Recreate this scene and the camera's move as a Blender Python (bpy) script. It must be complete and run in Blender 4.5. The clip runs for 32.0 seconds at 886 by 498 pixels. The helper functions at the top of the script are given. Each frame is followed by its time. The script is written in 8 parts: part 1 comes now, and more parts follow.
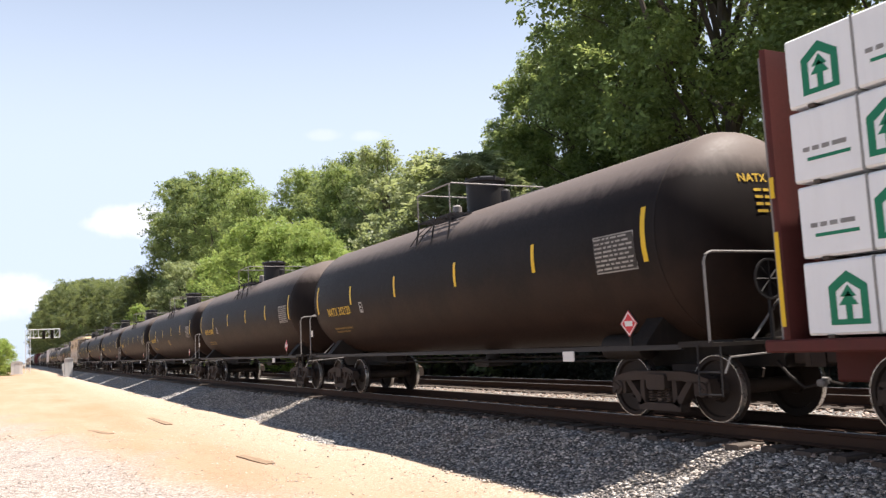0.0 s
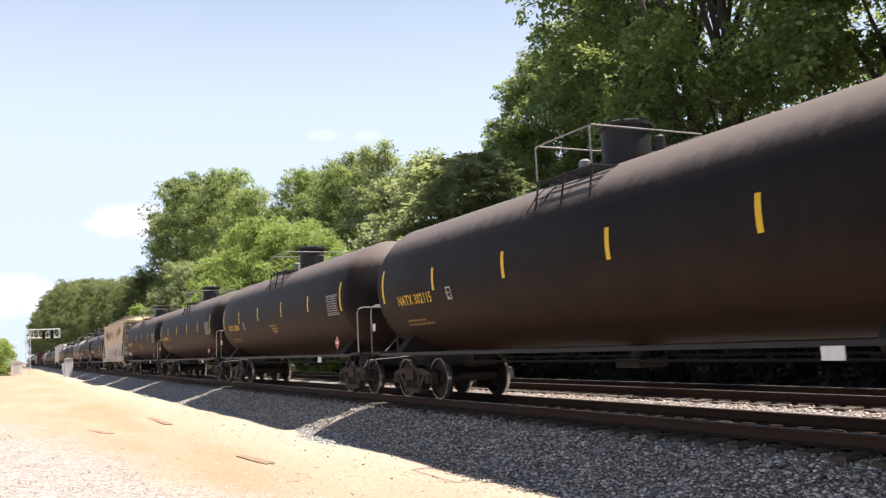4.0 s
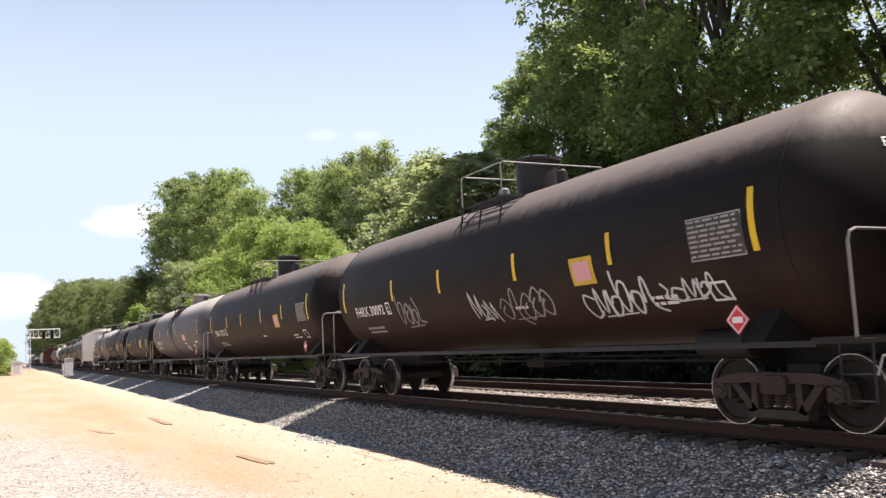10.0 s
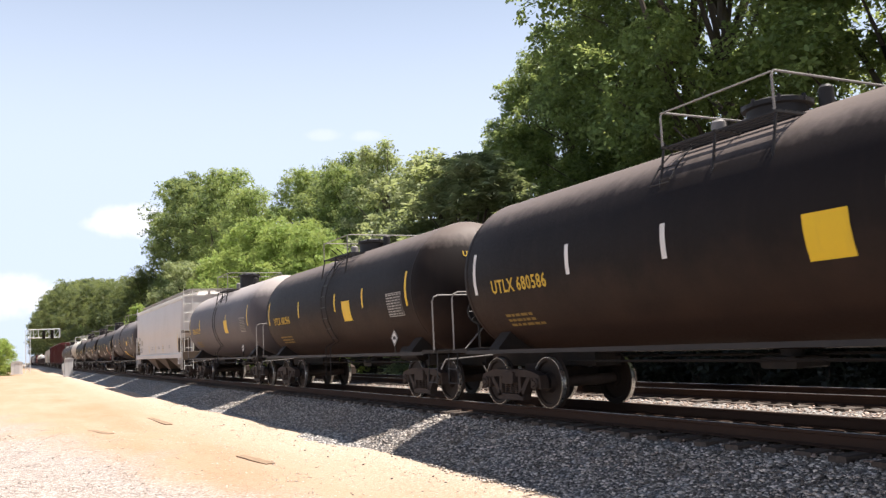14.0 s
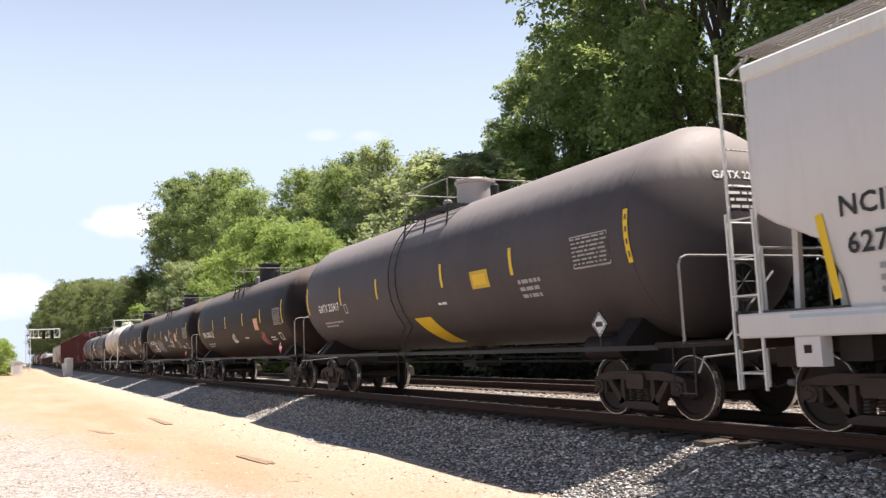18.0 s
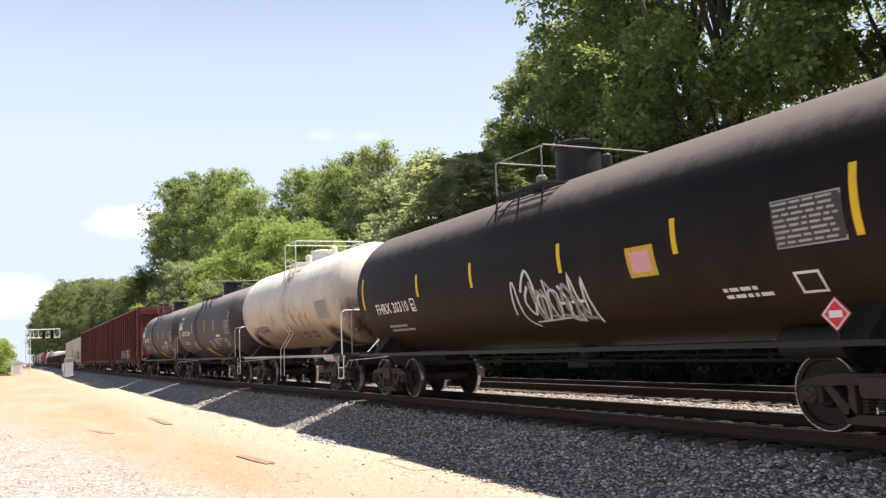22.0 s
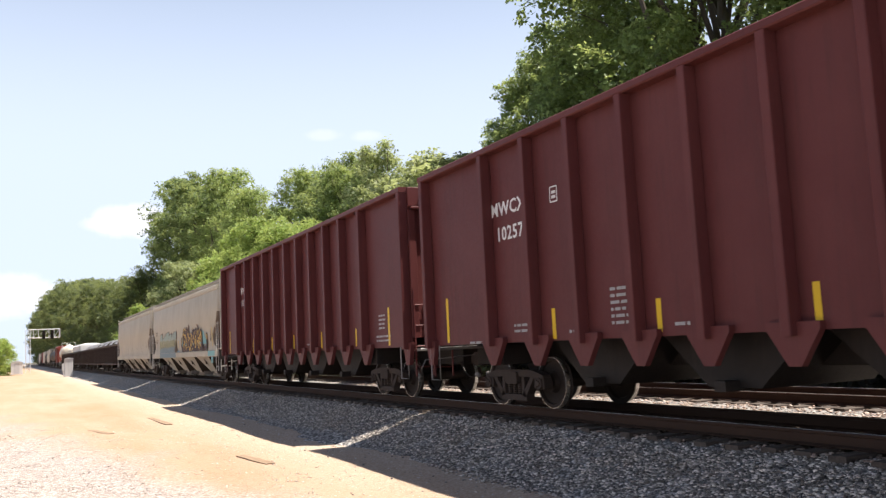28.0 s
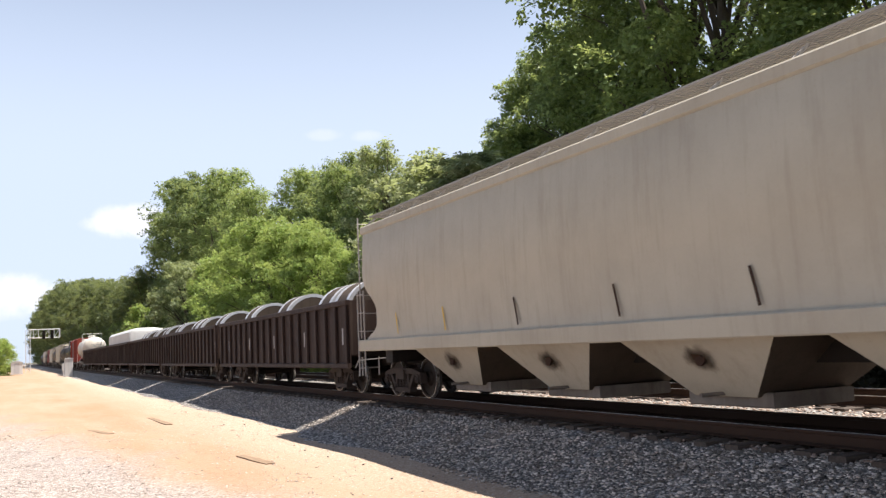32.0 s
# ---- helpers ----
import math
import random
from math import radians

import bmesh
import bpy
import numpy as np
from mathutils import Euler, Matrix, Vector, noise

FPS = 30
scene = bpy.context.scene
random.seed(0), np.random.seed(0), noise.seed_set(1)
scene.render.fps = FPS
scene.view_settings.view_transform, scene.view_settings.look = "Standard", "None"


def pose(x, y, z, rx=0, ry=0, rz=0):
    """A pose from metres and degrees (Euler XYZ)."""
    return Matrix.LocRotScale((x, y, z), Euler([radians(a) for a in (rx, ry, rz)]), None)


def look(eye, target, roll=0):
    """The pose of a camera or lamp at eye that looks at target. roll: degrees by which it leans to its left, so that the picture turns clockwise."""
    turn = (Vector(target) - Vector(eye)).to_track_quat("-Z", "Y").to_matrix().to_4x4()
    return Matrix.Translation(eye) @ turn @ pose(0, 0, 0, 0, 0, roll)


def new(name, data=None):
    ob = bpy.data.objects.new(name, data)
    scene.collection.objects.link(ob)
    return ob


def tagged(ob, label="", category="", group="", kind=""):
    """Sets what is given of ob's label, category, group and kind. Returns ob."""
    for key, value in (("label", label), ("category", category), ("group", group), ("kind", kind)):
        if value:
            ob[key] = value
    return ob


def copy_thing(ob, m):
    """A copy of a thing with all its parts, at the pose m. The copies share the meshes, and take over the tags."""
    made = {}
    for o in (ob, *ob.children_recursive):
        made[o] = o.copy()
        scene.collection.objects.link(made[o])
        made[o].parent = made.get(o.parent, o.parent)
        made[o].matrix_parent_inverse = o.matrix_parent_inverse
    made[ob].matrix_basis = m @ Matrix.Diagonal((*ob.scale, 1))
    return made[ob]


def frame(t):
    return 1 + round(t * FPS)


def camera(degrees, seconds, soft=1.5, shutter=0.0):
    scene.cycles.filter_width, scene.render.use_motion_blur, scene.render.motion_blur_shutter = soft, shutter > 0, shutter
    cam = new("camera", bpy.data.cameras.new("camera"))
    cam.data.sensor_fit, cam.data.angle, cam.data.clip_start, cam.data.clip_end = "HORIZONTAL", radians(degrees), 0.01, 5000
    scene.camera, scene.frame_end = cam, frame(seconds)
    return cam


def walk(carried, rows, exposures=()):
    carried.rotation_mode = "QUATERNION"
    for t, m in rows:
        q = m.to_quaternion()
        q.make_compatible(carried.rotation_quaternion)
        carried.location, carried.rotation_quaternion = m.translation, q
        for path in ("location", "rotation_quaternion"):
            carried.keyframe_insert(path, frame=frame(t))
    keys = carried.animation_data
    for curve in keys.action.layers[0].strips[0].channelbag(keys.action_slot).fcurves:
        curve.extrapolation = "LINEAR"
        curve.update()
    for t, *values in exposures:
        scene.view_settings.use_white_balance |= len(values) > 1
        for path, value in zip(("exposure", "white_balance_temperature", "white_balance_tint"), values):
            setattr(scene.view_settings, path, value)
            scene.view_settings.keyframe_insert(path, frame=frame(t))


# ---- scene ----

# ======== camera, sun and sky ========
cam = camera(55.0, 32.0, soft=1.35, shutter=0.05)
EYE = (0.0, 0.0, 1.238)
VIEW = look(EYE, (-8.87197, 4.47985, 2.34199), -2.67)
walk(cam, [(0.0, VIEW), (32.0, VIEW)], exposures=[
    (0.0, 1.24, 6480, 13), (1.0, 1.30, 6480, 13), (6.0, 1.27, 6480, 13), (7.5, 1.27, 6480, 13), (9.0, 1.06, 6400, 14), (10.0, 1.25, 6480, 13),
    (14.5, 1.22, 6480, 13), (16.5, 1.08, 6400, 13), (17.0, 1.02, 6380, 13), (18.0, 1.24, 6450, 13), (19.0, 1.28, 6500, 13), (22.0, 1.24, 6480, 13), (23.0, 1.03, 6380, 14), (24.0, 1.25, 6480, 13), (25.0, 1.28, 6500, 13), (29.0, 1.28, 6560, 13), (30.0, 1.16, 6480, 13), (32.0, 1.16, 6450, 13)])

SUN_WAY = Vector((0.15, 0.42, 1.0)).normalized()
sun = new("sun", bpy.data.lights.new("sun", "SUN"))
sun.data.energy, sun.data.angle, sun.data.color = 5.0, radians(0.55), (1.0, 0.94, 0.85)
sun.matrix_world = look(tuple(SUN_WAY * 100), (0, 0, 0))

world = bpy.data.worlds.new("summer_sky")
scene.world = world
world.use_nodes = True


def build_sky():
    nt = world.node_tree
    nt.nodes.clear()
    N, L = nt.nodes.new, nt.links.new
    out, bg = N("ShaderNodeOutputWorld"), N("ShaderNodeBackground")
    sky = N("ShaderNodeTexSky")
    sky.sky_type, sky.sun_disc = "NISHITA", False
    sky.sun_elevation = math.asin(SUN_WAY.z)
    sky.sun_rotation = math.atan2(SUN_WAY.x, SUN_WAY.y)
    sky.air_density, sky.dust_density, sky.ozone_density = 1.0, 0.6, 1.0
    tc = N("ShaderNodeTexCoord")
    sep = N("ShaderNodeSeparateXYZ")
    L(tc.outputs["Generated"], sep.inputs[0])
    # a hazy white band towards the horizon all round
    haze = N("ShaderNodeMapRange")
    haze.interpolation_type = "SMOOTHSTEP"
    haze.inputs["From Min"].default_value, haze.inputs["From Max"].default_value = 0.20, 0.66
    haze.inputs["To Min"].default_value, haze.inputs["To Max"].default_value = 0.92, 0.0
    L(sep.outputs["Z"], haze.inputs["Value"])
    mixh = N("ShaderNodeMix")
    mixh.data_type = "RGBA"
    mixh.inputs["B"].default_value = (7.05, 8.2, 10.0, 1)
    L(haze.outputs[0], mixh.inputs["Factor"])
    L(sky.outputs[0], mixh.inputs["A"])
    # fair-weather clouds: soft noise, gathered into small heaps
    col = mixh.outputs["Result"]
    warp = N("ShaderNodeTexNoise")
    warp.inputs["Scale"].default_value, warp.inputs["Detail"].default_value = 26.0, 6.0
    warp.inputs["Roughness"].default_value = 0.62
    L(tc.outputs["Generated"], warp.inputs["Vector"])
    heaps = (((-0.981, 0.112, 0.150), 0.040, 0.017, 0.95), ((-0.985, 0.082, 0.146), 0.020, 0.008, 0.5),
             ((-0.9930, -0.0050, 0.070), 0.075, 0.020, 0.9), ((-0.9130, 0.3140, 0.2440), 0.020, 0.006, 0.22),
             ((-0.8950, 0.3600, 0.2420), 0.016, 0.006, 0.25), ((-0.7, -0.66, 0.25), 0.09, 0.03, 0.9),
             ((0.5, -0.8, 0.3), 0.12, 0.04, 0.9), ((0.8, 0.5, 0.28), 0.1, 0.03, 0.9))
    for d, wide, high, amount in heaps:
        d = Vector(d).normalized()
        side = d.cross(Vector((0, 0, 1))).normalized()
        up = side.cross(d)
        terms = []
        for axis, size in ((side, wide), (up, high)):
            dot = N("ShaderNodeVectorMath")
            dot.operation = "DOT_PRODUCT"
            dot.inputs[1].default_value = axis / size
            L(tc.outputs["Generated"], dot.inputs[0])
            sq = N("ShaderNodeMath")
            sq.operation = "POWER"
            ab = N("ShaderNodeMath")
            ab.operation = "ABSOLUTE"
            L(dot.outputs["Value"], ab.inputs[0])
            L(ab.outputs[0], sq.inputs[0])
            sq.inputs[1].default_value = 2.0
            terms.append(sq.outputs[0])
        add = N("ShaderNodeMath")
        L(terms[0], add.inputs[0])
        L(terms[1], add.inputs[1])
        front = N("ShaderNodeVectorMath")
        front.operation = "DOT_PRODUCT"
        front.inputs[1].default_value = d
        L(tc.outputs["Generated"], front.inputs[0])
        ok = N("ShaderNodeMath")
        ok.operation = "GREATER_THAN"
        ok.inputs[1].default_value = 0.3
        L(front.outputs["Value"], ok.inputs[0])
        # edge broken by the noise
        edge = N("ShaderNodeMath")
        edge.operation = "MULTIPLY_ADD"
        L(warp.outputs["Fac"], edge.inputs[0])
        edge.inputs[1].default_value, edge.inputs[2].default_value = 3.4, -1.7
        sub = N("ShaderNodeMath")
        sub.operation = "ADD"
        L(add.outputs[0], sub.inputs[0])
        L(edge.outputs[0], sub.inputs[1])
        rng = N("ShaderNodeMapRange")
        rng.interpolation_type = "SMOOTHSTEP"
        rng.inputs["From Min"].default_value, rng.inputs["From Max"].default_value = -0.35, 1.7
        rng.inputs["To Min"].default_value, rng.inputs["To Max"].default_value = amount, 0.0
        L(sub.outputs[0], rng.inputs["Value"])
        gate = N("ShaderNodeMath")
        gate.operation = "MULTIPLY"
        L(rng.outputs[0], gate.inputs[0])
        L(ok.outputs[0], gate.inputs[1])
        mx = N("ShaderNodeMix")
        mx.data_type = "RGBA"
        mx.inputs["B"].default_value = (10.5, 10.5, 10.6, 1)
        L(gate.outputs[0], mx.inputs["Factor"])
        L(col, mx.inputs["A"])
        col = mx.outputs["Result"]
    L(col, bg.inputs["Color"])
    bg.inputs["Strength"].default_value = 0.050
    L(bg.outputs[0], out.inputs["Surface"])


build_sky()

# ======== materials ========


def wire(nt, kind, **inputs):
    n = nt.nodes.new(kind)
    for key, value in inputs.items():
        n.inputs[key.replace("_", " ")].default_value = value
    return n


def mixer(nt, a, b, fac):
    """Mix two colours; each of a, b, fac is a socket or a value."""
    m = nt.nodes.new("ShaderNodeMix")
    m.data_type = "RGBA"
    for key, val in (("A", a), ("B", b), ("Factor", fac)):
        sock = m.inputs[key]
        if hasattr(val, "is_output"):
            nt.links.new(val, sock)
        elif key == "Factor":
            sock.default_value = val
        else:
            sock.default_value = (*val, 1) if len(val) == 3 else val
    return m.outputs["Result"]


def span(nt, sock, lo, hi, to0=0.0, to1=1.0):
    r = nt.nodes.new("ShaderNodeMapRange")
    r.inputs["From Min"].default_value, r.inputs["From Max"].default_value = lo, hi
    r.inputs["To Min"].default_value, r.inputs["To Max"].default_value = to0, to1
    nt.links.new(sock, r.inputs["Value"])
    return r.outputs[0]


def noise_of(nt, vec, scale, detail=5.0, rough=0.6, stretch=None):
    if stretch:
        mp = nt.nodes.new("ShaderNodeMapping")
        mp.inputs["Scale"].default_value = stretch
        nt.links.new(vec, mp.inputs["Vector"])
        vec = mp.outputs[0]
    n = wire(nt, "ShaderNodeTexNoise", Scale=scale, Detail=detail, Roughness=rough)
    nt.links.new(vec, n.inputs["Vector"])
    return n.outputs["Fac"]


def start_material(name, rough=0.6, metal=0.0, vary=True, world_space=False):
    m = bpy.data.materials.new(name)
    m.use_nodes = True
    nt = m.node_tree
    b = nt.nodes["Principled BSDF"]
    b.inputs["Roughness"].default_value, b.inputs["Metallic"].default_value = rough, metal
    if world_space:
        g = nt.nodes.new("ShaderNodeNewGeometry")
        vec = g.outputs["Position"]
    else:
        tc = nt.nodes.new("ShaderNodeTexCoord")
        vec = tc.outputs["Object"]
    if vary:
        info = nt.nodes.new("ShaderNodeObjectInfo")
        off = nt.nodes.new("ShaderNodeVectorMath")
        off.operation = "MULTIPLY_ADD"
        comb = nt.nodes.new("ShaderNodeCombineXYZ")
        for i in range(2):
            nt.links.new(info.outputs["Random"], comb.inputs[i])
        nt.links.new(comb.outputs[0], off.inputs[0])
        off.inputs[1].default_value = (37.0, 21.0, 0.0)
        nt.links.new(vec, off.inputs[2])
        vec = off.outputs[0]
    return m, nt, b, vec


def relief(nt, b, height, strength, distance):
    bump = wire(nt, "ShaderNodeBump", Strength=strength, Distance=distance)
    nt.links.new(height, bump.inputs["Height"])
    nt.links.new(bump.outputs[0], b.inputs["Normal"])


def paint(name, base, second, dirt, rough=0.6, patch=0.5, streak=0.5, speck=0.25, metal=0.0, bump=0.25, low=None, vary=True, lit_dust=None, gloss=0.14):
    """Weathered paint: broad patches of a second tone, vertical streaks and specks of dirt, and a band up from the
    wheels of splash grime, on black tanks also painted sand bounce (low: colour, from, to in metres).
    """
    m, nt, b, vec = start_material(name, rough, metal, vary)
    L = nt.links.new
    broad = span(nt, noise_of(nt, vec, 0.55, 6, 0.65), 0.38, 0.68, 0, patch)
    col = mixer(nt, base, second, broad)
    runs = noise_of(nt, vec, 1.0, 6, 0.7, (5.0, 5.0, 0.45))
    col = mixer(nt, col, dirt, span(nt, runs, 0.5, 0.78, 0, streak))
    fine = noise_of(nt, vec, 26.0, 6, 0.75)
    col = mixer(nt, col, dirt, span(nt, fine, 0.56, 0.74, 0, speck))
    if low:
        sep = nt.nodes.new("ShaderNodeSeparateXYZ")
        L(vec, sep.inputs[0])
        wav = nt.nodes.new("ShaderNodeMath")
        wav.operation = "MULTIPLY_ADD"
        L(noise_of(nt, vec, 1.3, 5, 0.65), wav.inputs[0])
        wav.inputs[1].default_value = 1.5
        L(sep.outputs["Z"], wav.inputs[2])
        col = mixer(nt, col, low[0], span(nt, wav.outputs[0], low[1] + 0.75, low[2] + 0.75, low[3], 0))
    if lit_dust:
        # sun on the dusty upper surface, painted as a pale band thinning in ragged runs: colour, from, to in metres,
        # amount
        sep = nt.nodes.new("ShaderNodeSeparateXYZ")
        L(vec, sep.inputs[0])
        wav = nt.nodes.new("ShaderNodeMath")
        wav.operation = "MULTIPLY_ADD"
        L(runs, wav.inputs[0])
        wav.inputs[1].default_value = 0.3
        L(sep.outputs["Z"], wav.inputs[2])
        col = mixer(nt, col, lit_dust[0], span(nt, wav.outputs[0], lit_dust[1] + 0.10, lit_dust[2] + 0.25, 0, lit_dust[3]))
    L(col, b.inputs["Base Color"])
    L(span(nt, fine, 0.3, 0.7, max(0.05, rough - 0.1), min(1, rough + 0.12)), b.inputs["Roughness"])
    b.inputs["Specular IOR Level"].default_value = gloss if metal == 0 else 0.5
    relief(nt, b, fine, bump, 0.004)
    return m


# black tanks: the brown low band paints warm bounce off the sand over grime
TANK_BLACK = paint("black_tank_paint", (0.0125, 0.0095, 0.0088), (0.017, 0.0130, 0.0118), (0.036, 0.025, 0.020), 0.55, 0.8, 0.22, 0.10, low=((0.060, 0.035, 0.025), 1.35, 2.4, 0.55), lit_dust=((0.175, 0.143, 0.128), 3.40, 3.58, 0.85), gloss=0.09)
TANK_GREY = paint("grey_tank_paint", (0.098, 0.088, 0.093), (0.120, 0.108, 0.112), (0.05, 0.045, 0.045), 0.55, 0.7, 0.35, 0.15, low=((0.080, 0.062, 0.056), 1.1, 2.2, 0.5), lit_dust=((0.43, 0.38, 0.355), 3.32, 3.52, 0.85), gloss=0.15)
TANK_DARKGREY = paint("dark_grey_tank_paint", (0.062, 0.053, 0.054), (0.080, 0.069, 0.068), (0.05, 0.042, 0.038), 0.58, 0.7, 0.35, 0.15, low=((0.056, 0.043, 0.037), 1.1, 2.2, 0.5), lit_dust=((0.27, 0.235, 0.22), 3.42, 3.65, 0.85), gloss=0.15)
TANK_WHITE = paint("stained_white_tank_paint", (0.73, 0.69, 0.61), (0.60, 0.55, 0.46), (0.24, 0.17, 0.10), 0.5, 0.8, 0.3, 0.25, low=((0.27, 0.18, 0.105), 1.3, 3.7, 0.95))


def rusty_hopper_paint():
    """Chalky grey paint; tan and rust have run down from the roof in ragged vertical streaks."""
    m, nt, b, vec = start_material("faded_grey_hopper_paint_with_rust", 0.65)
    L = nt.links.new
    sep = nt.nodes.new("ShaderNodeSeparateXYZ")
    L(vec, sep.inputs[0])
    runs = noise_of(nt, vec, 1.0, 6, 0.7, (4.0, 4.0, 0.22))
    broad = noise_of(nt, vec, 0.32, 5, 0.6)
    grey = mixer(nt, (0.49, 0.45, 0.425), (0.57, 0.525, 0.485), span(nt, noise_of(nt, vec, 0.9, 5, 0.6), 0.35, 0.65))
    lift = nt.nodes.new("ShaderNodeMath")
    lift.operation = "MULTIPLY_ADD"
    L(runs, lift.inputs[0])
    lift.inputs[1].default_value = 2.2
    L(sep.outputs["Z"], lift.inputs[2])
    lift2 = nt.nodes.new("ShaderNodeMath")
    lift2.operation = "MULTIPLY_ADD"
    L(broad, lift2.inputs[0])
    lift2.inputs[1].default_value = 2.0
    L(lift.outputs[0], lift2.inputs[2])
    col = mixer(nt, grey, (0.60, 0.47, 0.30), span(nt, lift2.outputs[0], 4.4, 5.3, 0, 0.95))
    rust = noise_of(nt, vec, 1.0, 6, 0.75, (2.4, 2.4, 0.7))
    col = mixer(nt, col, (0.44, 0.285, 0.15), span(nt, rust, 0.55, 0.74, 0, 0.5))
    fine = noise_of(nt, vec, 24.0, 6, 0.75)
    col = mixer(nt, col, (0.25, 0.17, 0.11), span(nt, fine, 0.56, 0.76, 0, 0.3))
    L(col, b.inputs["Base Color"])
    b.inputs["Specular IOR Level"].default_value = 0.14
    relief(nt, b, fine, 0.3, 0.004)
    return m


HOPPER_RUSTY = rusty_hopper_paint()


def fade_paint():
    """Spray paint that fades from teal through olive to a pale teal, upwards."""
    m, nt, b, vec = start_material("teal_and_olive_fade_spray_paint", 0.6)
    L = nt.links.new
    sep = nt.nodes.new("ShaderNodeSeparateXYZ")
    L(vec, sep.inputs[0])
    wav = nt.nodes.new("ShaderNodeMath")
    wav.operation = "MULTIPLY_ADD"
    L(noise_of(nt, vec, 2.2, 4, 0.6), wav.inputs[0])
    wav.inputs[1].default_value = 0.35
    L(sep.outputs["Z"], wav.inputs[2])
    col = mixer(nt, (0.125, 0.185, 0.205), (0.235, 0.225, 0.10), span(nt, wav.outputs[0], 1.86, 1.96))
    col = mixer(nt, col, (0.26, 0.325, 0.275), span(nt, wav.outputs[0], 2.26, 2.36))
    col = mixer(nt, col, (0.45, 0.42, 0.35), span(nt, noise_of(nt, vec, 5.0, 6, 0.75), 0.55, 0.78, 0, 0.3))
    L(col, b.inputs["Base Color"])
    return m


GRAF_FADE = fade_paint()
HOPPER_LIGHT = paint("light_grey_hopper_paint", (0.60, 0.565, 0.535), (0.54, 0.51, 0.48), (0.36, 0.30, 0.25), 0.5, 0.5, 0.2, 0.12)
HOPPER_TAN = paint("dusty_tan_hopper_paint", (0.455, 0.412, 0.328), (0.37, 0.330, 0.262), (0.24, 0.19, 0.13), 0.6, 0.8, 0.35, 0.2)
MAROON = paint("maroon_gondola_paint", (0.108, 0.030, 0.029), (0.135, 0.042, 0.039), (0.060, 0.025, 0.022), 0.5, 0.8, 0.5, 0.2)
BROWN_CAR = paint("dark_brown_gondola_paint", (0.028, 0.017, 0.014), (0.050, 0.032, 0.026), (0.15, 0.115, 0.09), 0.65, 0.8, 0.4, 0.35)
GRIMY_RED = paint("grimy_dark_red_paint", (0.105, 0.028, 0.024), (0.08, 0.027, 0.023), (0.06, 0.03, 0.022), 0.6, 0.8, 0.5, 0.4)
BOXCAR_RED = paint("red_oxide_paint", (0.26, 0.055, 0.04), (0.22, 0.05, 0.04), (0.10, 0.04, 0.03), 0.55, 0.6, 0.3, 0.2)
DARK_STEEL = paint("grimy_truck_steel", (0.042, 0.031, 0.026), (0.066, 0.049, 0.040), (0.10, 0.071, 0.054), 0.72, 0.7, 0.3, 0.4)
UNDER_BLACK = paint("grimy_black_underframe", (0.019, 0.016, 0.0145), (0.034, 0.027, 0.023), (0.06, 0.043, 0.033), 0.6, 0.7, 0.3, 0.3)
WHEEL_STEEL = paint("brown_wheel_steel", (0.022, 0.016, 0.0135), (0.034, 0.025, 0.020), (0.07, 0.047, 0.032), 0.6, 0.7, 0.1, 0.3)
BRIGHT_STEEL = paint("polished_tread_steel", (0.55, 0.53, 0.50), (0.45, 0.42, 0.40), (0.3, 0.24, 0.2), 0.28, 0.5, 0.1, 0.2, metal=0.9)
RAIL_RUST = paint("rusty_rail_web", (0.050, 0.028, 0.019), (0.036, 0.022, 0.016), (0.075, 0.042, 0.027), 0.8, 0.7, 0.1, 0.4)
PIPE_GREY = paint("worn_pale_handrail_steel", (0.25, 0.235, 0.225), (0.17, 0.155, 0.145), (0.10, 0.075, 0.06), 0.45, 0.6, 0.2, 0.3)
WALK_STEEL = paint("weathered_roof_walk_steel", (0.30, 0.28, 0.26), (0.36, 0.335, 0.305), (0.16, 0.13, 0.11), 0.6, 0.6, 0.2, 0.3)
PIPE_WHITE = paint("white_handrail_paint", (0.66, 0.65, 0.61), (0.55, 0.52, 0.47), (0.3, 0.2, 0.13), 0.5, 0.5, 0.2, 0.3)
PIPE_DULL = paint("dull_grey_ladder_paint", (0.44, 0.41, 0.37), (0.34, 0.30, 0.26), (0.2, 0.14, 0.1), 0.5, 0.6, 0.3, 0.3)
PIPE_BLACK = paint("black_pipe_paint", (0.026, 0.025, 0.026), (0.045, 0.04, 0.038), (0.08, 0.06, 0.05), 0.5, 0.5, 0.2, 0.3)
YELLOW = paint("yellow_reflective_tape", (0.72, 0.47, 0.03), (0.62, 0.40, 0.03), (0.25, 0.17, 0.06), 0.35, 0.5, 0.2, 0.15)
YELLOW_TEXT = paint("yellow_stencil_paint", (0.62, 0.40, 0.05), (0.5, 0.33, 0.05), (0.12, 0.09, 0.05), 0.55, 0.7, 0.4, 0.4)
WHITE_TEXT = paint("white_stencil_paint", (0.74, 0.73, 0.70), (0.60, 0.58, 0.55), (0.25, 0.22, 0.2), 0.55, 0.6, 0.35, 0.3)
FADED_YELLOW = paint("faded_yellow_stencil_paint", (0.26, 0.175, 0.05), (0.18, 0.12, 0.04), (0.08, 0.06, 0.04), 0.6, 0.8, 0.4, 0.5)
FADED_TEXT = paint("faded_white_stencil_paint", (0.40, 0.39, 0.38), (0.30, 0.29, 0.28), (0.12, 0.10, 0.09), 0.6, 0.8, 0.4, 0.5)
BLACK_TEXT = paint("black_stencil_paint", (0.03, 0.03, 0.032), (0.06, 0.055, 0.05), (0.2, 0.18, 0.15), 0.6, 0.6, 0.35, 0.4)
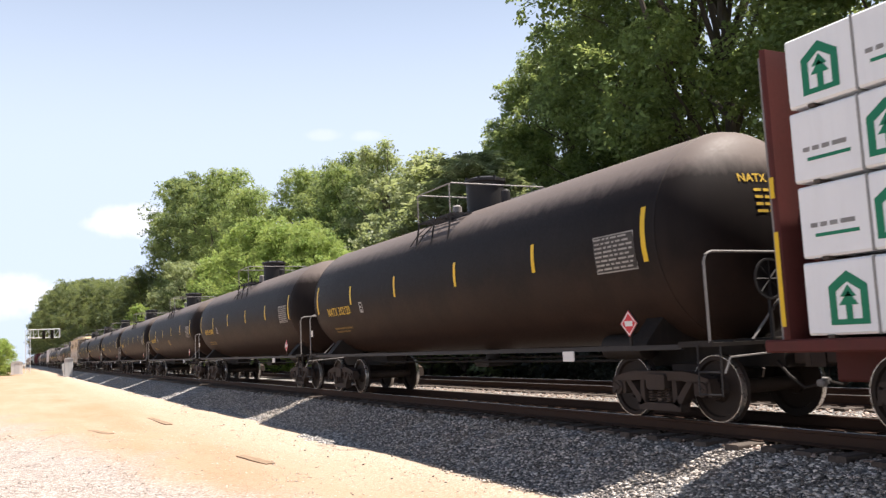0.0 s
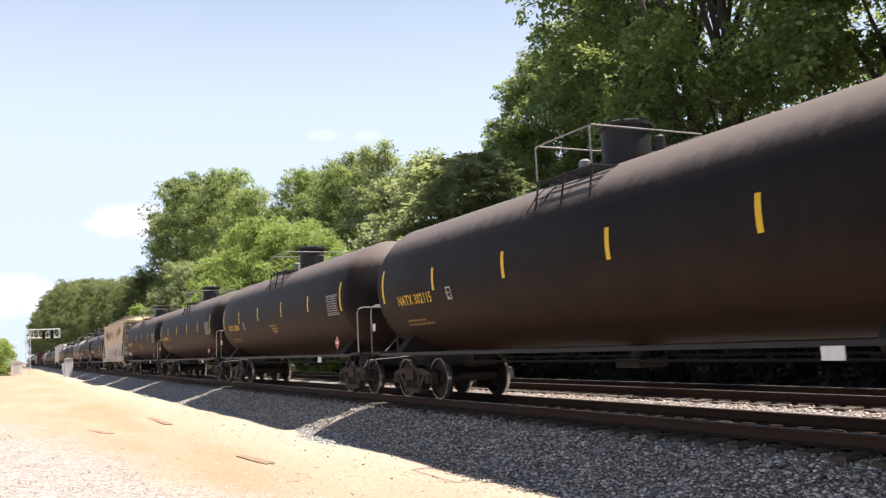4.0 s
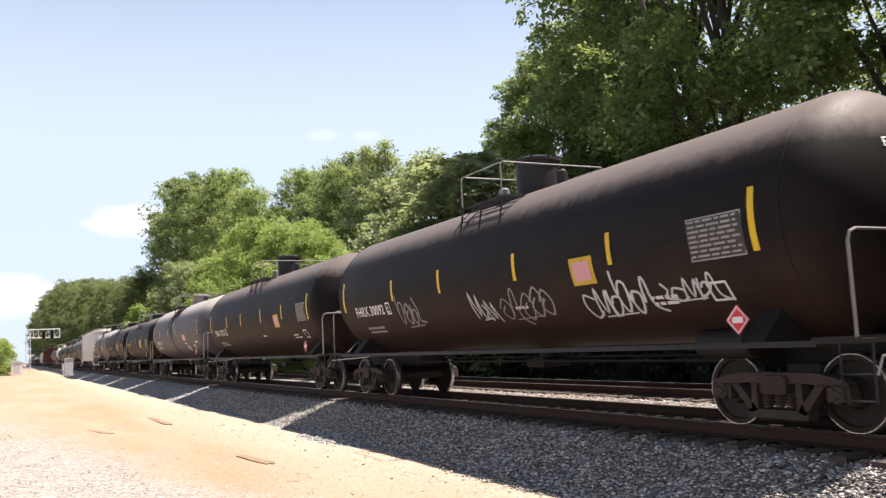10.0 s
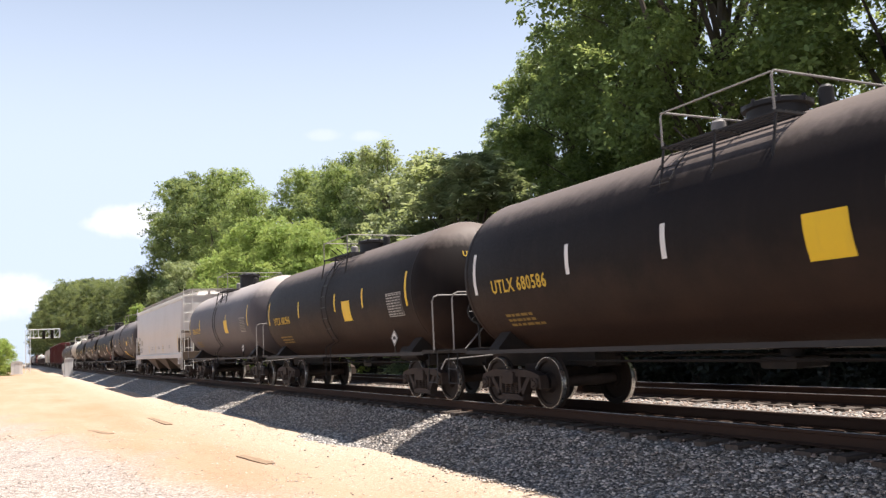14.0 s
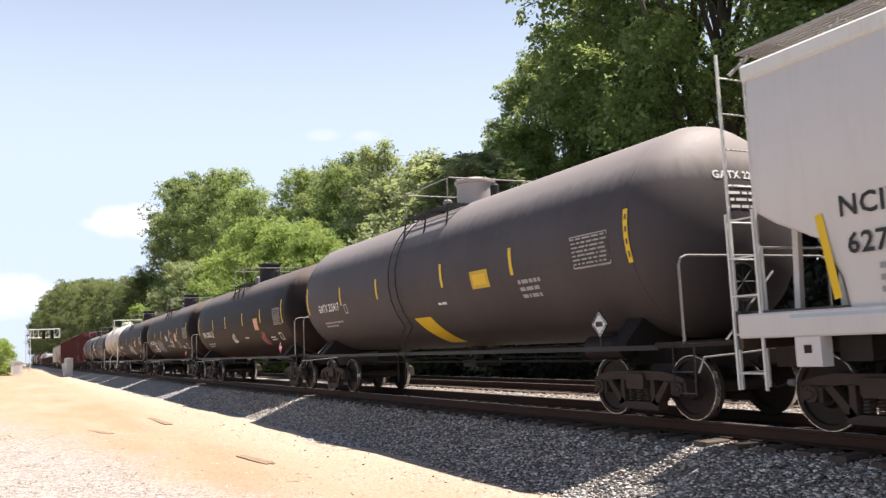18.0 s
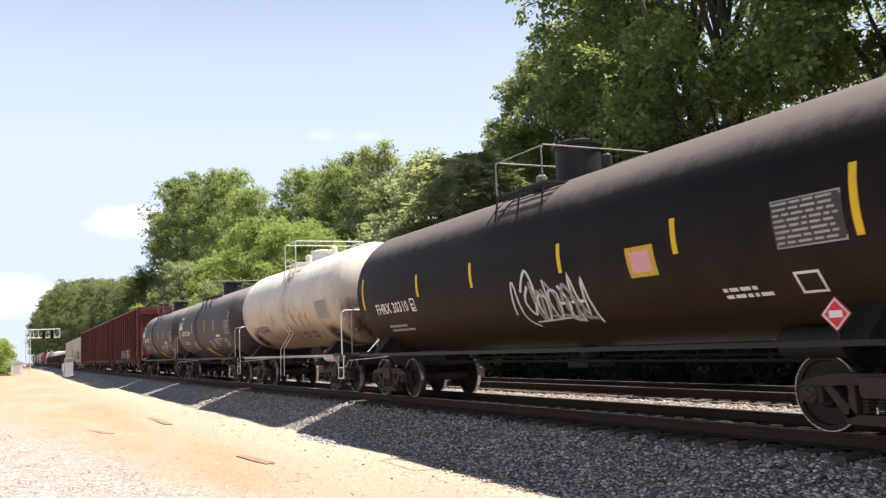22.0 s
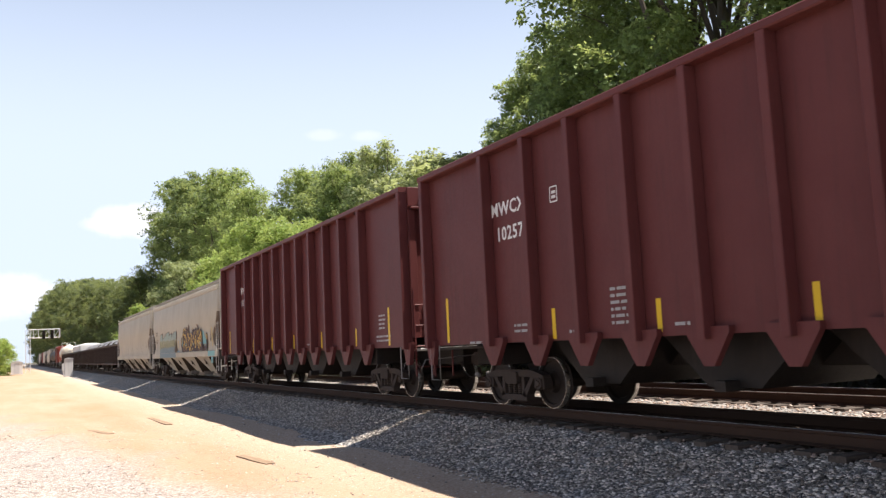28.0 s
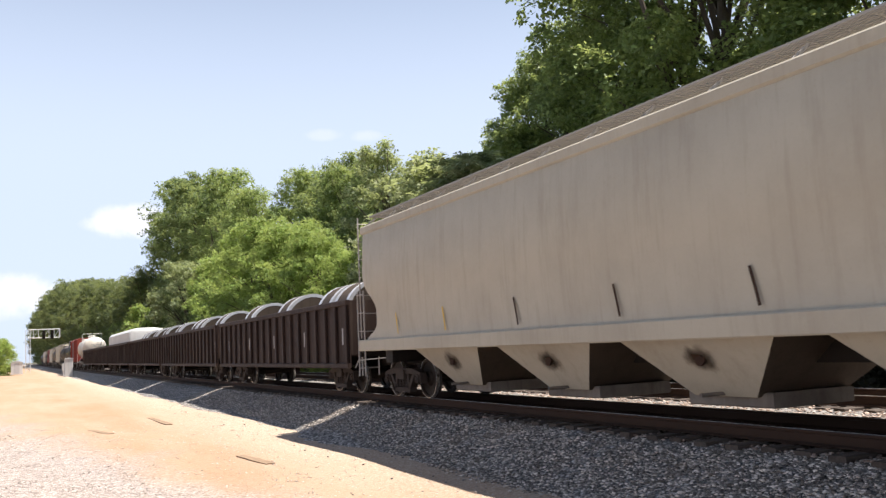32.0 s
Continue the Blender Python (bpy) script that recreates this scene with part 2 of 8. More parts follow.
PANEL_GREY = paint("faded_grey_decal", (0.28, 0.27, 0.26), (0.2, 0.19, 0.18), (0.1, 0.09, 0.08), 0.6, 0.6, 0.4, 0.4)
FADED_TAPE = paint("faded_dirty_yellow_tape", (0.46, 0.31, 0.09), (0.50, 0.40, 0.20), (0.3, 0.2, 0.12), 0.5, 0.9, 0.5, 0.4)
PANEL_DARK = paint("dark_worn_table_field", (0.035, 0.031, 0.029), (0.10, 0.093, 0.087), (0.05, 0.04, 0.035), 0.6, 0.9, 0.4, 0.4)
PANEL_PALE = paint("worn_pale_table_print", (0.40, 0.38, 0.35), (0.16, 0.15, 0.14), (0.07, 0.06, 0.05), 0.6, 0.9, 0.5, 0.6)
PINK = paint("faded_pink_field", (0.66, 0.34, 0.36), (0.6, 0.33, 0.33), (0.4, 0.2, 0.2), 0.5, 0.6, 0.2, 0.2)
PLACARD_RED = paint("red_placard", (0.62, 0.05, 0.06), (0.5, 0.05, 0.05), (0.3, 0.05, 0.05), 0.4, 0.4, 0.1, 0.1)
WRAP_WHITE = paint("white_lumber_wrap", (0.80, 0.80, 0.80), (0.72, 0.72, 0.72), (0.5, 0.48, 0.46), 0.4, 0.5, 0.15, 0.1, bump=0.5)
WRAP_GREEN = paint("green_print_on_wrap", (0.02, 0.19, 0.10), (0.02, 0.15, 0.09), (0.05, 0.14, 0.09), 0.45, 0.4, 0.1, 0.1)
GRAF_BLUE = paint("teal_spray_paint", (0.20, 0.40, 0.40), (0.13, 0.29, 0.34), (0.1, 0.2, 0.25), 0.6, 0.9, 0.3, 0.3)
GRAF_MINT = paint("pale_mint_spray_paint", (0.42, 0.52, 0.50), (0.34, 0.43, 0.42), (0.2, 0.24, 0.24), 0.6, 0.9, 0.3, 0.3)
TAR = paint("dried_black_tar", (0.016, 0.012, 0.013), (0.026, 0.021, 0.021), (0.04, 0.032, 0.03), 0.7, 0.7, 0.3, 0.2)
GRAF_PLUM = paint("plum_black_spray_paint", (0.050, 0.027, 0.024), (0.032, 0.020, 0.030), (0.11, 0.062, 0.04), 0.6, 0.9, 0.4, 0.3)
GRAF_PALE = paint("pale_blue_white_spray_paint", (0.42, 0.44, 0.46), (0.30, 0.32, 0.34), (0.18, 0.10, 0.10), 0.6, 0.9, 0.5, 0.4)
GRAF_CHALK = paint("worn_chalky_spray_paint", (0.34, 0.34, 0.34), (0.13, 0.125, 0.125), (0.06, 0.05, 0.05), 0.65, 0.95, 0.6, 0.6)
GRAF_RUST = paint("red_brown_spray_paint", (0.20, 0.105, 0.06), (0.14, 0.075, 0.05), (0.09, 0.05, 0.04), 0.6, 0.9, 0.4, 0.3)
GRAF_BROWN = paint("brown_spray_paint", (0.10, 0.060, 0.035), (0.06, 0.04, 0.03), (0.2, 0.14, 0.08), 0.6, 0.9, 0.3, 0.3)
GRAF_GOLD = paint("gold_spray_paint", (0.56, 0.37, 0.085), (0.44, 0.26, 0.08), (0.28, 0.16, 0.07), 0.6, 0.9, 0.3, 0.3)
GRAF_WHITE = paint("white_spray_paint", (0.62, 0.62, 0.62), (0.45, 0.45, 0.46), (0.2, 0.2, 0.2), 0.6, 0.9, 0.3, 0.3)
GRAF_RED = paint("red_spray_paint", (0.34, 0.10, 0.09), (0.30, 0.12, 0.11), (0.22, 0.12, 0.10), 0.6, 0.9, 0.3, 0.3)
GRAF_FAINT = paint("worn_pale_spray_paint", (0.50, 0.47, 0.42), (0.42, 0.37, 0.30), (0.26, 0.18, 0.11), 0.65, 0.9, 0.5, 0.4)
GRAF_DULL = paint("worn_grey_spray_paint", (0.30, 0.28, 0.26), (0.38, 0.33, 0.27), (0.24, 0.16, 0.1), 0.65, 0.9, 0.5, 0.4)
SILL_BLUE = paint("faded_blue_line", (0.42, 0.50, 0.55), (0.38, 0.44, 0.48), (0.3, 0.3, 0.3), 0.6, 0.6, 0.3, 0.3)
# two browns, for grime and for shade painted into the hoppers' recesses
GRIME_SHADE_BLACK = paint("brown_black_grime", (0.075, 0.057, 0.043), (0.10, 0.075, 0.056), (0.04, 0.03, 0.022), 0.75, 0.8, 0.5, 0.3)
GRIME_SHADE_BROWN = paint("dark_end_grime", (0.15, 0.115, 0.09), (0.20, 0.16, 0.125), (0.08, 0.06, 0.045), 0.75, 0.8, 0.5, 0.3)
GRIME = paint("tan_grime", (0.30, 0.20, 0.115), (0.22, 0.14, 0.08), (0.12, 0.07, 0.04), 0.8, 0.9, 0.5, 0.4)
GATE_GRIT = paint("grit_caked_gate_steel", (0.24, 0.21, 0.18), (0.12, 0.10, 0.085), (0.06, 0.048, 0.04), 0.75, 0.9, 0.6, 0.5)
COIL_STEEL = paint("bare_coil_steel", (0.64, 0.64, 0.65), (0.54, 0.53, 0.53), (0.3, 0.25, 0.21), 0.4, 0.7, 0.2, 0.2, metal=0.25)
CONCRETE = paint("weathered_grey_cabinet_paint", (0.50, 0.50, 0.49), (0.42, 0.41, 0.40), (0.28, 0.25, 0.22), 0.6, 0.6, 0.4, 0.2)
ALUMINIUM = paint("dull_aluminium", (0.68, 0.68, 0.67), (0.6, 0.6, 0.58), (0.4, 0.38, 0.36), 0.45, 0.5, 0.2, 0.2, metal=0.3)
SIGN_GREY = paint("back_of_sign", (0.52, 0.52, 0.53), (0.45, 0.45, 0.45), (0.3, 0.28, 0.26), 0.5, 0.5, 0.2, 0.2)


def wood_material():
    m, nt, b, vec = start_material("weathered_creosoted_tie", 0.85)
    grain = noise_of(nt, vec, 6.0, 7, 0.7, (3.0, 0.25, 3.0))
    col = mixer(nt, (0.036, 0.025, 0.019), (0.095, 0.072, 0.055), span(nt, grain, 0.35, 0.7))
    info = nt.nodes.new("ShaderNodeObjectInfo")
    col = mixer(nt, col, (0.11, 0.085, 0.066), span(nt, info.outputs["Random"], 0.5, 1.0, 0, 0.3))
    nt.links.new(col, b.inputs["Base Color"])
    relief(nt, b, grain, 0.7, 0.012)
    return m


TIE_WOOD = wood_material()


def soft_stain(name, colour, amount=0.9, reach=0.0):
    """A stain that is thick in its middle and breaks up towards its edge."""
    m, nt, b, vec = start_material(name, 0.8)
    L = nt.links.new
    tc = nt.nodes.new("ShaderNodeTexCoord")
    dist = nt.nodes.new("ShaderNodeVectorMath")
    dist.operation = "DISTANCE"
    L(tc.outputs["Generated"], dist.inputs[0])
    dist.inputs[1].default_value = (0.5, 0.5, 0.5)
    rag = nt.nodes.new("ShaderNodeMath")
    rag.operation = "MULTIPLY_ADD"
    L(noise_of(nt, vec, 1.0, 6, 0.72, (5.0, 5.0, 0.9)), rag.inputs[0])
    rag.inputs[1].default_value = 0.85
    L(dist.outputs["Value"], rag.inputs[2])
    L(span(nt, rag.outputs[0], 0.52 + reach, 0.98 + reach, amount, 0.0), b.inputs["Alpha"])
    L(mixer(nt, colour, tuple(0.6 * q for q in colour), noise_of(nt, vec, 9.0, 5, 0.7)), b.inputs["Base Color"])
    b.inputs["Specular IOR Level"].default_value = 0.1
    return m


STAIN_RUST = soft_stain("soft_red_rust_stain", (0.48, 0.32, 0.16), 0.25)
STAIN_DARK = soft_stain("soft_dark_grime_stain", (0.075, 0.045, 0.028), 0.95)
STAIN_BLACK = soft_stain("soft_black_spill_stain", (0.028, 0.022, 0.020), 0.92)
STAIN_BROWN = soft_stain("thick_brown_spill_stain", (0.085, 0.043, 0.026), 0.95, 0.05)
STAIN_TINT = soft_stain("thin_brown_film", (0.30, 0.20, 0.14), 0.5, 0.05)
FILM_BLACK = soft_stain("thin_black_film", (0.045, 0.038, 0.040), 0.62, 0.30)


def rail_shade_grime(nt, vec):
    """Brake grime, grease and the train's deeper shade, painted dark on the stones beside the first track's rails,
    ragged at its edge.
    """
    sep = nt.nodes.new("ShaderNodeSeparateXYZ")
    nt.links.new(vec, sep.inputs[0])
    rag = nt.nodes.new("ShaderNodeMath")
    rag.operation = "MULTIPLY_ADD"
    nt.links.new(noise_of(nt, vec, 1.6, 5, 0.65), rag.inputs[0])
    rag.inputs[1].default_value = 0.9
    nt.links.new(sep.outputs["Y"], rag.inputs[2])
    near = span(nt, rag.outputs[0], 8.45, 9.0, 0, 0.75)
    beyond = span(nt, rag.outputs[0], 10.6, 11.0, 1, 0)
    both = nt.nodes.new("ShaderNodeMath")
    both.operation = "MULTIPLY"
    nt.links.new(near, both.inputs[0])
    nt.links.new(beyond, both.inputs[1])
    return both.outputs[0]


def stone_material(name, dark, light):
    m, nt, b, vec = start_material(name, 0.42, vary=False, world_space=True)
    g = nt.nodes.new("ShaderNodeNewGeometry")
    rnd = g.outputs["Random Per Island"]
    sq = nt.nodes.new("ShaderNodeMath")
    sq.operation = "POWER"
    nt.links.new(rnd, sq.inputs[0])
    sq.inputs[1].default_value = 2.3
    col = mixer(nt, dark, light, sq.outputs[0])
    big = noise_of(nt, vec, 0.5, 5, 0.6)
    col = mixer(nt, col, (0.34, 0.26, 0.18), span(nt, big, 0.5, 0.75, 0, 0.45))
    col = mixer(nt, col, (0.055, 0.042, 0.034), rail_shade_grime(nt, vec))
    fine = noise_of(nt, vec, 60, 4, 0.7)
    col = mixer(nt, col, (0.08, 0.075, 0.07), span(nt, fine, 0.55, 0.75, 0, 0.35))
    nt.links.new(col, b.inputs["Base Color"])
    return m


STONE = stone_material("grey_ballast_stone", (0.095, 0.080, 0.070), (0.86, 0.765, 0.67))
STONE_WARM = stone_material("rust_tinted_ballast_stone", (0.28, 0.185, 0.14), (0.80, 0.64, 0.53))


def bed_material():
    """Crushed stone seen from afar: cells of stone with dark gaps."""
    m, nt, b, vec = start_material("ballast_bed", 0.9, vary=False, world_space=True)
    v = wire(nt, "ShaderNodeTexVoronoi", Scale=17.0)
    nt.links.new(vec, v.inputs["Vector"])
    tone = nt.nodes.new("ShaderNodeSeparateColor")
    nt.links.new(v.outputs["Color"], tone.inputs[0])
    col = mixer(nt, (0.10, 0.094, 0.088), (0.58, 0.54, 0.50), tone.outputs["Red"])
    col = mixer(nt, col, (0.05, 0.047, 0.045), span(nt, v.outputs["Distance"], 0.42, 0.7, 0, 0.85))
    big = noise_of(nt, vec, 0.35, 5, 0.65)
    col = mixer(nt, col, (0.36, 0.27, 0.18), span(nt, big, 0.5, 0.75, 0, 0.4))
    col = mixer(nt, col, (0.055, 0.042, 0.034), rail_shade_grime(nt, vec))
    nt.links.new(col, b.inputs["Base Color"])
    inv = span(nt, v.outputs["Distance"], 0.0, 0.7, 1, 0)
    relief(nt, b, inv, 1.0, 0.05)
    return m


BED = bed_material()


def ground_material():
    """Packed orange sand and washed gravel beside the track, turning to grass far from it."""
    m, nt, b, vec = start_material("packed_sand_and_gravel", 0.92, vary=False, world_space=True)
    L = nt.links.new
    sep = nt.nodes.new("ShaderNodeSeparateXYZ")
    L(vec, sep.inputs[0])
    tracks = noise_of(nt, vec, 1.0, 6, 0.65, (0.10, 0.55, 0.5))
    patch = noise_of(nt, vec, 0.28, 7, 0.7, (0.45, 1.0, 1.0))
    fine = noise_of(nt, vec, 22.0, 6, 0.8)
    sand = mixer(nt, (0.335, 0.203, 0.110), (0.365, 0.252, 0.160), span(nt, tracks, 0.38, 0.62))
    sand = mixer(nt, sand, (0.32, 0.160, 0.068), span(nt, patch, 0.50, 0.70, 0, 0.8))
    v = wire(nt, "ShaderNodeTexVoronoi", Scale=26.0)
    L(vec, v.inputs["Vector"])
    tone = nt.nodes.new("ShaderNodeSeparateColor")
    L(v.outputs["Color"], tone.inputs[0])
    gravel = mixer(nt, (0.12, 0.10, 0.092), (0.56, 0.49, 0.45), tone.outputs["Green"])
    gravel = mixer(nt, gravel, (0.20, 0.165, 0.13), span(nt, v.outputs["Distance"], 0.45, 0.75, 0, 0.7))
    # gravel lies near the camera's own standing place and in bands along the track
    place = nt.nodes.new("ShaderNodeMath")
    place.operation = "MULTIPLY_ADD"
    L(sep.outputs["X"], place.inputs[0])
    place.inputs[1].default_value, place.inputs[2].default_value = 0.17, 5.0
    across = nt.nodes.new("ShaderNodeMath")
    across.operation = "SUBTRACT"
    L(place.outputs[0], across.inputs[0])
    L(sep.outputs["Y"], across.inputs[1])
    mixn = nt.nodes.new("ShaderNodeMath")
    L(across.outputs[0], mixn.inputs[0])
    L(span(nt, patch, 0.3, 0.7, -1.6, 1.6), mixn.inputs[1])
    col = mixer(nt, sand, gravel, span(nt, mixn.outputs[0], -1.3, 1.2, 0.14, 0.95))
    # pale washed grit along the foot of the ballast
    foot = nt.nodes.new("ShaderNodeMath")
    L(sep.outputs["Y"], foot.inputs[0])
    L(span(nt, patch, 0.3, 0.7, -0.7, 0.7), foot.inputs[1])
    grit = mixer(nt, (0.30, 0.225, 0.160), (0.52, 0.425, 0.335), tone.outputs["Blue"])
    col = mixer(nt, col, grit, span(nt, foot.outputs[0], 3.6, 6.0, 0, 0.75))
    col = mixer(nt, col, (0.43, 0.34, 0.25), span(nt, fine, 0.55, 0.75, 0, 0.35))
    # grass beyond the second track and far off on the near side
    far = nt.nodes.new("ShaderNodeMath")
    far.operation = "MULTIPLY_ADD"
    L(patch, far.inputs[0])
    far.inputs[1].default_value = 3.0
    L(sep.outputs["Y"], far.inputs[2])
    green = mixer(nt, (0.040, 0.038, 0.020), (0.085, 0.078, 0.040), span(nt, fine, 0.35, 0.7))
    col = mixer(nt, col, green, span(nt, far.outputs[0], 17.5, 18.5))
    col = mixer(nt, col, green, span(nt, far.outputs[0], -9.0, -13.0))
    L(col, b.inputs["Base Color"])
    relief(nt, b, span(nt, fine, 0.2, 0.8), 0.7, 0.02)
    return m


GROUND = ground_material()


def leaf_material(name, dark, light, yellow, thin=0.58, through_leaf=0.42):
    m = bpy.data.materials.new(name)
    m.use_nodes = True
    nt = m.node_tree
    nt.nodes.clear()
    L = nt.links.new
    out = nt.nodes.new("ShaderNodeOutputMaterial")
    g = nt.nodes.new("ShaderNodeNewGeometry")
    info = nt.nodes.new("ShaderNodeObjectInfo")
    col = mixer(nt, dark, light, g.outputs["Random Per Island"])
    col = mixer(nt, col, yellow, span(nt, noise_of(nt, g.outputs["Position"], 0.5, 4, 0.6), 0.45, 0.75, 0, 0.6))
    col = mixer(nt, col, dark, span(nt, info.outputs["Random"], 0.3, 1.0, 0.0, 0.4))
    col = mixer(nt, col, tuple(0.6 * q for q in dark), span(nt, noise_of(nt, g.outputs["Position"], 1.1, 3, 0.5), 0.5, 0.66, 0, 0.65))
    d = wire(nt, "ShaderNodeBsdfPrincipled", Roughness=0.52)
    d.inputs["Specular IOR Level"].default_value = 0.3
    t = nt.nodes.new("ShaderNodeBsdfTranslucent")
    L(col, d.inputs["Base Color"])
    L(mixer(nt, col, (0.54, 0.60, 0.19), thin), t.inputs["Color"])
    mx = nt.nodes.new("ShaderNodeMixShader")
    mx.inputs[0].default_value = through_leaf
    L(d.outputs[0], mx.inputs[1])
    L(t.outputs[0], mx.inputs[2])
    L(mx.outputs[0], out.inputs["Surface"])
    return m


# undergrowth leaves darkened in colour to carry the shade of the trees above
LEAF_SHADED = leaf_material("dull_scrub_leaves", (0.018, 0.020, 0.012), (0.034, 0.036, 0.021), (0.06, 0.06, 0.036), thin=0.05, through_leaf=0.2)
LEAF_WEED = leaf_material("dusty_weed_leaves", (0.035, 0.042, 0.019), (0.07, 0.08, 0.035), (0.10, 0.11, 0.05), thin=0.1, through_leaf=0.25)
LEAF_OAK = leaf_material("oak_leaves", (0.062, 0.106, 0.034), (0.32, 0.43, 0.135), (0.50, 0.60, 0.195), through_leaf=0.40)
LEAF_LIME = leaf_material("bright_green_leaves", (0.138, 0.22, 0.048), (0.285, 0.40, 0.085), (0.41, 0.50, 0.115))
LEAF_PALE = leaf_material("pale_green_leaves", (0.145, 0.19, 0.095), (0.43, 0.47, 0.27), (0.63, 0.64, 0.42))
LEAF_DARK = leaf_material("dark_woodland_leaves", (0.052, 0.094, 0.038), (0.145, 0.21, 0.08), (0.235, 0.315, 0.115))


def pebble_material():
    m, nt, b, vec = start_material("pale_pebble", 0.85, vary=False, world_space=True)
    g = nt.nodes.new("ShaderNodeNewGeometry")
    nt.links.new(mixer(nt, (0.18, 0.145, 0.115), (0.60, 0.535, 0.475), g.outputs["Random Per Island"]), b.inputs["Base Color"])
    return m


PEBBLE = pebble_material()


def old_board_material():
    m, nt, b, vec = start_material("sun_bleached_board", 0.9)
    grain = noise_of(nt, vec, 6.0, 7, 0.7, (0.25, 3.0, 3.0))
    nt.links.new(mixer(nt, (0.19, 0.125, 0.075), (0.27, 0.185, 0.115), span(nt, grain, 0.35, 0.7)), b.inputs["Base Color"])
    relief(nt, b, grain, 0.7, 0.01)
    return m


OLD_BOARD = old_board_material()
LEAF_FAR = leaf_material("distant_leaves", (0.038, 0.060, 0.028), (0.085, 0.115, 0.050), (0.13, 0.155, 0.065))
BARK = paint("grey_brown_bark", (0.10, 0.080, 0.062), (0.15, 0.125, 0.10), (0.05, 0.04, 0.032), 0.9, 0.7, 0.5, 0.4, bump=0.9)

# ======== mesh tools ========


class Build:
    """Collects vertices and faces for one mesh."""

    def __init__(self):
        self.v, self.f = [], []

    def add(self, verts, faces):
        o = len(self.v)
        self.v.extend(tuple(p) for p in verts)
        self.f.extend(tuple(i + o for i in face) for face in faces)
        return self

    def prism(self, prof, a, b, axis="x"):
        """A closed outline carried from a to b along an axis. The outline's pairs are (y, z), (x, z) or (x, y)."""
        n = len(prof)
        put = {"x": lambda s, q: (s, q[0], q[1]), "y": lambda s, q: (q[0], s, q[1]), "z": lambda s, q: (q[0], q[1], s)}[axis]
        verts = [put(s, q) for s in (a, b) for q in prof]
        faces = [(i, (i + 1) % n, n + (i + 1) % n, n + i) for i in range(n)] + [tuple(range(n))[::-1], tuple(range(n, 2 * n))]
        return self.add(verts, faces)

    def box(self, x0, x1, y0, y1, z0, z1, c=0.0):
        """A box; c chamfers its long edges."""
        if c <= 0:
            return self.prism([(y0, z0), (y1, z0), (y1, z1), (y0, z1)], x0, x1)
        dims = sorted(((x1 - x0, "x"), (y1 - y0, "y"), (z1 - z0, "z")))
        axis = dims[-1][1]
        lo, hi = {"x": ((y0, z0), (y1, z1)), "y": ((x0, z0), (x1, z1)), "z": ((x0, y0), (x1, y1))}[axis]
        a, b = {"x": (x0, x1), "y": (y0, y1), "z": (z0, z1)}[axis]
        (p0, q0), (p1, q1) = lo, hi
        out = [(p0 + c, q0), (p1 - c, q0), (p1, q0 + c), (p1, q1 - c), (p1 - c, q1), (p0 + c, q1), (p0, q1 - c), (p0, q0 + c)]
        return self.prism(out, a, b, axis)

    def tube(self, pts, r, n=6, caps=True):
        """A pipe along points; r may be a list."""
        pts = [Vector(p) for p in pts]
        rs = r if hasattr(r, "__len__") else [r] * len(pts)
        verts, faces = [], []
        up = Vector((0, 0, 1))
        for i, p in enumerate(pts):
            d = (pts[min(i + 1, len(pts) - 1)] - pts[max(i - 1, 0)]).normalized()
            ref = up if abs(d.dot(up)) < 0.9 else Vector((1, 0, 0))
            s = d.cross(ref).normalized()
            t = s.cross(d)
            for k in range(n):
                a = 2 * math.pi * k / n
                verts.append(p + (s * math.cos(a) + t * math.sin(a)) * rs[i])
        for i in range(len(pts) - 1):
            for k in range(n):
                faces.append((i * n + k, i * n + (k + 1) % n, (i + 1) * n + (k + 1) % n, (i + 1) * n + k))
        if caps:
            faces += [tuple(range(n))[::-1], tuple(range((len(pts) - 1) * n, len(pts) * n))]
        return self.add(verts, faces)

    def lathe(self, prof, n=24, axis="x", centre=(0, 0, 0), caps=True):
        """Turns pairs (along, radius) round an axis through centre."""
        verts, faces = [], []
        cx, cy, cz = centre
        for a, r in prof:
            for k in range(n):
                t = 2 * math.pi * k / n
                c, s = r * math.cos(t), r * math.sin(t)
                verts.append({"x": (cx + a, cy + c, cz + s), "y": (cx + s, cy + a, cz + c), "z": (cx + c, cy + s, cz + a)}[axis])
        m = len(prof)
        for i in range(m - 1):
            for k in range(n):
                faces.append((i * n + k, i * n + (k + 1) % n, (i + 1) * n + (k + 1) % n, (i + 1) * n + k))
        if caps:
            faces += [tuple(range(n))[::-1], tuple(range((m - 1) * n, m * n))]
        return self.add(verts, faces)

    def bar(self, a, b, w, h):
        """A flat bar from a to b in the xz plane's depth: w across y, h across the other way."""
        a, b = Vector(a), Vector(b)
        d = (b - a).normalized()
        side = Vector((0, 1, 0)) if abs(d.y) < 0.9 else Vector((1, 0, 0))
        other = d.cross(side).normalized()
        side = other.cross(d).normalized()
        vs = [p + side * sx * w / 2 + other * sz * h / 2 for p in (a, b) for sx, sz in ((-1, -1), (1, -1), (1, 1), (-1, 1))]
        return self.add(vs, [(0, 1, 2, 3), (7, 6, 5, 4), (0, 4, 5, 1), (1, 5, 6, 2), (2, 6, 7, 3), (3, 7, 4, 0)])


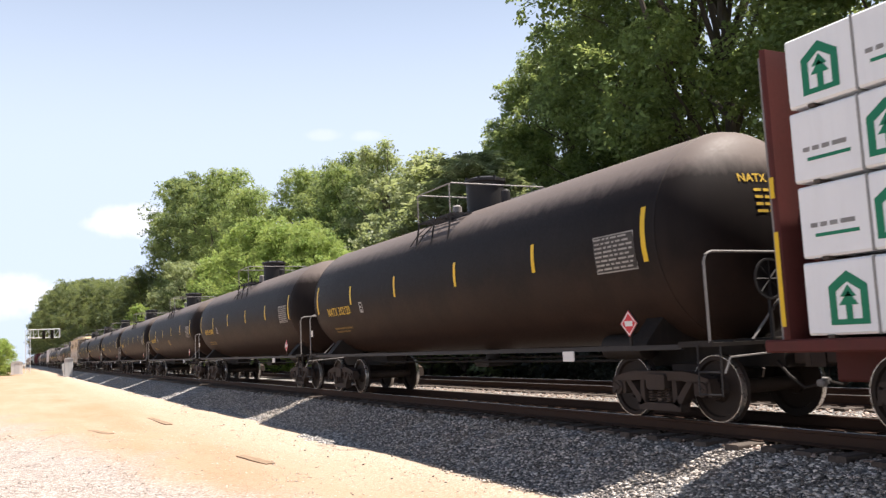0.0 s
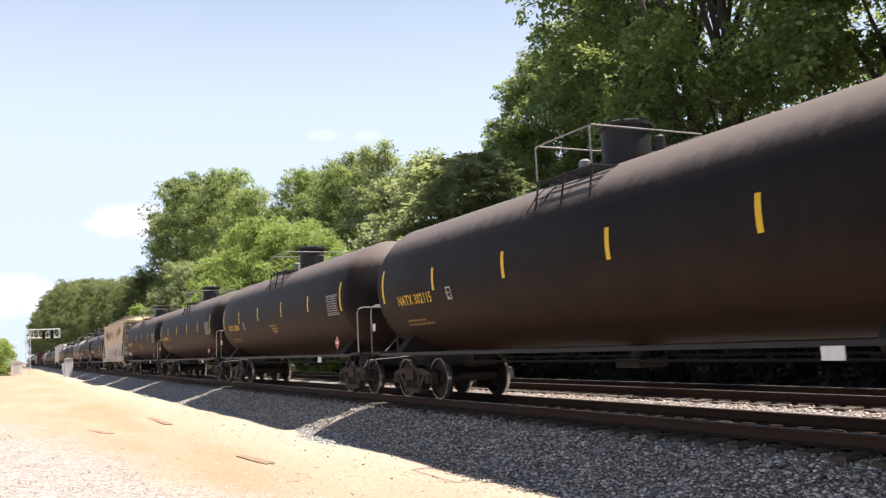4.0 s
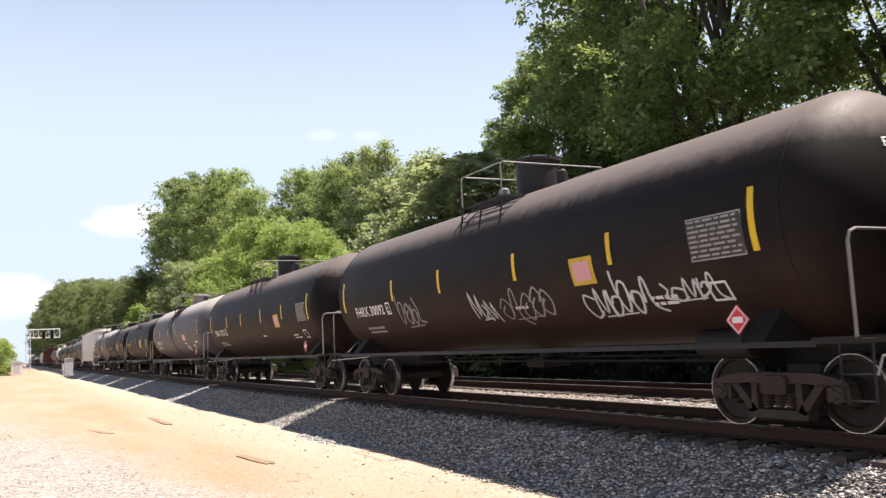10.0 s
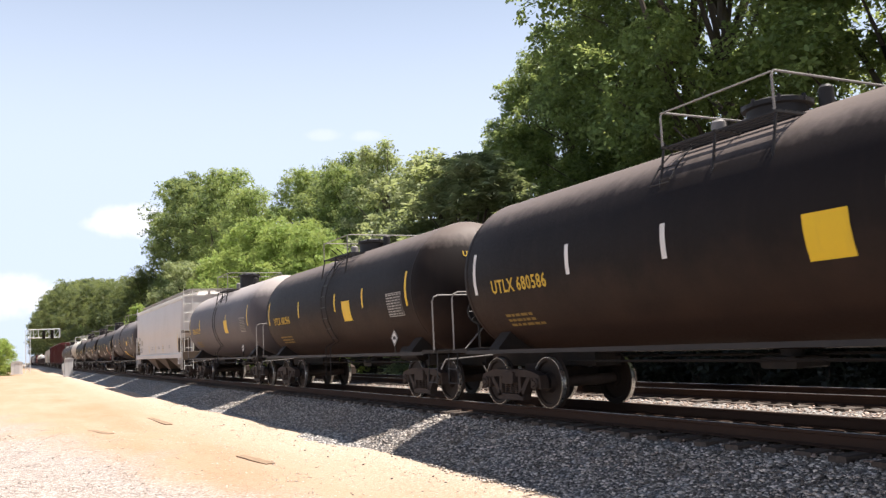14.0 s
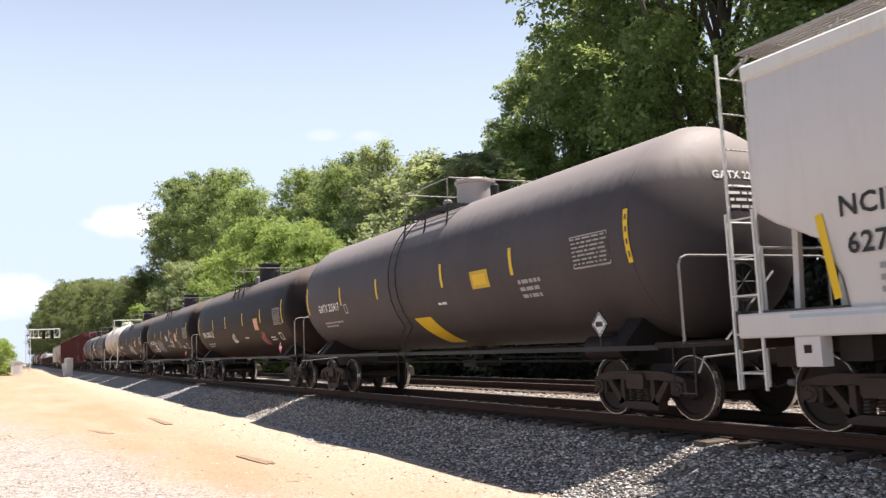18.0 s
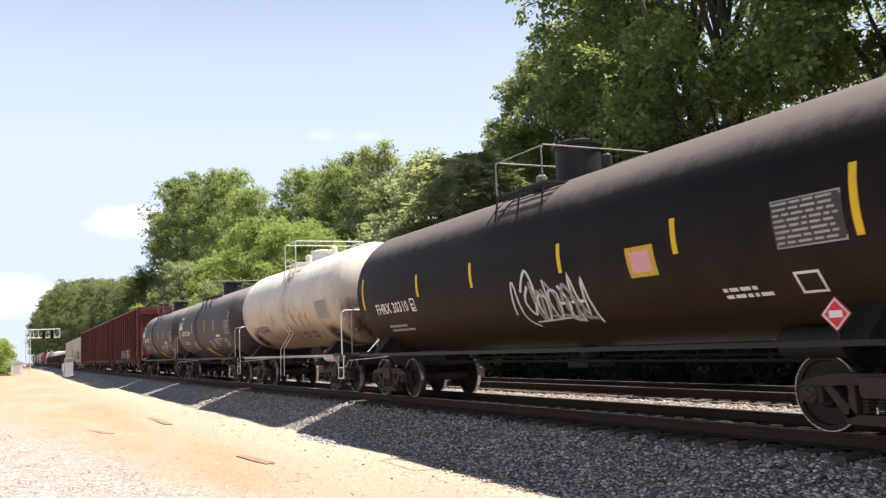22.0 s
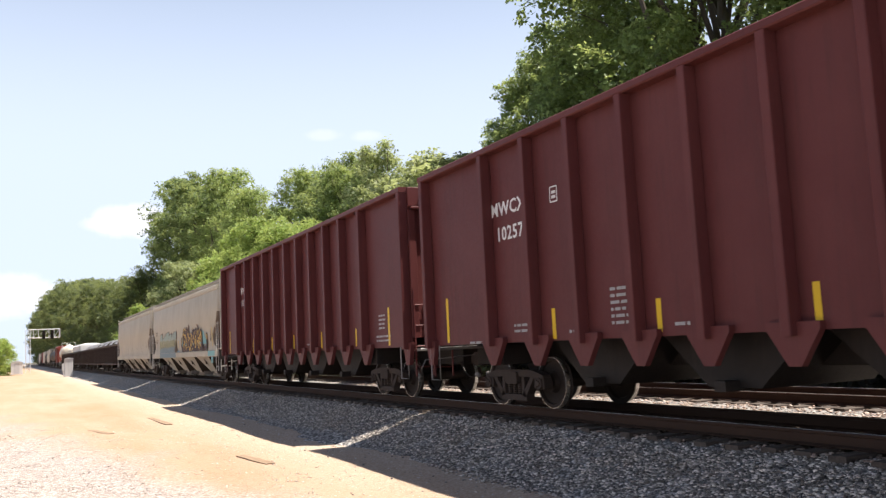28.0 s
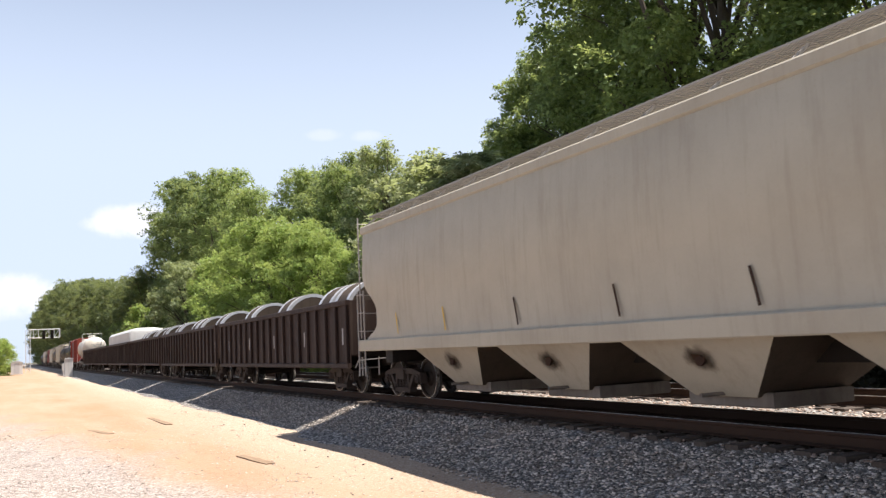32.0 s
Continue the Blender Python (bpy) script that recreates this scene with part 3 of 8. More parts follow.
def mesh_of(name, bld, material, smooth=True, angle=38):
    me = bpy.data.meshes.new(name)
    me.from_pydata(bld.v, [], bld.f)
    me.update()
    fix = bmesh.new()
    fix.from_mesh(me)
    bmesh.ops.recalc_face_normals(fix, faces=fix.faces)
    fix.to_mesh(me)
    fix.free()
    if smooth:
        me.polygons.foreach_set("use_smooth", [True] * len(me.polygons))
        me.set_sharp_from_angle(angle=radians(angle))
    if material:
        me.materials.append(material)
    return me


def part(name, bld, material, parent, label="", smooth=True):
    """One mesh object under a thing or a part. bld: a Build or a finished mesh."""
    me = bld if isinstance(bld, bpy.types.Mesh) else mesh_of(name, bld, material, smooth)
    ob = new(name, me)
    ob.parent = parent
    return tagged(ob, label)


def thing(name, label, category, group="", at=None):
    ob = new(name)
    ob.empty_display_size = 0.3
    if at is not None:
        ob.matrix_basis = at
    return tagged(ob, label, category, group)


_letters = {}


def lettering(text, height):
    """Built-in font as flat outlines: vertices (along, up) with the text centred, and faces."""
    key = (text, height)
    if key not in _letters:
        cu = bpy.data.curves.new("text", "FONT")
        cu.body, cu.size, cu.resolution_u = text, height / 0.72, 2
        cu.align_x = "CENTER"
        cu.offset = height * 0.028
        cu.space_character = 1.08
        ob = bpy.data.objects.new("text", cu)
        me = bpy.data.meshes.new_from_object(ob)
        vs = [(v.co.x, v.co.y) for v in me.vertices]
        fs = [tuple(p.vertices) for p in me.polygons]
        bpy.data.objects.remove(ob)
        bpy.data.curves.remove(cu)
        bpy.data.meshes.remove(me)
        _letters[key] = (vs, fs)
    return _letters[key]


def flat_patch(u0, u1, v0, v1, nu=1, nv=1):
    vs = [(u0 + (u1 - u0) * i / nu, v0 + (v1 - v0) * j / nv) for j in range(nv + 1) for i in range(nu + 1)]
    w = nu + 1
    fs = [(j * w + i, j * w + i + 1, (j + 1) * w + i + 1, (j + 1) * w + i) for j in range(nv) for i in range(nu)]
    return vs, fs


def stroke(pts, w):
    """A painted line of width w through points (along, up)."""
    vs, fs = [], []
    for i, p in enumerate(pts):
        a, b = pts[max(i - 1, 0)], pts[min(i + 1, len(pts) - 1)]
        d = Vector((b[0] - a[0], b[1] - a[1]))
        d = d.normalized() if d.length > 0 else Vector((1, 0))
        n = Vector((-d.y, d.x)) * w / 2
        vs += [(p[0] + n.x, p[1] + n.y), (p[0] - n.x, p[1] - n.y)]
    for i in range(len(pts) - 1):
        fs.append((2 * i, 2 * i + 1, 2 * i + 3, 2 * i + 2))
    return vs, fs

# ======== the ground, the two tracks and the wood ========
TRACK_Y, SECOND_Y = 9.352, 13.95   # centre lines of the two tracks; rail tops are at z = 0
GAUGE_HALF = 0.7525


def ground_height(y):
    """Cross-section of the ground under the ballast."""
    pts = ((-4000, -0.75), (-60, -0.75), (-8, -0.70), (2.0, -0.78), (5.3, -0.82), (6.9, -0.80), (8.0, -0.75), (16.2, -0.75), (18.5, -0.95), (22, -0.5), (30, 0.4), (60, 2.0), (4000, 2.0))
    for (a, za), (b, zb) in zip(pts, pts[1:]):
        if y <= b:
            return za + (zb - za) * (y - a) / (b - a)
    return pts[-1][1]


def build_ground():
    ys = [-4000, -1200, -400, -150, -60, -30, -16] + list(np.arange(-8, 19, 0.5)) + [19, 20, 22, 25, 30, 40, 60, 150, 500, 1500, 4000]
    xs = [-4000, -2000, -1000, -600, -400, -300, -240, -200] + list(np.arange(-170, -40, 5.0)) + list(np.arange(-40, 8, 0.5)) + [8, 12, 20, 40, 80, 200, 600, 2000]
    verts = []
    for x in xs:
        for y in ys:
            z = ground_height(y)
            if -8 <= y <= 7.5 and -200 < x < 30:
                near = 1.0 if -45 < x else 0.5
                z += 0.055 * near * noise.noise((x * 0.22, y * 0.6, 0.0)) + 0.022 * near * noise.noise((x * 1.1, y * 1.9, 3.0))
            verts.append((x, y, z))
    w = len(ys)
    faces = [(i * w + j, (i + 1) * w + j, (i + 1) * w + j + 1, i * w + j + 1) for i in range(len(xs) - 1) for j in range(w - 1)]
    me = bpy.data.meshes.new("ground")
    me.from_pydata(verts, [], faces)
    me.polygons.foreach_set("use_smooth", [True] * len(me.polygons))
    me.materials.append(GROUND)
    return tagged(new("ground", me), "packed orange sand and washed gravel beside the railway", "ground", kind="structure")


build_ground()


def bed_height(y):
    """Top of the ballast: shoulders on both sides, level between the rails."""
    pts = ((5.72, -0.95), (6.32, -0.80), (6.95, -0.62), (7.72, -0.33), (8.1, -0.262), (8.7, -0.235), (15.1, -0.225), (15.6, -0.25), (17.6, -1.05))
    if y <= pts[0][0]:
        return pts[0][1]
    for (a, za), (b, zb) in zip(pts, pts[1:]):
        if y <= b:
            return za + (zb - za) * (y - a) / (b - a)
    return pts[-1][1]


def build_ballast():
    ys = list(np.arange(5.1, 8.6, 0.16)) + [9.0, 9.7, 10.3, 10.9, 11.5, 12.2, 13, 13.9, 14.8, 15.2, 15.6, 16.4, 17.0, 17.6]
    xs = [-1500, -900, -600, -400, -300, -230] + list(np.arange(-180, -45, 3.0)) + list(np.arange(-45, 6, 0.16)) + [10, 20, 60, 300]
    verts = []
    for x in xs:
        for y in ys:
            wob = 0.35 * noise.noise((x * 0.25, 1.7, 0)) if y < 8 else 0.0
            z = bed_height(y + wob * max(0, min(1, (8 - y) / 1.5)))
            if -50 < x < 8 and 5.4 < y < 8.4:
                z += 0.035 * noise.noise((x * 2.3, y * 2.3, 5)) + 0.03 * noise.noise((x * 6.1, y * 6.1, 9))
            verts.append((x, y, z))
    w = len(ys)
    faces = [(i * w + j, (i + 1) * w + j, (i + 1) * w + j + 1, i * w + j + 1) for i in range(len(xs) - 1) for j in range(w - 1)]
    me = bpy.data.meshes.new("ballast")
    me.from_pydata(verts, [], faces)
    me.polygons.foreach_set("use_smooth", [True] * len(me.polygons))
    me.materials.append(BED)
    return tagged(new("ballast", me), "grey crushed stone ballast shoulder under the tracks", "ballast", kind="structure")


build_ballast()

STONE_V = np.array([(0.1, -0.2, .36), (.95, .1, .02), (.2, .9, .12), (-.85, .35, .04), (-.5, -.8, -.06), (.55, -.75, -.1), (.05, 0, -.5)])
STONE_F = np.array([(0, 1, 2), (0, 2, 3), (0, 3, 4), (0, 4, 5), (0, 5, 1), (6, 2, 1), (6, 3, 2), (6, 4, 3), (6, 5, 4), (6, 1, 5)])


def scatter_stones(name, label, spots, sizes, material, seed):
    """Loose angular stones as one mesh."""
    rng = np.random.default_rng(seed)
    n = len(spots)
    base = STONE_V[None] * rng.uniform(0.7, 1.25, (n, 7, 3))
    a, b = rng.uniform(0, 2 * np.pi, n), rng.normal(0, 0.24, n)
    ca, sa, cb, sb = np.cos(a)[:, None], np.sin(a)[:, None], np.cos(b)[:, None], np.sin(b)[:, None]
    x, y, z = base[..., 0], base[..., 1], base[..., 2]
    y, z = y * cb - z * sb, y * sb + z * cb
    x, y = x * ca - y * sa, x * sa + y * ca
    v = np.stack([x, y, z], -1) * np.asarray(sizes)[:, None, None] + np.asarray(spots)[:, None, :]
    f = STONE_F[None] + (np.arange(n) * 7)[:, None, None]
    me = bpy.data.meshes.new(name)
    me.vertices.add(n * 7)
    me.vertices.foreach_set("co", v.reshape(-1))
    me.loops.add(n * 30)
    me.loops.foreach_set("vertex_index", f.reshape(-1).astype(np.int32))
    me.polygons.add(n * 10)
    me.polygons.foreach_set("loop_start", np.arange(n * 10, dtype=np.int32) * 3)
    me.update(calc_edges=True)
    me.materials.append(material)
    return tagged(new(name, me), label, "gravel", kind="stuff")


def build_stones():
    rng = np.random.default_rng(11)
    n = 100000
    x = -4.0 - 34 * rng.random(n) ** 1.5
    y = 5.0 + 3.4 * rng.random(n) ** 0.8
    keep = rng.random(n) < np.clip((y - 6.1 - np.clip((-12 - x) * 0.06, 0, 0.4)) / 0.35, 0.006, 1)
    x, y = x[keep], y[keep]
    wob = np.array([0.35 * noise.noise((a * 0.25, 1.7, 0)) for a in x])
    z = np.array([bed_height(b + w * max(0, min(1, (8 - b) / 1.5))) for b, w in zip(y, wob)])
    z = np.maximum(z, [ground_height(b) + 0.055 * noise.noise((a * 0.22, b * 0.6, 0.0)) + 0.022 * noise.noise((a * 1.1, b * 1.9, 3.0)) for a, b in zip(x, y)]) + rng.uniform(-0.01, 0.025, len(x))
    scatter_stones("ballast_stones", "loose angular grey ballast stones on the shoulder", np.stack([x, y, z], 1), 0.013 + 0.027 * rng.random(len(x)) ** 1.4, STONE, 3)
    n = 16000
    x = -5.0 - 28 * rng.random(n) ** 1.6
    y = 8.1 + 7.0 * rng.random(n)
    z = np.full(n, -0.232) + rng.uniform(-0.01, 0.025, n)
    scatter_stones("ballast_stones", "loose grey and rust-tinted stones between the rails", np.stack([x, y, z], 1), rng.uniform(0.02, 0.045, n), STONE_WARM, 4)
    n = 34000
    x = -5.5 - 24 * rng.random(n) ** 1.7
    y = 6.1 - 8.5 * rng.random(n)
    on_gravel = y < 4.6 + 0.17 * x
    keep = on_gravel | (rng.random(n) < 0.36)
    x, y = x[keep], y[keep]
    n = len(x)
    z = np.array([ground_height(b) + 0.055 * noise.noise((a * 0.22, b * 0.6, 0.0)) + 0.022 * noise.noise((a * 1.1, b * 1.9, 3.0)) for a, b in zip(x, y)])
    scatter_stones("pebbles", "pale pebbles and gravel strewn on packed sand", np.stack([x, y, z], 1), 0.005 + 0.022 * rng.random(n) ** 2, PEBBLE, 5)


build_stones()

RAIL = [(-0.076, -0.180), (0.076, -0.180), (0.076, -0.168), (0.012, -0.150), (0.010, -0.045), (0.036, -0.036), (0.036, -0.006), (0.028, 0.0), (-0.028, 0.0), (-0.036, -0.006), (-0.036, -0.036), (-0.010, -0.045), (-0.012, -0.150), (-0.076, -0.168)]


def build_track(name, cy, label, near_ties):
    track = tagged(thing(name, label, "railway track", at=pose(0, cy, 0)), kind="structure")
    for s in (-1, 1):
        r = Build().prism([(y + s * GAUGE_HALF, z) for y, z in RAIL], -1500, 300)
        rail = part("rail", r, RAIL_RUST, track)
        head = Build().prism([(s * GAUGE_HALF - 0.026, 0.0005), (s * GAUGE_HALF + 0.026, 0.0005), (s * GAUGE_HALF + 0.024, 0.004), (s * GAUGE_HALF - 0.024, 0.004)], -1500, 300)
        part("running_surface", head, BRIGHT_STEEL, rail, "polished steel rail head")
    tie = mesh_of("tie", Build().box(-0.115, 0.115, -1.30, 1.30, -0.36, -0.182, 0.012), TIE_WOOD)
    rng = random.Random(5)
    for i in range(near_ties):
        t = part("tie", tie, None, track)
        t.matrix_basis = pose(-3.0 - i * 0.515 + rng.uniform(-0.03, 0.03), rng.uniform(-0.05, 0.05), rng.uniform(-0.012, 0.004), 0, 0, rng.uniform(-1.5, 1.5))
    far = Build()
    for i in range(near_ties, near_ties + 420):
        x = -3.0 - i * 0.515
        far.box(x - 0.115, x + 0.115, -1.30, 1.30, -0.36, -0.184)
    tagged(part("ties", far, TIE_WOOD, track), kind="stuff")
    plates = Build()
    for i in range(70):
        for s in (-1, 1):
            x = -3.0 - i * 0.515
            plates.box(x - 0.1, x + 0.1, s * GAUGE_HALF - 0.16, s * GAUGE_HALF + 0.16, -0.183, -0.17)
    tagged(part("tie_plates", plates, RAIL_RUST, track), kind="stuff")
    return track


build_track("track", TRACK_Y, "steel rails on weathered wooden ties in grey ballast", 90)
build_track("second_track", SECOND_Y, "empty second track of rusty rails on wooden ties", 60)


def leaf_mesh(name, clumps, per, size, material, rng, sprig=12, fronds=False):
    """A crown: leaves gathered in sprigs, sprigs on the outside of the given clumps (x, y, z, radius). fronds: long drooping leaflets round each sprig's middle."""
    cs = np.array(clumps)
    ns = max(1, per // sprig)
    idx = np.repeat(np.arange(len(cs)), ns)
    m = len(idx)
    d = rng.normal(size=(m, 3)) + np.array([0, 0, 0.35])
    d /= np.linalg.norm(d, axis=1)[:, None]
    mid = cs[idx, :3] + d * (cs[idx, 3] * (0.55 + 0.50 * rng.random(m) ** 0.7))[:, None] * np.array([1.0, 1.0, 0.8])
    face = d * 0.5 + np.array([0, 0, 0.75]) + rng.normal(size=(m, 3)) * 0.4
    rep = np.repeat(np.arange(m), sprig)
    n = len(rep)
    if fronds:
        turn = rng.uniform(0, 2 * np.pi, n)
        t = np.stack([np.cos(turn), np.sin(turn), rng.uniform(-0.75, 0.25, n)], 1)
        t /= np.linalg.norm(t, axis=1)[:, None]
        nrm = np.cross(np.cross(t, np.array([0.0, 0.0, 1.0])), t) + rng.normal(size=(n, 3)) * 0.25
        s = size * rng.uniform(0.7, 1.3, n)[:, None]
        c = mid[rep] + t * s * 1.1
        thin = 0.24
    else:
        s = size * rng.uniform(0.6, 1.3, n)[:, None]
        c = mid[rep] + rng.normal(size=(n, 3)) * size * np.array([1.5, 1.5, 1.0])
        nrm = face[rep] + rng.normal(size=(n, 3)) * 0.45
        t = rng.normal(size=(n, 3))
        thin = 0.58
    nrm /= np.linalg.norm(nrm, axis=1)[:, None]
    if not fronds:
        t = np.cross(nrm, t)
        t /= np.linalg.norm(t, axis=1)[:, None] + 1e-9
    b = np.cross(nrm, t)
    droop = nrm * s * 0.2
    q = np.stack([c - t * s, c + b * s * thin + droop, c + t * s, c - b * s * thin + droop], 1)
    me = bpy.data.meshes.new(name)
    me.vertices.add(n * 4)
    me.vertices.foreach_set("co", q.reshape(-1))
    me.loops.add(n * 4)
    me.loops.foreach_set("vertex_index", np.arange(n * 4, dtype=np.int32))
    me.polygons.add(n)
    me.polygons.foreach_set("loop_start", np.arange(n, dtype=np.int32) * 4)
    me.update(calc_edges=True)
    me.materials.append(material)
    return me


def make_tree(seed, height, spread, material, label, clumps=70, per=230, leaf=0.19, low=0.25, name="tree", lump=(0.10, 0.20), sprig=12, fronds=False, girth=0.013, hollow=0.5):
    """A tapered trunk with limbs, and a crown of leaf sprigs gathered in uneven clumps. Built at the origin."""
    rng = np.random.default_rng(seed)
    tree = thing(name, label, name, "woodland along the railway")
    wood = Build()
    lean = rng.normal(size=2) * 0.04 * height
    stem = [(lean[0] * t * t + 0.012 * height * math.sin(5 * t + seed), lean[1] * t * t, height * 0.86 * t) for t in np.linspace(0, 1, 9)]
    r0 = girth * height
    wood.tube(stem, [r0 * 1.35] + [r0 * (1 - 0.85 * t) for t in np.linspace(0.12, 1, 8)], 8)
    # a second, thinner stem forks off low down
    fork = [(stem[1][0], stem[1][1], stem[1][2])] + [(stem[k][0] + 0.05 * height * (k - 1) ** 0.7 * math.cos(seed), stem[k][1] + 0.05 * height * (k - 1) ** 0.7 * math.sin(seed), stem[k][2] * 0.95) for k in (3, 5, 7)]
    wood.tube(fork, [r0 * 0.7, r0 * 0.5, r0 * 0.32, r0 * 0.12], 7)
    centres = []
    for i in range(clumps):
        t = low + (1 - low) * rng.random() ** 0.85
        a = rng.uniform(0, 2 * np.pi)
        u = (t - low) / (1 - low)
        belly = spread * (0.30 + 0.75 * math.sin(math.pi * min(1, u * 0.78 + 0.16))) * (1 if u < 0.8 else 0.8)
        r = belly * rng.random() ** hollow
        z = height * t
        x, y = lean[0] * t * t + r * math.cos(a), lean[1] * t * t + r * math.sin(a)
        centres.append((x, y, z, spread * rng.uniform(*lump)))
        if i % 5 == 0:
            k = max(0.12, t - 0.22)
            base = Vector((lean[0] * k * k, lean[1] * k * k, height * k * 0.86))
            tip = Vector((x, y, z - 0.3))
            mid = (base + tip) / 2 + Vector((0, 0, 0.04 * height))
            wood.tube([base, mid, tip], [r0 * 0.42, r0 * 0.25, r0 * 0.07], 5)
    part("trunk", wood, BARK, tree)
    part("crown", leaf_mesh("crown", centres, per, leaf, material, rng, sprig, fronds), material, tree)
    return tree


def plant(tree, x, y, turn, size=1.0, sink=0.3):
    return copy_thing(tree, pose(x, y, ground_height(y) - sink, 0, 0, turn) @ Matrix.Scale(size, 4))


def build_woods():
    rng = random.Random(21)
    oak = make_tree(1, 20.0, 5.6, LEAF_OAK, "tall oak with a broad dark green crown", 115, 520, 0.098, 0.24, lump=(0.13, 0.23), sprig=13, hollow=0.36)
    oak2 = make_tree(2, 20.0, 5.2, LEAF_OAK, "tall leafy oak at the edge of the wood", 120, 520, 0.098, 0.20, lump=(0.13, 0.23), sprig=13, hollow=0.36)
    far_oak = make_tree(10, 20.0, 5.4, LEAF_OAK, "leafy oak farther along the line", 170, 240, 0.115, 0.10, lump=(0.14, 0.24))
    bush = make_tree(11, 3.0, 1.5, LEAF_SHADED, "low dark bush under the trees", 40, 55, 0.11, 0.08, name="bush")
    bush2 = make_tree(12, 3.0, 1.6, LEAF_WEED, "low green bush beside the line", 40, 55, 0.11, 0.05, name="bush")
    dark = make_tree(3, 20.0, 5.0, LEAF_DARK, "dark woodland tree with a ragged crown", 170, 240, 0.120, 0.1, lump=(0.14, 0.24))
    lime = make_tree(4, 11.0, 4.2, LEAF_LIME, "bright yellow-green tree with a soft crown", 150, 260, 0.085, 0.05, lump=(0.14, 0.24))
    sumac = make_tree(5, 11.0, 3.6, LEAF_PALE, "pale green tree with long drooping leaf fronds", 95, 216, 0.23, 0.06, lump=(0.16, 0.26), sprig=9, fronds=True)
    pale = make_tree(15, 11.0, 3.6, LEAF_PALE, "pale green tree with a loose crown", 140, 190, 0.10, 0.06, lump=(0.13, 0.22))
    spire = make_tree(8, 13.0, 2.6, LEAF_PALE, "slender pale tree with a pointed top", 110, 160, 0.085, 0.1, lump=(0.14, 0.24))
    far = make_tree(6, 20.0, 6.0, LEAF_FAR, "distant dark green woodland tree", 130, 150, 0.20, 0.04, lump=(0.16, 0.26))
    farlime = make_tree(7, 12.0, 4.8, LEAF_LIME, "distant bright green tree beside the line", 90, 100, 0.22, 0.03, lump=(0.16, 0.26))
    # (kind, x, y, turn, height)
    wood = [(oak2, -29.8, 21.7, 300, 14.2), (oak2, -31.98, 21.3, 120, 12.8), (oak, -24.0, 23.0, 45, 19.0), (oak, -27.0, 22.7, 250, 15.4), (oak, -20.5, 21.5, 200, 21.5), (oak2, -14.5, 22.0, 300, 21.0), (oak, -8.5, 21.5, 77, 21.5), (oak2, -2.0, 22.0, 10, 21.0), (oak, 5.0, 22, 140, 21),
            (dark, -10.0, 29.0, 10, 23.0), (dark, 0.0, 29.0, 60, 23.0),
            (sumac, -34.5, 19.4, 30, 11.2), (sumac, -37.0, 19.6, 100, 11.4), (pale, -41.0, 19.6, 220, 12.3), (spire, -45.2, 20.0, 0, 14.4), (spire, -47.8, 20.6, 140, 12.2), (pale, -41.5, 23, 300, 12.0), (dark, -44.0, 28, 200, 14.5),
            (dark, -49.0, 21.0, 0, 13.0), (far_oak, -53.5, 20.5, 100, 13.4), (dark, -58.0, 20.5, 60, 15.0), (far_oak, -64.5, 21.0, 10, 15.6), (dark, -70, 23.0, 200, 16.5), (far_oak, -76.5, 20.0, 50, 16.2), (far_oak, -84.5, 19.8, 90, 19.4), (dark, -93, 19.5, 300, 20.3),
            (dark, -103, 19.5, 30, 22.3), (dark, -113, 21.5, 130, 23.5), (dark, -129, 23.6, 250, 28.0), (dark, -108, 19.4, 70, 15.0), (dark, -119, 20.4, 170, 17.0),
            (lime, -47.5, 17.8, 0, 8.0), (lime, -52.5, 17.6, 120, 9.6), (lime, -57.5, 17.4, 30, 11.0), (lime, -64.0, 17.4, 140, 12.0), (lime, -71.0, 17.6, 250, 12.4), (lime, -79.0, 19.0, 10, 12.0), (lime, -88.0, 19.2, 70, 11.8), (pale, -98, 17.4, 70, 12.5)]
    base = {sumac: 11.0, far_oak: 20.0, bush: 3.0, bush2: 3.0, oak: 20.0, oak2: 20.0, dark: 20.0, lime: 11.0, pale: 11.0, spire: 13.0, far: 20.0, farlime: 12.0}
    for kind, x, y, turn, height in wood:
        k = 1.0 if kind is lime else 0.95 if kind in (pale, sumac, spire) or -34 < x < -32 else 1.45 if x > -32 else 1.2
        plant(kind, x * k, y * k, turn, (height * k - 1.2 * (k - 1)) / base[kind])
    # the wood recedes along the line, rising with the land
    x = -146.0
    while x > -640:
        for row in range(2):
            kind = farlime if rng.random() < 0.25 and row == 0 and x > -260 else far
            tall = (17.5 if x > -200 else 17.5 + (-200 - x) * 0.085 if x > -420 else 37.0) * rng.uniform(0.92, 1.04)
            if kind is farlime:
                tall *= 0.6
            plant(kind, x + rng.uniform(-2, 2), 18.8 + row * 7 + rng.uniform(-0.5, 1), rng.uniform(0, 360), tall / base[kind])
        x -= rng.uniform(7, 9) if x > -260 else rng.uniform(14, 20)
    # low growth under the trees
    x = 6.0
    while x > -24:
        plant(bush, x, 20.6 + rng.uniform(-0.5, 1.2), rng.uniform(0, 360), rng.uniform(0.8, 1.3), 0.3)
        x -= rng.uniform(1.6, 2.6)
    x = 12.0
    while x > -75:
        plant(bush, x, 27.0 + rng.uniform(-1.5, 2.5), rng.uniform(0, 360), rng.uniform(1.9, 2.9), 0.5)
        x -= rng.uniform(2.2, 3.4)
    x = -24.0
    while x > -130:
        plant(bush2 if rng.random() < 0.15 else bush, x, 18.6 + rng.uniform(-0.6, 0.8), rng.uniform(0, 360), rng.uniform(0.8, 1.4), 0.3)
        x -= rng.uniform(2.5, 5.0)
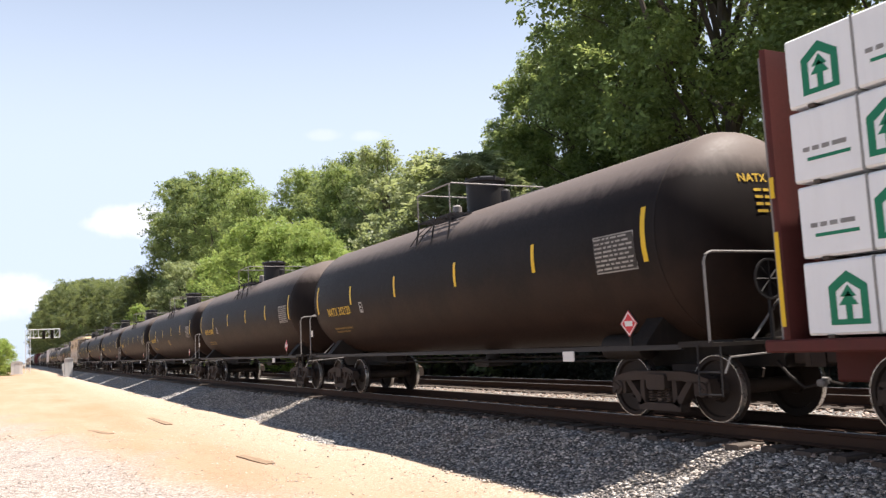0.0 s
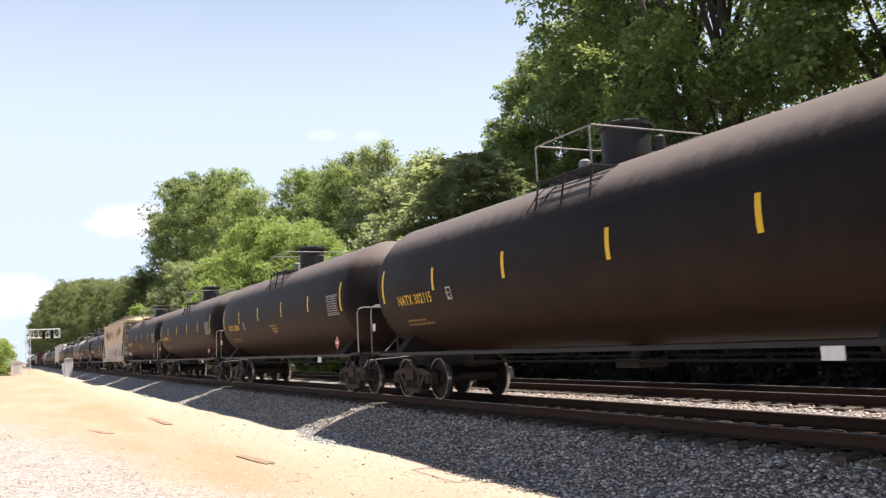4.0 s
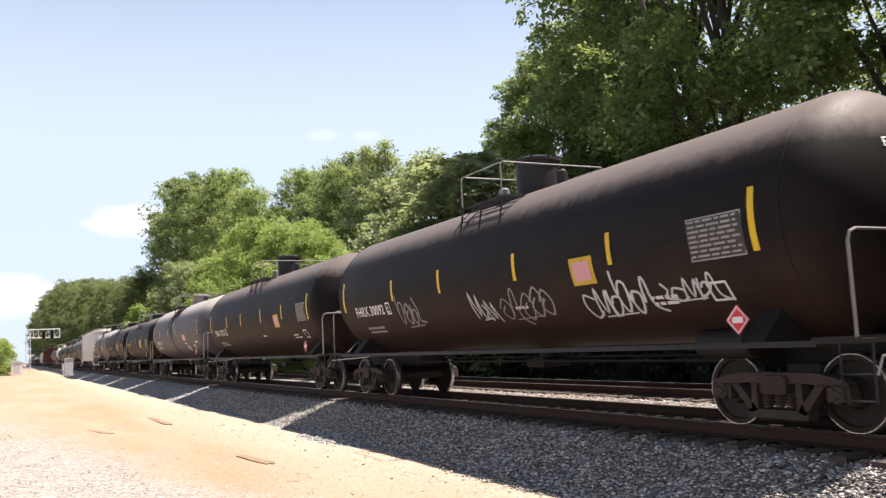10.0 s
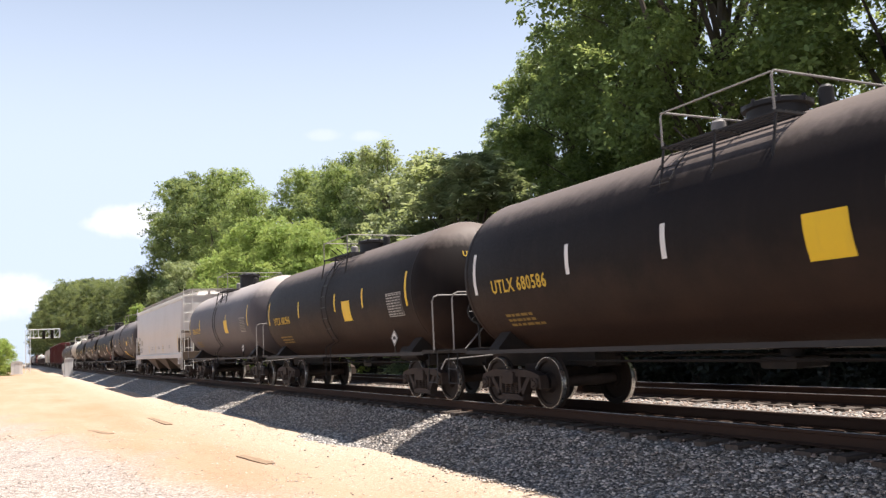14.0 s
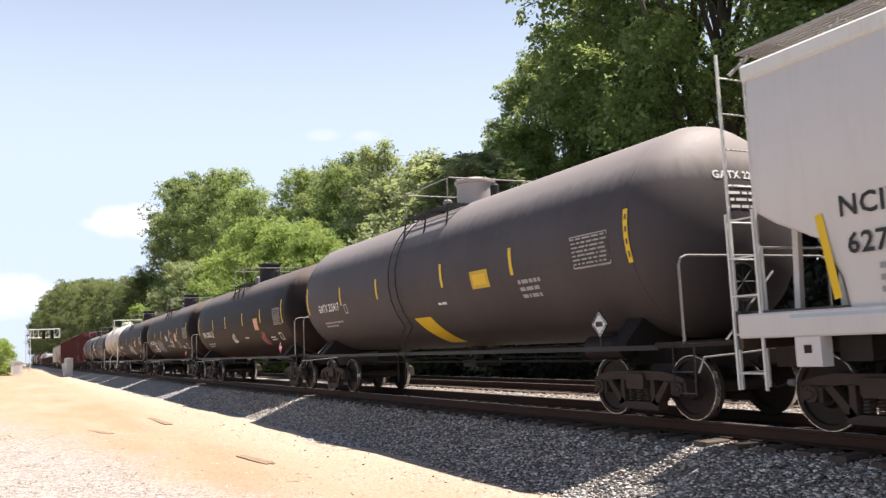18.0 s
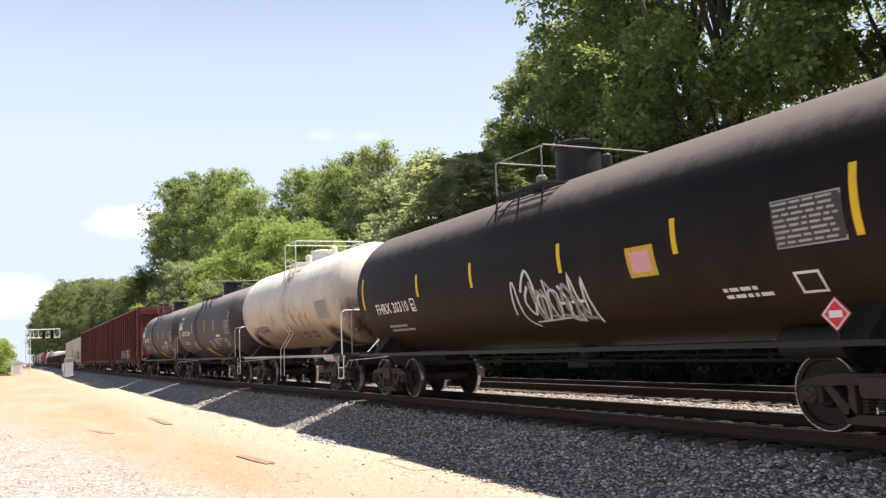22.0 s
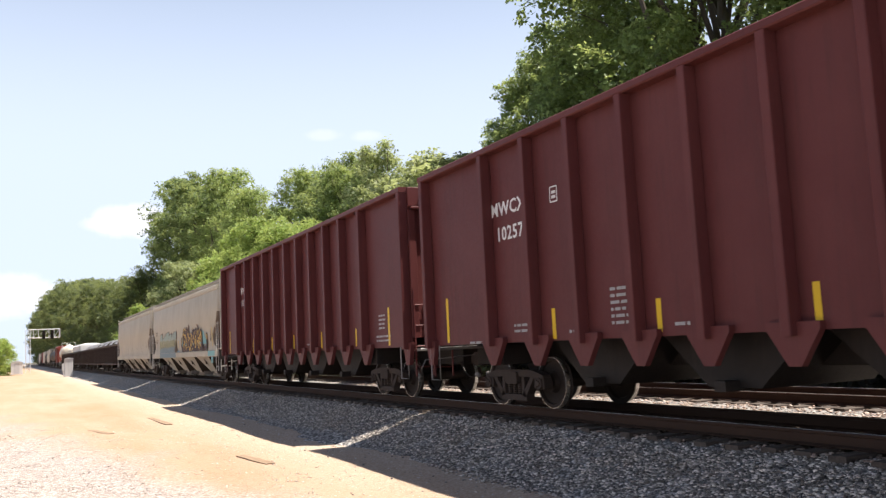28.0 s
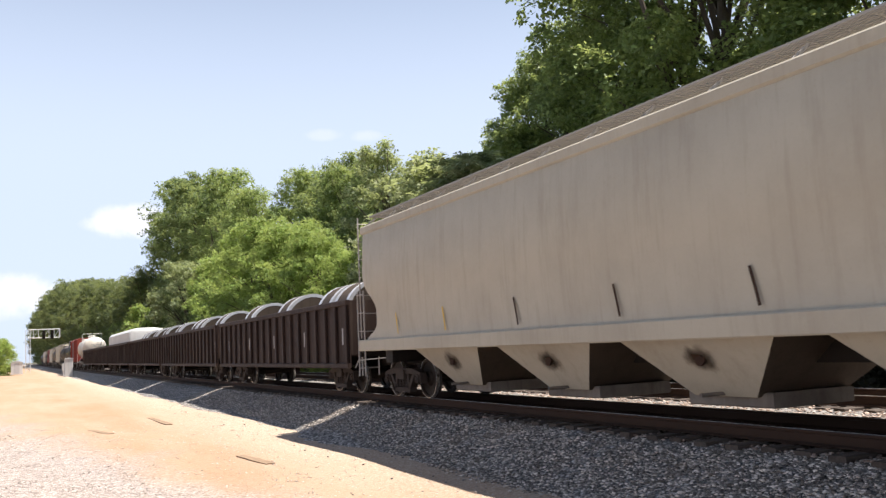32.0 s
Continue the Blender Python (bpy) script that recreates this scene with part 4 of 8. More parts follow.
    # trees across the sand, far off on the near side
    for x, y, tall in [(-165, -2.5, 6.6), (-172, -6, 7.5), (-182, -11, 9), (-158, -5, 4.0), (-190, -3.0, 7.0), (-205, -16, 12), (-230, -3.5, 8), (-150, -9, 6)]:
        plant(farlime, x, y, rng.uniform(0, 360), tall / 12.0)
    for t in base:
        for c in list(t.children):
            bpy.data.objects.remove(c)
        bpy.data.objects.remove(t)


build_woods()


# ======== trackside things ========


def relay_cabinet():
    cab = thing("relay_cabinet", "pale grey trackside relay cabinet with double doors", "cabinet", at=pose(-124, 6.3, ground_height(6.3)))
    part("plinth", Build().box(-0.75, 0.75, -0.55, 0.55, 0, 0.22, 0.02), CONCRETE, cab)
    part("case", Build().box(-0.68, 0.68, -0.5, 0.5, 0.22, 2.35, 0.03), CONCRETE, cab)
    part("roof", Build().prism([(-0.58, 2.35), (0.58, 2.35), (0.0, 2.5)], -0.75, 0.75), ALUMINIUM, cab)
    for s in (-1, 1):
        d = part("door", Build().box(min(s * 0.02, s * 0.64), max(s * 0.02, s * 0.64), -0.53, -0.5, 0.3, 2.25, 0.01), CONCRETE, cab)
        part("handle", Build().box(s * 0.1 - 0.02, s * 0.1 + 0.02, -0.56, -0.53, 1.2, 1.4), ALUMINIUM, d)
    post = thing("battery_box", "narrow grey equipment post beside a relay cabinet", "cabinet", at=pose(-131, 6.0, ground_height(6.0)))
    part("stand", Build().tube([(0, 0, 0), (0, 0, 0.7)], 0.07, 8), ALUMINIUM, post)
    part("box", Build().box(-0.28, 0.28, -0.22, 0.22, 0.7, 1.75, 0.03), CONCRETE, post)


def signal_gantry():
    g = thing("cantilever_signal", "aluminium cantilever signal reaching over the track", "railway signal", at=pose(-200, 2.3, ground_height(2.3)))
    top = 8.95
    mast = Build()
    for sx in (-0.45, 0.45):
        for sy in (-0.45, 0.45):
            mast.tube([(sx, sy, 0), (sx, sy, top)], 0.06, 6)
    for k in range(8):
        z = 0.3 + k * 1.08
        for a, b in (((-0.45, -0.45), (0.45, -0.45)), ((0.45, -0.45), (0.45, 0.45)), ((0.45, 0.45), (-0.45, 0.45)), ((-0.45, 0.45), (-0.45, -0.45))):
            mast.tube([(*a, z), (*b, z + 1.08)], 0.035, 5)
    part("mast", mast, ALUMINIUM, g)
    arm = Build()
    for sx in (-0.5, 0.5):
        for z in (7.2, top):
            arm.tube([(sx, 0.0, z), (sx, 6.1, z)], 0.08, 6)
        for k in range(7):
            arm.tube([(sx, k, 7.2), (sx, k, top)], 0.05, 5)
            if k < 6:
                arm.tube([(sx, k, 7.2), (sx, k + 1, top)], 0.04, 5)
        arm.tube([(sx, 6.1, 7.2), (sx, 6.1, top)], 0.07, 6)
    part("arm", arm, ALUMINIUM, g)
    part("walkway", Build().box(-0.5, 0.5, 0.4, 6.1, 7.08, 7.16), ALUMINIUM, g)
    for y in (3.0, 4.6):
        head = part("signal_head", Build().box(0.52, 0.62, y - 0.3, y + 0.3, 6.9, 8.7, 0.02), UNDER_BLACK, g, "black signal head with three hoods")
        for z in (7.25, 7.8, 8.35):
            part("hood", Build().lathe([(0.62, 0.13), (0.9, 0.13)], 10, "x", (0, y, z)), UNDER_BLACK, head)
    bun = thing("signal_bungalow", "white signal equipment house beyond the bushes", "equipment house", at=pose(-163, 0.2, ground_height(0.2)))
    part("wall", Build().box(-0.9, 0.9, -0.9, 0.9, 0.15, 2.2, 0.03), ALUMINIUM, bun)
    part("roof", Build().prism([(-1.0, 2.2), (1.0, 2.2), (0, 2.5)], -1.0, 1.0), SIGN_GREY, bun)
    part("door", Build().box(0.9, 0.93, -0.4, 0.4, 0.2, 2.0, 0.01), SIGN_GREY, bun)


def sand_litter():
    """Weathered boards half buried in the sand."""
    rng = random.Random(4)
    for x, y, long, turn in ((-16.3, 4.05, 1.7, 5), (-26.2, 2.15, 1.9, 12), (-28.9, 4.13, 3.6, 1)):
        b = Build()
        n = 6
        verts, faces = [], []
        for i in range(n + 1):
            u, w, top = -long / 2 + long * i / n, 0.08 + 0.03 * rng.random(), 0.008 + 0.006 * rng.random()
            verts += [(u, -w, -0.03), (u, -w, top - 0.006), (u, -w + 0.006, top), (u, w - 0.006, top), (u, w, top - 0.006), (u, w, -0.03)]
        for i in range(n):
            faces += [(6 * i + k, 6 * i + (k + 1) % 6, 6 * i + 6 + (k + 1) % 6, 6 * i + 6 + k) for k in range(6)]
        faces += [tuple(range(6))[::-1], tuple(range(6 * n, 6 * n + 6))]
        ob = new("board", mesh_of("board", b.add(verts, faces), OLD_BOARD))
        z = ground_height(y) + 0.055 * noise.noise((x * 0.22, y * 0.6, 0.0)) + 0.022 * noise.noise((x * 1.1, y * 1.9, 3.0))
        ob.matrix_basis = pose(x, y, z + 0.012, 0, 0, turn)
        tagged(ob, "weathered board half buried in the sand", "board", "boards on the sand")


relay_cabinet()
signal_gantry()
sand_litter()

# ======== parts that all the freight cars share ========
WHEEL_R = 0.457
CARS = []      # (car, front coupling's place along the track at 0 s, length)


def make_shared():
    shared = {}
    ws = Build()
    ws.lathe([(-1.02, 0.075), (-0.80, 0.075), (-0.80, 0.10), (0.80, 0.10), (0.80, 0.075), (1.02, 0.075)], 10, "y")
    shared["axle"] = mesh_of("axle", ws, DARK_STEEL)
    for s in (-1, 1):
        ws = Build()
        prof = [(0.66, 0.10), (0.66, 0.155), (0.70, 0.17), (0.725, 0.36), (0.675, 0.385), (0.672, 0.482), (0.685, 0.485), (0.705, 0.462), (0.715, WHEEL_R), (0.80, WHEEL_R - 0.004), (0.805, 0.385), (0.765, 0.37), (0.755, 0.19), (0.83, 0.15), (0.83, 0.10)]
        ws.lathe([(s * a, r) for a, r in prof], 36, "y")
        shared["wheel", s] = mesh_of("wheel", ws, WHEEL_STEEL)
        tread = Build()
        tread.lathe([(s * 0.722, WHEEL_R - 0.01), (s * 0.722, WHEEL_R + 0.001), (s * 0.800, WHEEL_R - 0.001), (s * 0.8075, WHEEL_R - 0.004), (s * 0.8075, WHEEL_R - 0.011), (s * 0.79, WHEEL_R - 0.012)], 40, "y", caps=False)
        shared["tread", s] = mesh_of("tread", tread, BRIGHT_STEEL)
    for s, key in ((-1, "near"), (1, "far")):
        fr = Build()
        y0, y1 = (s * 0.90, s * 1.07) if s > 0 else (-1.07, -0.90)
        upper = [(-1.02, 0.60), (-0.80, 0.66), (-0.55, 0.70), (0.55, 0.70), (0.80, 0.66), (1.02, 0.60), (1.02, 0.53), (0.72, 0.54), (0.50, 0.57), (-0.50, 0.57), (-0.72, 0.54), (-1.02, 0.53)]
        fr.prism(upper, y0, y1, "y")
        for k in (-1, 1):
            fr.prism([(k * 0.72, 0.56), (k * 0.60, 0.56), (k * 0.30, 0.24), (k * 0.42, 0.20)][:: k], y0, y1, "y")
            fr.prism([(k * 0.30, 0.58), (k * 0.38, 0.58), (k * 0.40, 0.24), (k * 0.30, 0.24)][:: k], y0, y1, "y")
            fr.prism([(k * 0.98, 0.56), (k * 1.04, 0.56), (k * 1.06, 0.36), (k * 1.0, 0.36)][:: k], y0, y1, "y")
            fr.prism([(k * 0.74, 0.56), (k * 0.80, 0.56), (k * 0.79, 0.36), (k * 0.73, 0.38)][:: k], y0, y1, "y")
        fr.prism([(-0.44, 0.14), (0.44, 0.14), (0.46, 0.25), (-0.46, 0.25)], y0, y1, "y")
        shared["frame_" + key] = mesh_of("side_frame", fr, DARK_STEEL)
        sp = Build()
        for sx in (-0.2, -0.02, 0.16):
            pts = [(sx + 0.06 * math.cos(a * 1.05), s * 0.985 + 0.06 * math.sin(a * 1.05), 0.25 + 0.2 * a / 30) for a in range(31)]
            sp.tube(pts, 0.016, 5)
        shared["spring_" + key] = mesh_of("spring_nest", sp, DARK_STEEL)
        for k in (-1, 1):
            cap = Build()
            cap.lathe([(s * 0.93, 0.105), (s * 1.09, 0.105), (s * 1.10, 0.095), (s * 1.10, 0.05), (s * 1.115, 0.045)], 14, "y", (k * 0.889, 0, 0.457))
            for j in range(3):
                a = 2 * math.pi * j / 3
                cap.lathe([(s * 1.10, 0.017), (s * 1.122, 0.017)], 6, "y", (k * 0.889 + 0.06 * math.cos(a), 0, 0.457 + 0.06 * math.sin(a)))
            shared["cap_" + key, k] = mesh_of("bearing_cap", cap, DARK_STEEL)
    bo = Build()
    bo.box(-0.20, 0.20, -1.12, 1.12, 0.44, 0.66, 0.03).box(-0.26, 0.26, -0.55, 0.55, 0.62, 0.78, 0.02)
    for k in (-1, 1):
        bo.bar((k * 0.42, -0.8, 0.42), (k * 0.42, 0.8, 0.42), 0.08, 0.12)
        for s in (-1, 1):
            bo.box(k * 0.40 - 0.05, k * 0.40 + 0.05, s * 0.76 - 0.05, s * 0.76 + 0.05, 0.30, 0.62)
    shared["bolster"] = mesh_of("bolster", bo, DARK_STEEL)
    co = Build()
    co.box(-0.75, -0.14, -0.10, 0.10, 0.76, 0.98, 0.02)
    co.prism([(-0.16, -0.13), (0.02, -0.15), (0.10, -0.05), (0.04, 0.02), (0.12, 0.10), (0.04, 0.16), (-0.16, 0.13)], 0.72, 1.02, "z")
    shared["coupler"] = mesh_of("coupler", co, DARK_STEEL)
    lv = Build()
    lv.tube([(-0.35, 0.1, 0.96), (-0.30, -0.55, 0.93), (-0.34, -1.25, 0.90), (-0.34, -1.36, 0.70)], 0.014, 5)
    shared["lever"] = mesh_of("uncoupling_lever", lv, PIPE_GREY)
    ho = Build()
    ho.tube([(-0.45, -0.32, 0.80), (-0.25, -0.34, 0.62), (-0.05, -0.30, 0.46), (0.14, -0.22, 0.52)], 0.022, 6)
    shared["hose"] = mesh_of("air_hose", ho, UNDER_BLACK)
    glad = Build().lathe([(0.0, 0.045), (0.09, 0.05), (0.11, 0.03)], 8, "x", (0.10, -0.22, 0.52))
    shared["glad_hand"] = mesh_of("glad_hand", glad, PIPE_GREY)
    return shared


SHARED = make_shared()


def add_running_gear(car, length, truck_in):
    """Two trucks and the couplers. truck_in: from the coupling plane to the truck's centre."""
    for s in (-1, 1):
        cx = s * (length / 2 - truck_in)
        bolster = part("truck", SHARED["bolster"], None, car, "grimy two-axle freight truck")
        bolster.matrix_basis = pose(cx, 0, 0)
        for key in ("near", "far"):
            part("side_frame", SHARED["frame_" + key], None, bolster)
            tagged(part("spring_nest", SHARED["spring_" + key], None, bolster), kind="stuff")
            for k in (-1, 1):
                part("bearing_cap", SHARED["cap_" + key, k], None, bolster)
        for k in (-1, 1):
            w = part("axle", SHARED["axle"], None, car, "axle with two brown steel wheels")
            w.matrix_basis = pose(cx + k * 0.889, 0, WHEEL_R)
            for side in (-1, 1):
                part("wheel", SHARED["wheel", side], None, w)
                part("tread", SHARED["tread", side], None, w, "polished wheel tread")
        turn = pose(s * (length / 2), 0, 0, 0, 0, 0 if s > 0 else 180)
        for nm in ("coupler", "lever", "hose"):
            o = part("uncoupling_lever" if nm == "lever" else "air_hose" if nm == "hose" else nm, SHARED[nm], None, car)
            o.matrix_basis = turn
            if nm == "hose":
                part("glad_hand", SHARED["glad_hand"], None, o)


def wrap(shape, x, angle, radius, zc, lift=0.006):
    """Lays a flat shape (along, up) on the near side of a lying cylinder, at x and an angle above the horizontal."""
    vs, fs = shape
    b = Build()
    r = radius + lift
    out = []
    for u, v in vs:
        a = radians(angle) + v / radius
        out.append((x + u, -r * math.cos(a), zc + r * math.sin(a)))
    return b.add(out, fs)


def upright(shape, x, z, y, lean=0.0):
    """Lays a flat shape on an upright near side at y; lean: how far y moves out for each metre up."""
    vs, fs = shape
    return Build().add([(x + u, y - lean * v, z + v) for u, v in vs], fs)


def on_head(shape, x_of, y, z):
    """Lays a flat shape on a tank's front head; x_of(y, z) gives the head's surface. The shape reads from the front."""
    vs, fs = shape
    return Build().add([(x_of(y + u, z + v) + 0.008, y + u, z + v) for u, v in vs], fs)


def sheared(top_l, top_r, bot_l, bot_r, v0, v1, nv=8, nu=4, wave=0.0):
    """A four-sided patch between heights v0 and v1, finely divided so that it follows a curved side; wave roughens its edges."""
    vs, fs = flat_patch(0, 1, 0, 1, nu, nv)
    out = []
    for u, v in vs:
        lo, hi = bot_l + (top_l - bot_l) * v, bot_r + (top_r - bot_r) * v
        edge = abs(2 * u - 1)
        out.append((lo + (hi - lo) * u + wave * edge * noise.noise((v * 5, u * 3, lo)), v0 + (v1 - v0) * v + wave * abs(2 * v - 1) * noise.noise((u * 6, v * 2, hi + 4))))
    return out, fs


def bars(rows, width, height, gap, rng, ragged=0.35):
    """Unreadable small print: rows of short bars."""
    vs, fs = [], []
    for i in range(rows):
        top = -i * (height + gap)
        u = -width / 2
        end = width / 2 - width * ragged * rng.random()
        while u < end - 0.05:
            w = min(rng.uniform(0.06, 0.22), end - u)
            o = len(vs)
            vs += [(u, top - height), (u + w, top - height), (u + w, top), (u, top)]
            fs.append((o, o + 1, o + 2, o + 3))
            u += w + 0.035
    return vs, fs


def smooth_line(pts, n=4):
    """Points along a curve that passes through all of pts."""
    out = []
    for i in range(len(pts) - 1):
        p0, p1, p2, p3 = pts[max(i - 1, 0)], pts[i], pts[i + 1], pts[min(i + 2, len(pts) - 1)]
        for k in range(n):
            t = k / n
            out.append(tuple(0.5 * (2 * b + (c - a) * t + (2 * a - 5 * b + 4 * c - d) * t * t + (3 * b - a - 3 * c + d) * t ** 3) for a, b, c, d in zip(p0, p1, p2, p3)))
    return out + [pts[-1]]


# shapes of a hand that writes fast, each in a unit square; none of them is a readable letter
FLICKS = (((0, 0), (0.1, 1), (0.5, 0.1), (0.8, 0.9), (0.9, -0.1)), ((0.9, 0.8), (0.3, 1), (0.05, 0.5), (0.4, 0.0), (0.95, 0.3)), ((0.1, 1.1), (0.2, 0.0), (0.6, 0.2), (0.8, 0.7), (0.4, 0.8), (0.2, 0.5)), ((0, 0.2), (0.4, 1.0), (0.6, 0.9), (0.5, 0.1), (1.0, -0.2)), ((0.0, 0.6), (0.5, 1.0), (0.9, 0.6), (0.5, 0.1), (0.1, 0.4), (0.5, 0.7)), ((0.1, 0.9), (0.5, 0.5), (0.2, 0.1), (0.9, 0.0)))


def scrawl(rng, width, height, loops, w):
    """A spray-painted tag: a row of quick, uneven flicks, some crossing each other."""
    vs, fs = [], []
    step = width / loops
    for i in range(loops + 1):
        last = i == loops
        if last:
            y = -height * rng.uniform(0.45, 0.65)
            pts = [(-width * 0.3, y), (width * rng.uniform(0.1, 0.4), y + 0.06 * height)]
        else:
            tall = height * rng.uniform(0.7, 1.15)
            u0, v0, tilt = -width / 2 + step * i, -height / 2 + rng.uniform(-0.12, 0.12) * height, rng.uniform(-0.25, 0.25)
            pts = [(u0 + step * 1.25 * (a + tilt * b) + rng.uniform(-0.06, 0.06) * step, v0 + tall * b) for a, b in rng.choice(FLICKS)]
        a, b = stroke(smooth_line(pts), w * (0.6 if last else rng.uniform(0.75, 1.15)))
        o = len(vs)
        vs += a
        fs += [tuple(q + o for q in f) for f in b]
    return vs, fs


def frame_shape(u, v, w, h, t):
    """A hollow rectangle centred on (u, v)."""
    vs, fs = [], []
    for a0, a1, b0, b1 in ((-w / 2, w / 2, h / 2 - t, h / 2), (-w / 2, w / 2, -h / 2, -h / 2 + t), (-w / 2, -w / 2 + t, -h / 2 + t, h / 2 - t), (w / 2 - t, w / 2, -h / 2 + t, h / 2 - t)):
        o = len(vs)
        vs += [(u + a0, v + b0), (u + a1, v + b0), (u + a1, v + b1), (u + a0, v + b1)]
        fs.append((o, o + 1, o + 2, o + 3))
    return vs, fs


def tank_car(length, radius, zc, head_at, paint_mat, label, group="tank cars", rail_mat=None, stripe_mat=None, stripes=(), end_stripe=True, mw_x=0.3, jacket=(), platform_white=False, ladder_x=None, truck_in=1.97, rails=None, rail_up=0.55, mw_up=0.6, rail_in=0.48, under_mat=None, manway_mat=None):
    """A tank car at the origin, front towards +x: tank with dished heads, stub sills, end platforms with railings, top platform with manway, trucks and couplers."""
    rail_mat = rail_mat or PIPE_GREY
    car = thing("tank_car", label, "tank car", group)
    prof = []
    depth = radius * 0.50
    for i in range(9):
        a = math.pi / 2 * i / 8
        prof.append((-head_at - depth * math.cos(a), max(0.02, radius * math.sin(a))))
    for x in np.linspace(-head_at, head_at, 9)[1:-1]:
        prof.append((float(x), radius))
    prof += [(-a, r) for a, r in prof[:9][::-1]]
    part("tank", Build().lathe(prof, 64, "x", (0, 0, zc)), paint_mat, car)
    for x in (-head_at, head_at, *jacket):
        seam = Build().lathe([(x - 0.03, radius - 0.01), (x - 0.02, radius + 0.005), (x + 0.02, radius + 0.005), (x + 0.03, radius - 0.01)], 64, "x", (0, 0, zc), caps=False)
        part("weld_band", seam, paint_mat, car)
    half = length / 2
    # stub sills, bolsters and saddle
    for s in (-1, 1):
        sill = Build()
        a, b = s * (half - 0.35), s * (half - 3.6)
        sill.box(min(a, b), max(a, b), -0.28, 0.28, 0.72, 1.12, 0.02)
        cx = s * (half - truck_in)
        sill.prism([(-1.36, 1.02), (1.36, 1.02), (1.36, 1.12), (1.02, 1.48), (0.5, 1.3), (-0.5, 1.3), (-1.02, 1.48), (-1.36, 1.12)], cx - 0.18, cx + 0.18)
        part("stub_sill", sill, under_mat or UNDER_BLACK, car)
        pf = Build()
        e0, e1 = sorted((s * (half - 0.42), s * (half - 1.05)))
        pf.box(e0, e1, -1.46, 1.46, 1.04, 1.09)
        for k in range(9):
            y = -1.44 + 0.36 * k
            pf.bar((e0, y, 1.10), (e1, y, 1.10), 0.03, 0.03)
        part("end_platform", pf, UNDER_BLACK, car)
        rl = Build()
        xr = s * (half - rail_in)
        rl.tube([(xr, -1.44, 1.06), (xr, -1.44, 2.14), (xr, -1.40, 2.23), (xr, -1.30, 2.27), (xr, 1.30, 2.27), (xr, 1.40, 2.23), (xr, 1.44, 2.14), (xr, 1.44, 1.06)], 0.019, 6)
        rl.tube([(xr, -0.72, 1.08), (xr, 0.30, 2.05)] if s > 0 else [(xr, 0.75, 1.12), (xr, -0.35, 2.0)], 0.019, 5)
        part("end_railing", rl, rail_mat, car)
        gi = Build()
        for dx in (-0.2, 0.2):
            gi.tube([(xr + dx, -1.47, 1.06), (xr + dx, -1.49, 0.42)], 0.013, 5)
        for z in (0.44, 0.72):
            gi.tube([(xr - 0.2, -1.49, z), (xr + 0.2, -1.49, z)], 0.013, 5)
        part("sill_step", gi, PIPE_BLACK if rail_mat is PIPE_GREY else rail_mat, car)
    for s in (-1, 1):
        run = Build().bar((-half + 1.0, s * 1.43, 1.045), (half - 1.0, s * 1.43, 1.045), 0.05, 0.07)
        part("side_rail", run, PIPE_BLACK if rail_mat is not PIPE_WHITE else PIPE_DULL, car)
    # brake gear under the belly
    br = Build()
    br.lathe([(-0.5, 0.05), (-0.46, 0.2), (0.46, 0.2), (0.5, 0.05)], 14, "x", (half - 2.95, -0.75, 1.05))
    part("air_reservoir", br, UNDER_BLACK if rail_mat is not PIPE_WHITE else PIPE_WHITE, car)
    bw = Build()
    bw.lathe([(-0.015, 0.28), (0.015, 0.28), (0.015, 0.25), (-0.015, 0.25)], 18, "x", (half - 0.42, -0.35, 1.9))
    for k in range(4):
        a = math.pi * k / 4
        bw.tube([(half - 0.42, -0.35 + 0.26 * math.cos(a), 1.9 + 0.26 * math.sin(a)), (half - 0.42, -0.35 - 0.26 * math.cos(a), 1.9 - 0.26 * math.sin(a))], 0.012, 4)
    bw.tube([(half - 0.45, -0.35, 1.9), (half - 0.45, -0.35, 1.08)], 0.03, 6)
    part("hand_brake", bw, PIPE_BLACK if rail_mat is PIPE_GREY else GRIME_SHADE_BROWN, car)
    bo = Build()
    bo.lathe([(0.75, 0.16), (1.0, 0.16), (1.02, 0.1), (zc - radius + 0.05, 0.22)], 14, "z", (0.2, 0, 0))
    bo.box(-0.1, 0.5, -0.3, 0.3, 0.70, 0.86, 0.02)
    part("bottom_outlet", bo, UNDER_BLACK, car)
    for y, z in ((-0.45, 0.82), (0.2, 0.88)):
        part("brake_rod", Build().tube([(-half + 3, y, z), (half - 3, y, z)], 0.022, 5), UNDER_BLACK, car)
    # top platform and manway
    top = zc + radius
    mw = Build()
    mw.lathe([(top - 0.12, 0.42), (top + mw_up - 0.14, 0.42), (top + mw_up - 0.12, 0.47), (top + mw_up - 0.06, 0.47), (top + mw_up, 0.30)], 20, "z", (mw_x, 0, 0))
    for k in range(8):
        a = 2 * math.pi * k / 8
        mw.lathe([(top + mw_up - 0.12, 0.03), (top + mw_up - 0.02, 0.03)], 6, "z", (mw_x + 0.45 * math.cos(a), 0.45 * math.sin(a), 0))
    part("manway", mw, rail_mat if platform_white else manway_mat or PIPE_BLACK, car)
    for vx, vy, vr, vh in ((-0.75, 0.25, 0.13, 0.3), (-0.8, -0.3, 0.11, 0.25), (0.72, 0.1, 0.10, 0.36)):
        vb = Build().lathe([(top - 0.1, vr), (top + vh - 0.04, vr), (top + vh, vr * 0.6)], 12, "z", (mw_x + vx, vy, 0))
        part("valve", vb, rail_mat if platform_white else PIPE_GREY if vy < 0 else PIPE_BLACK, car)
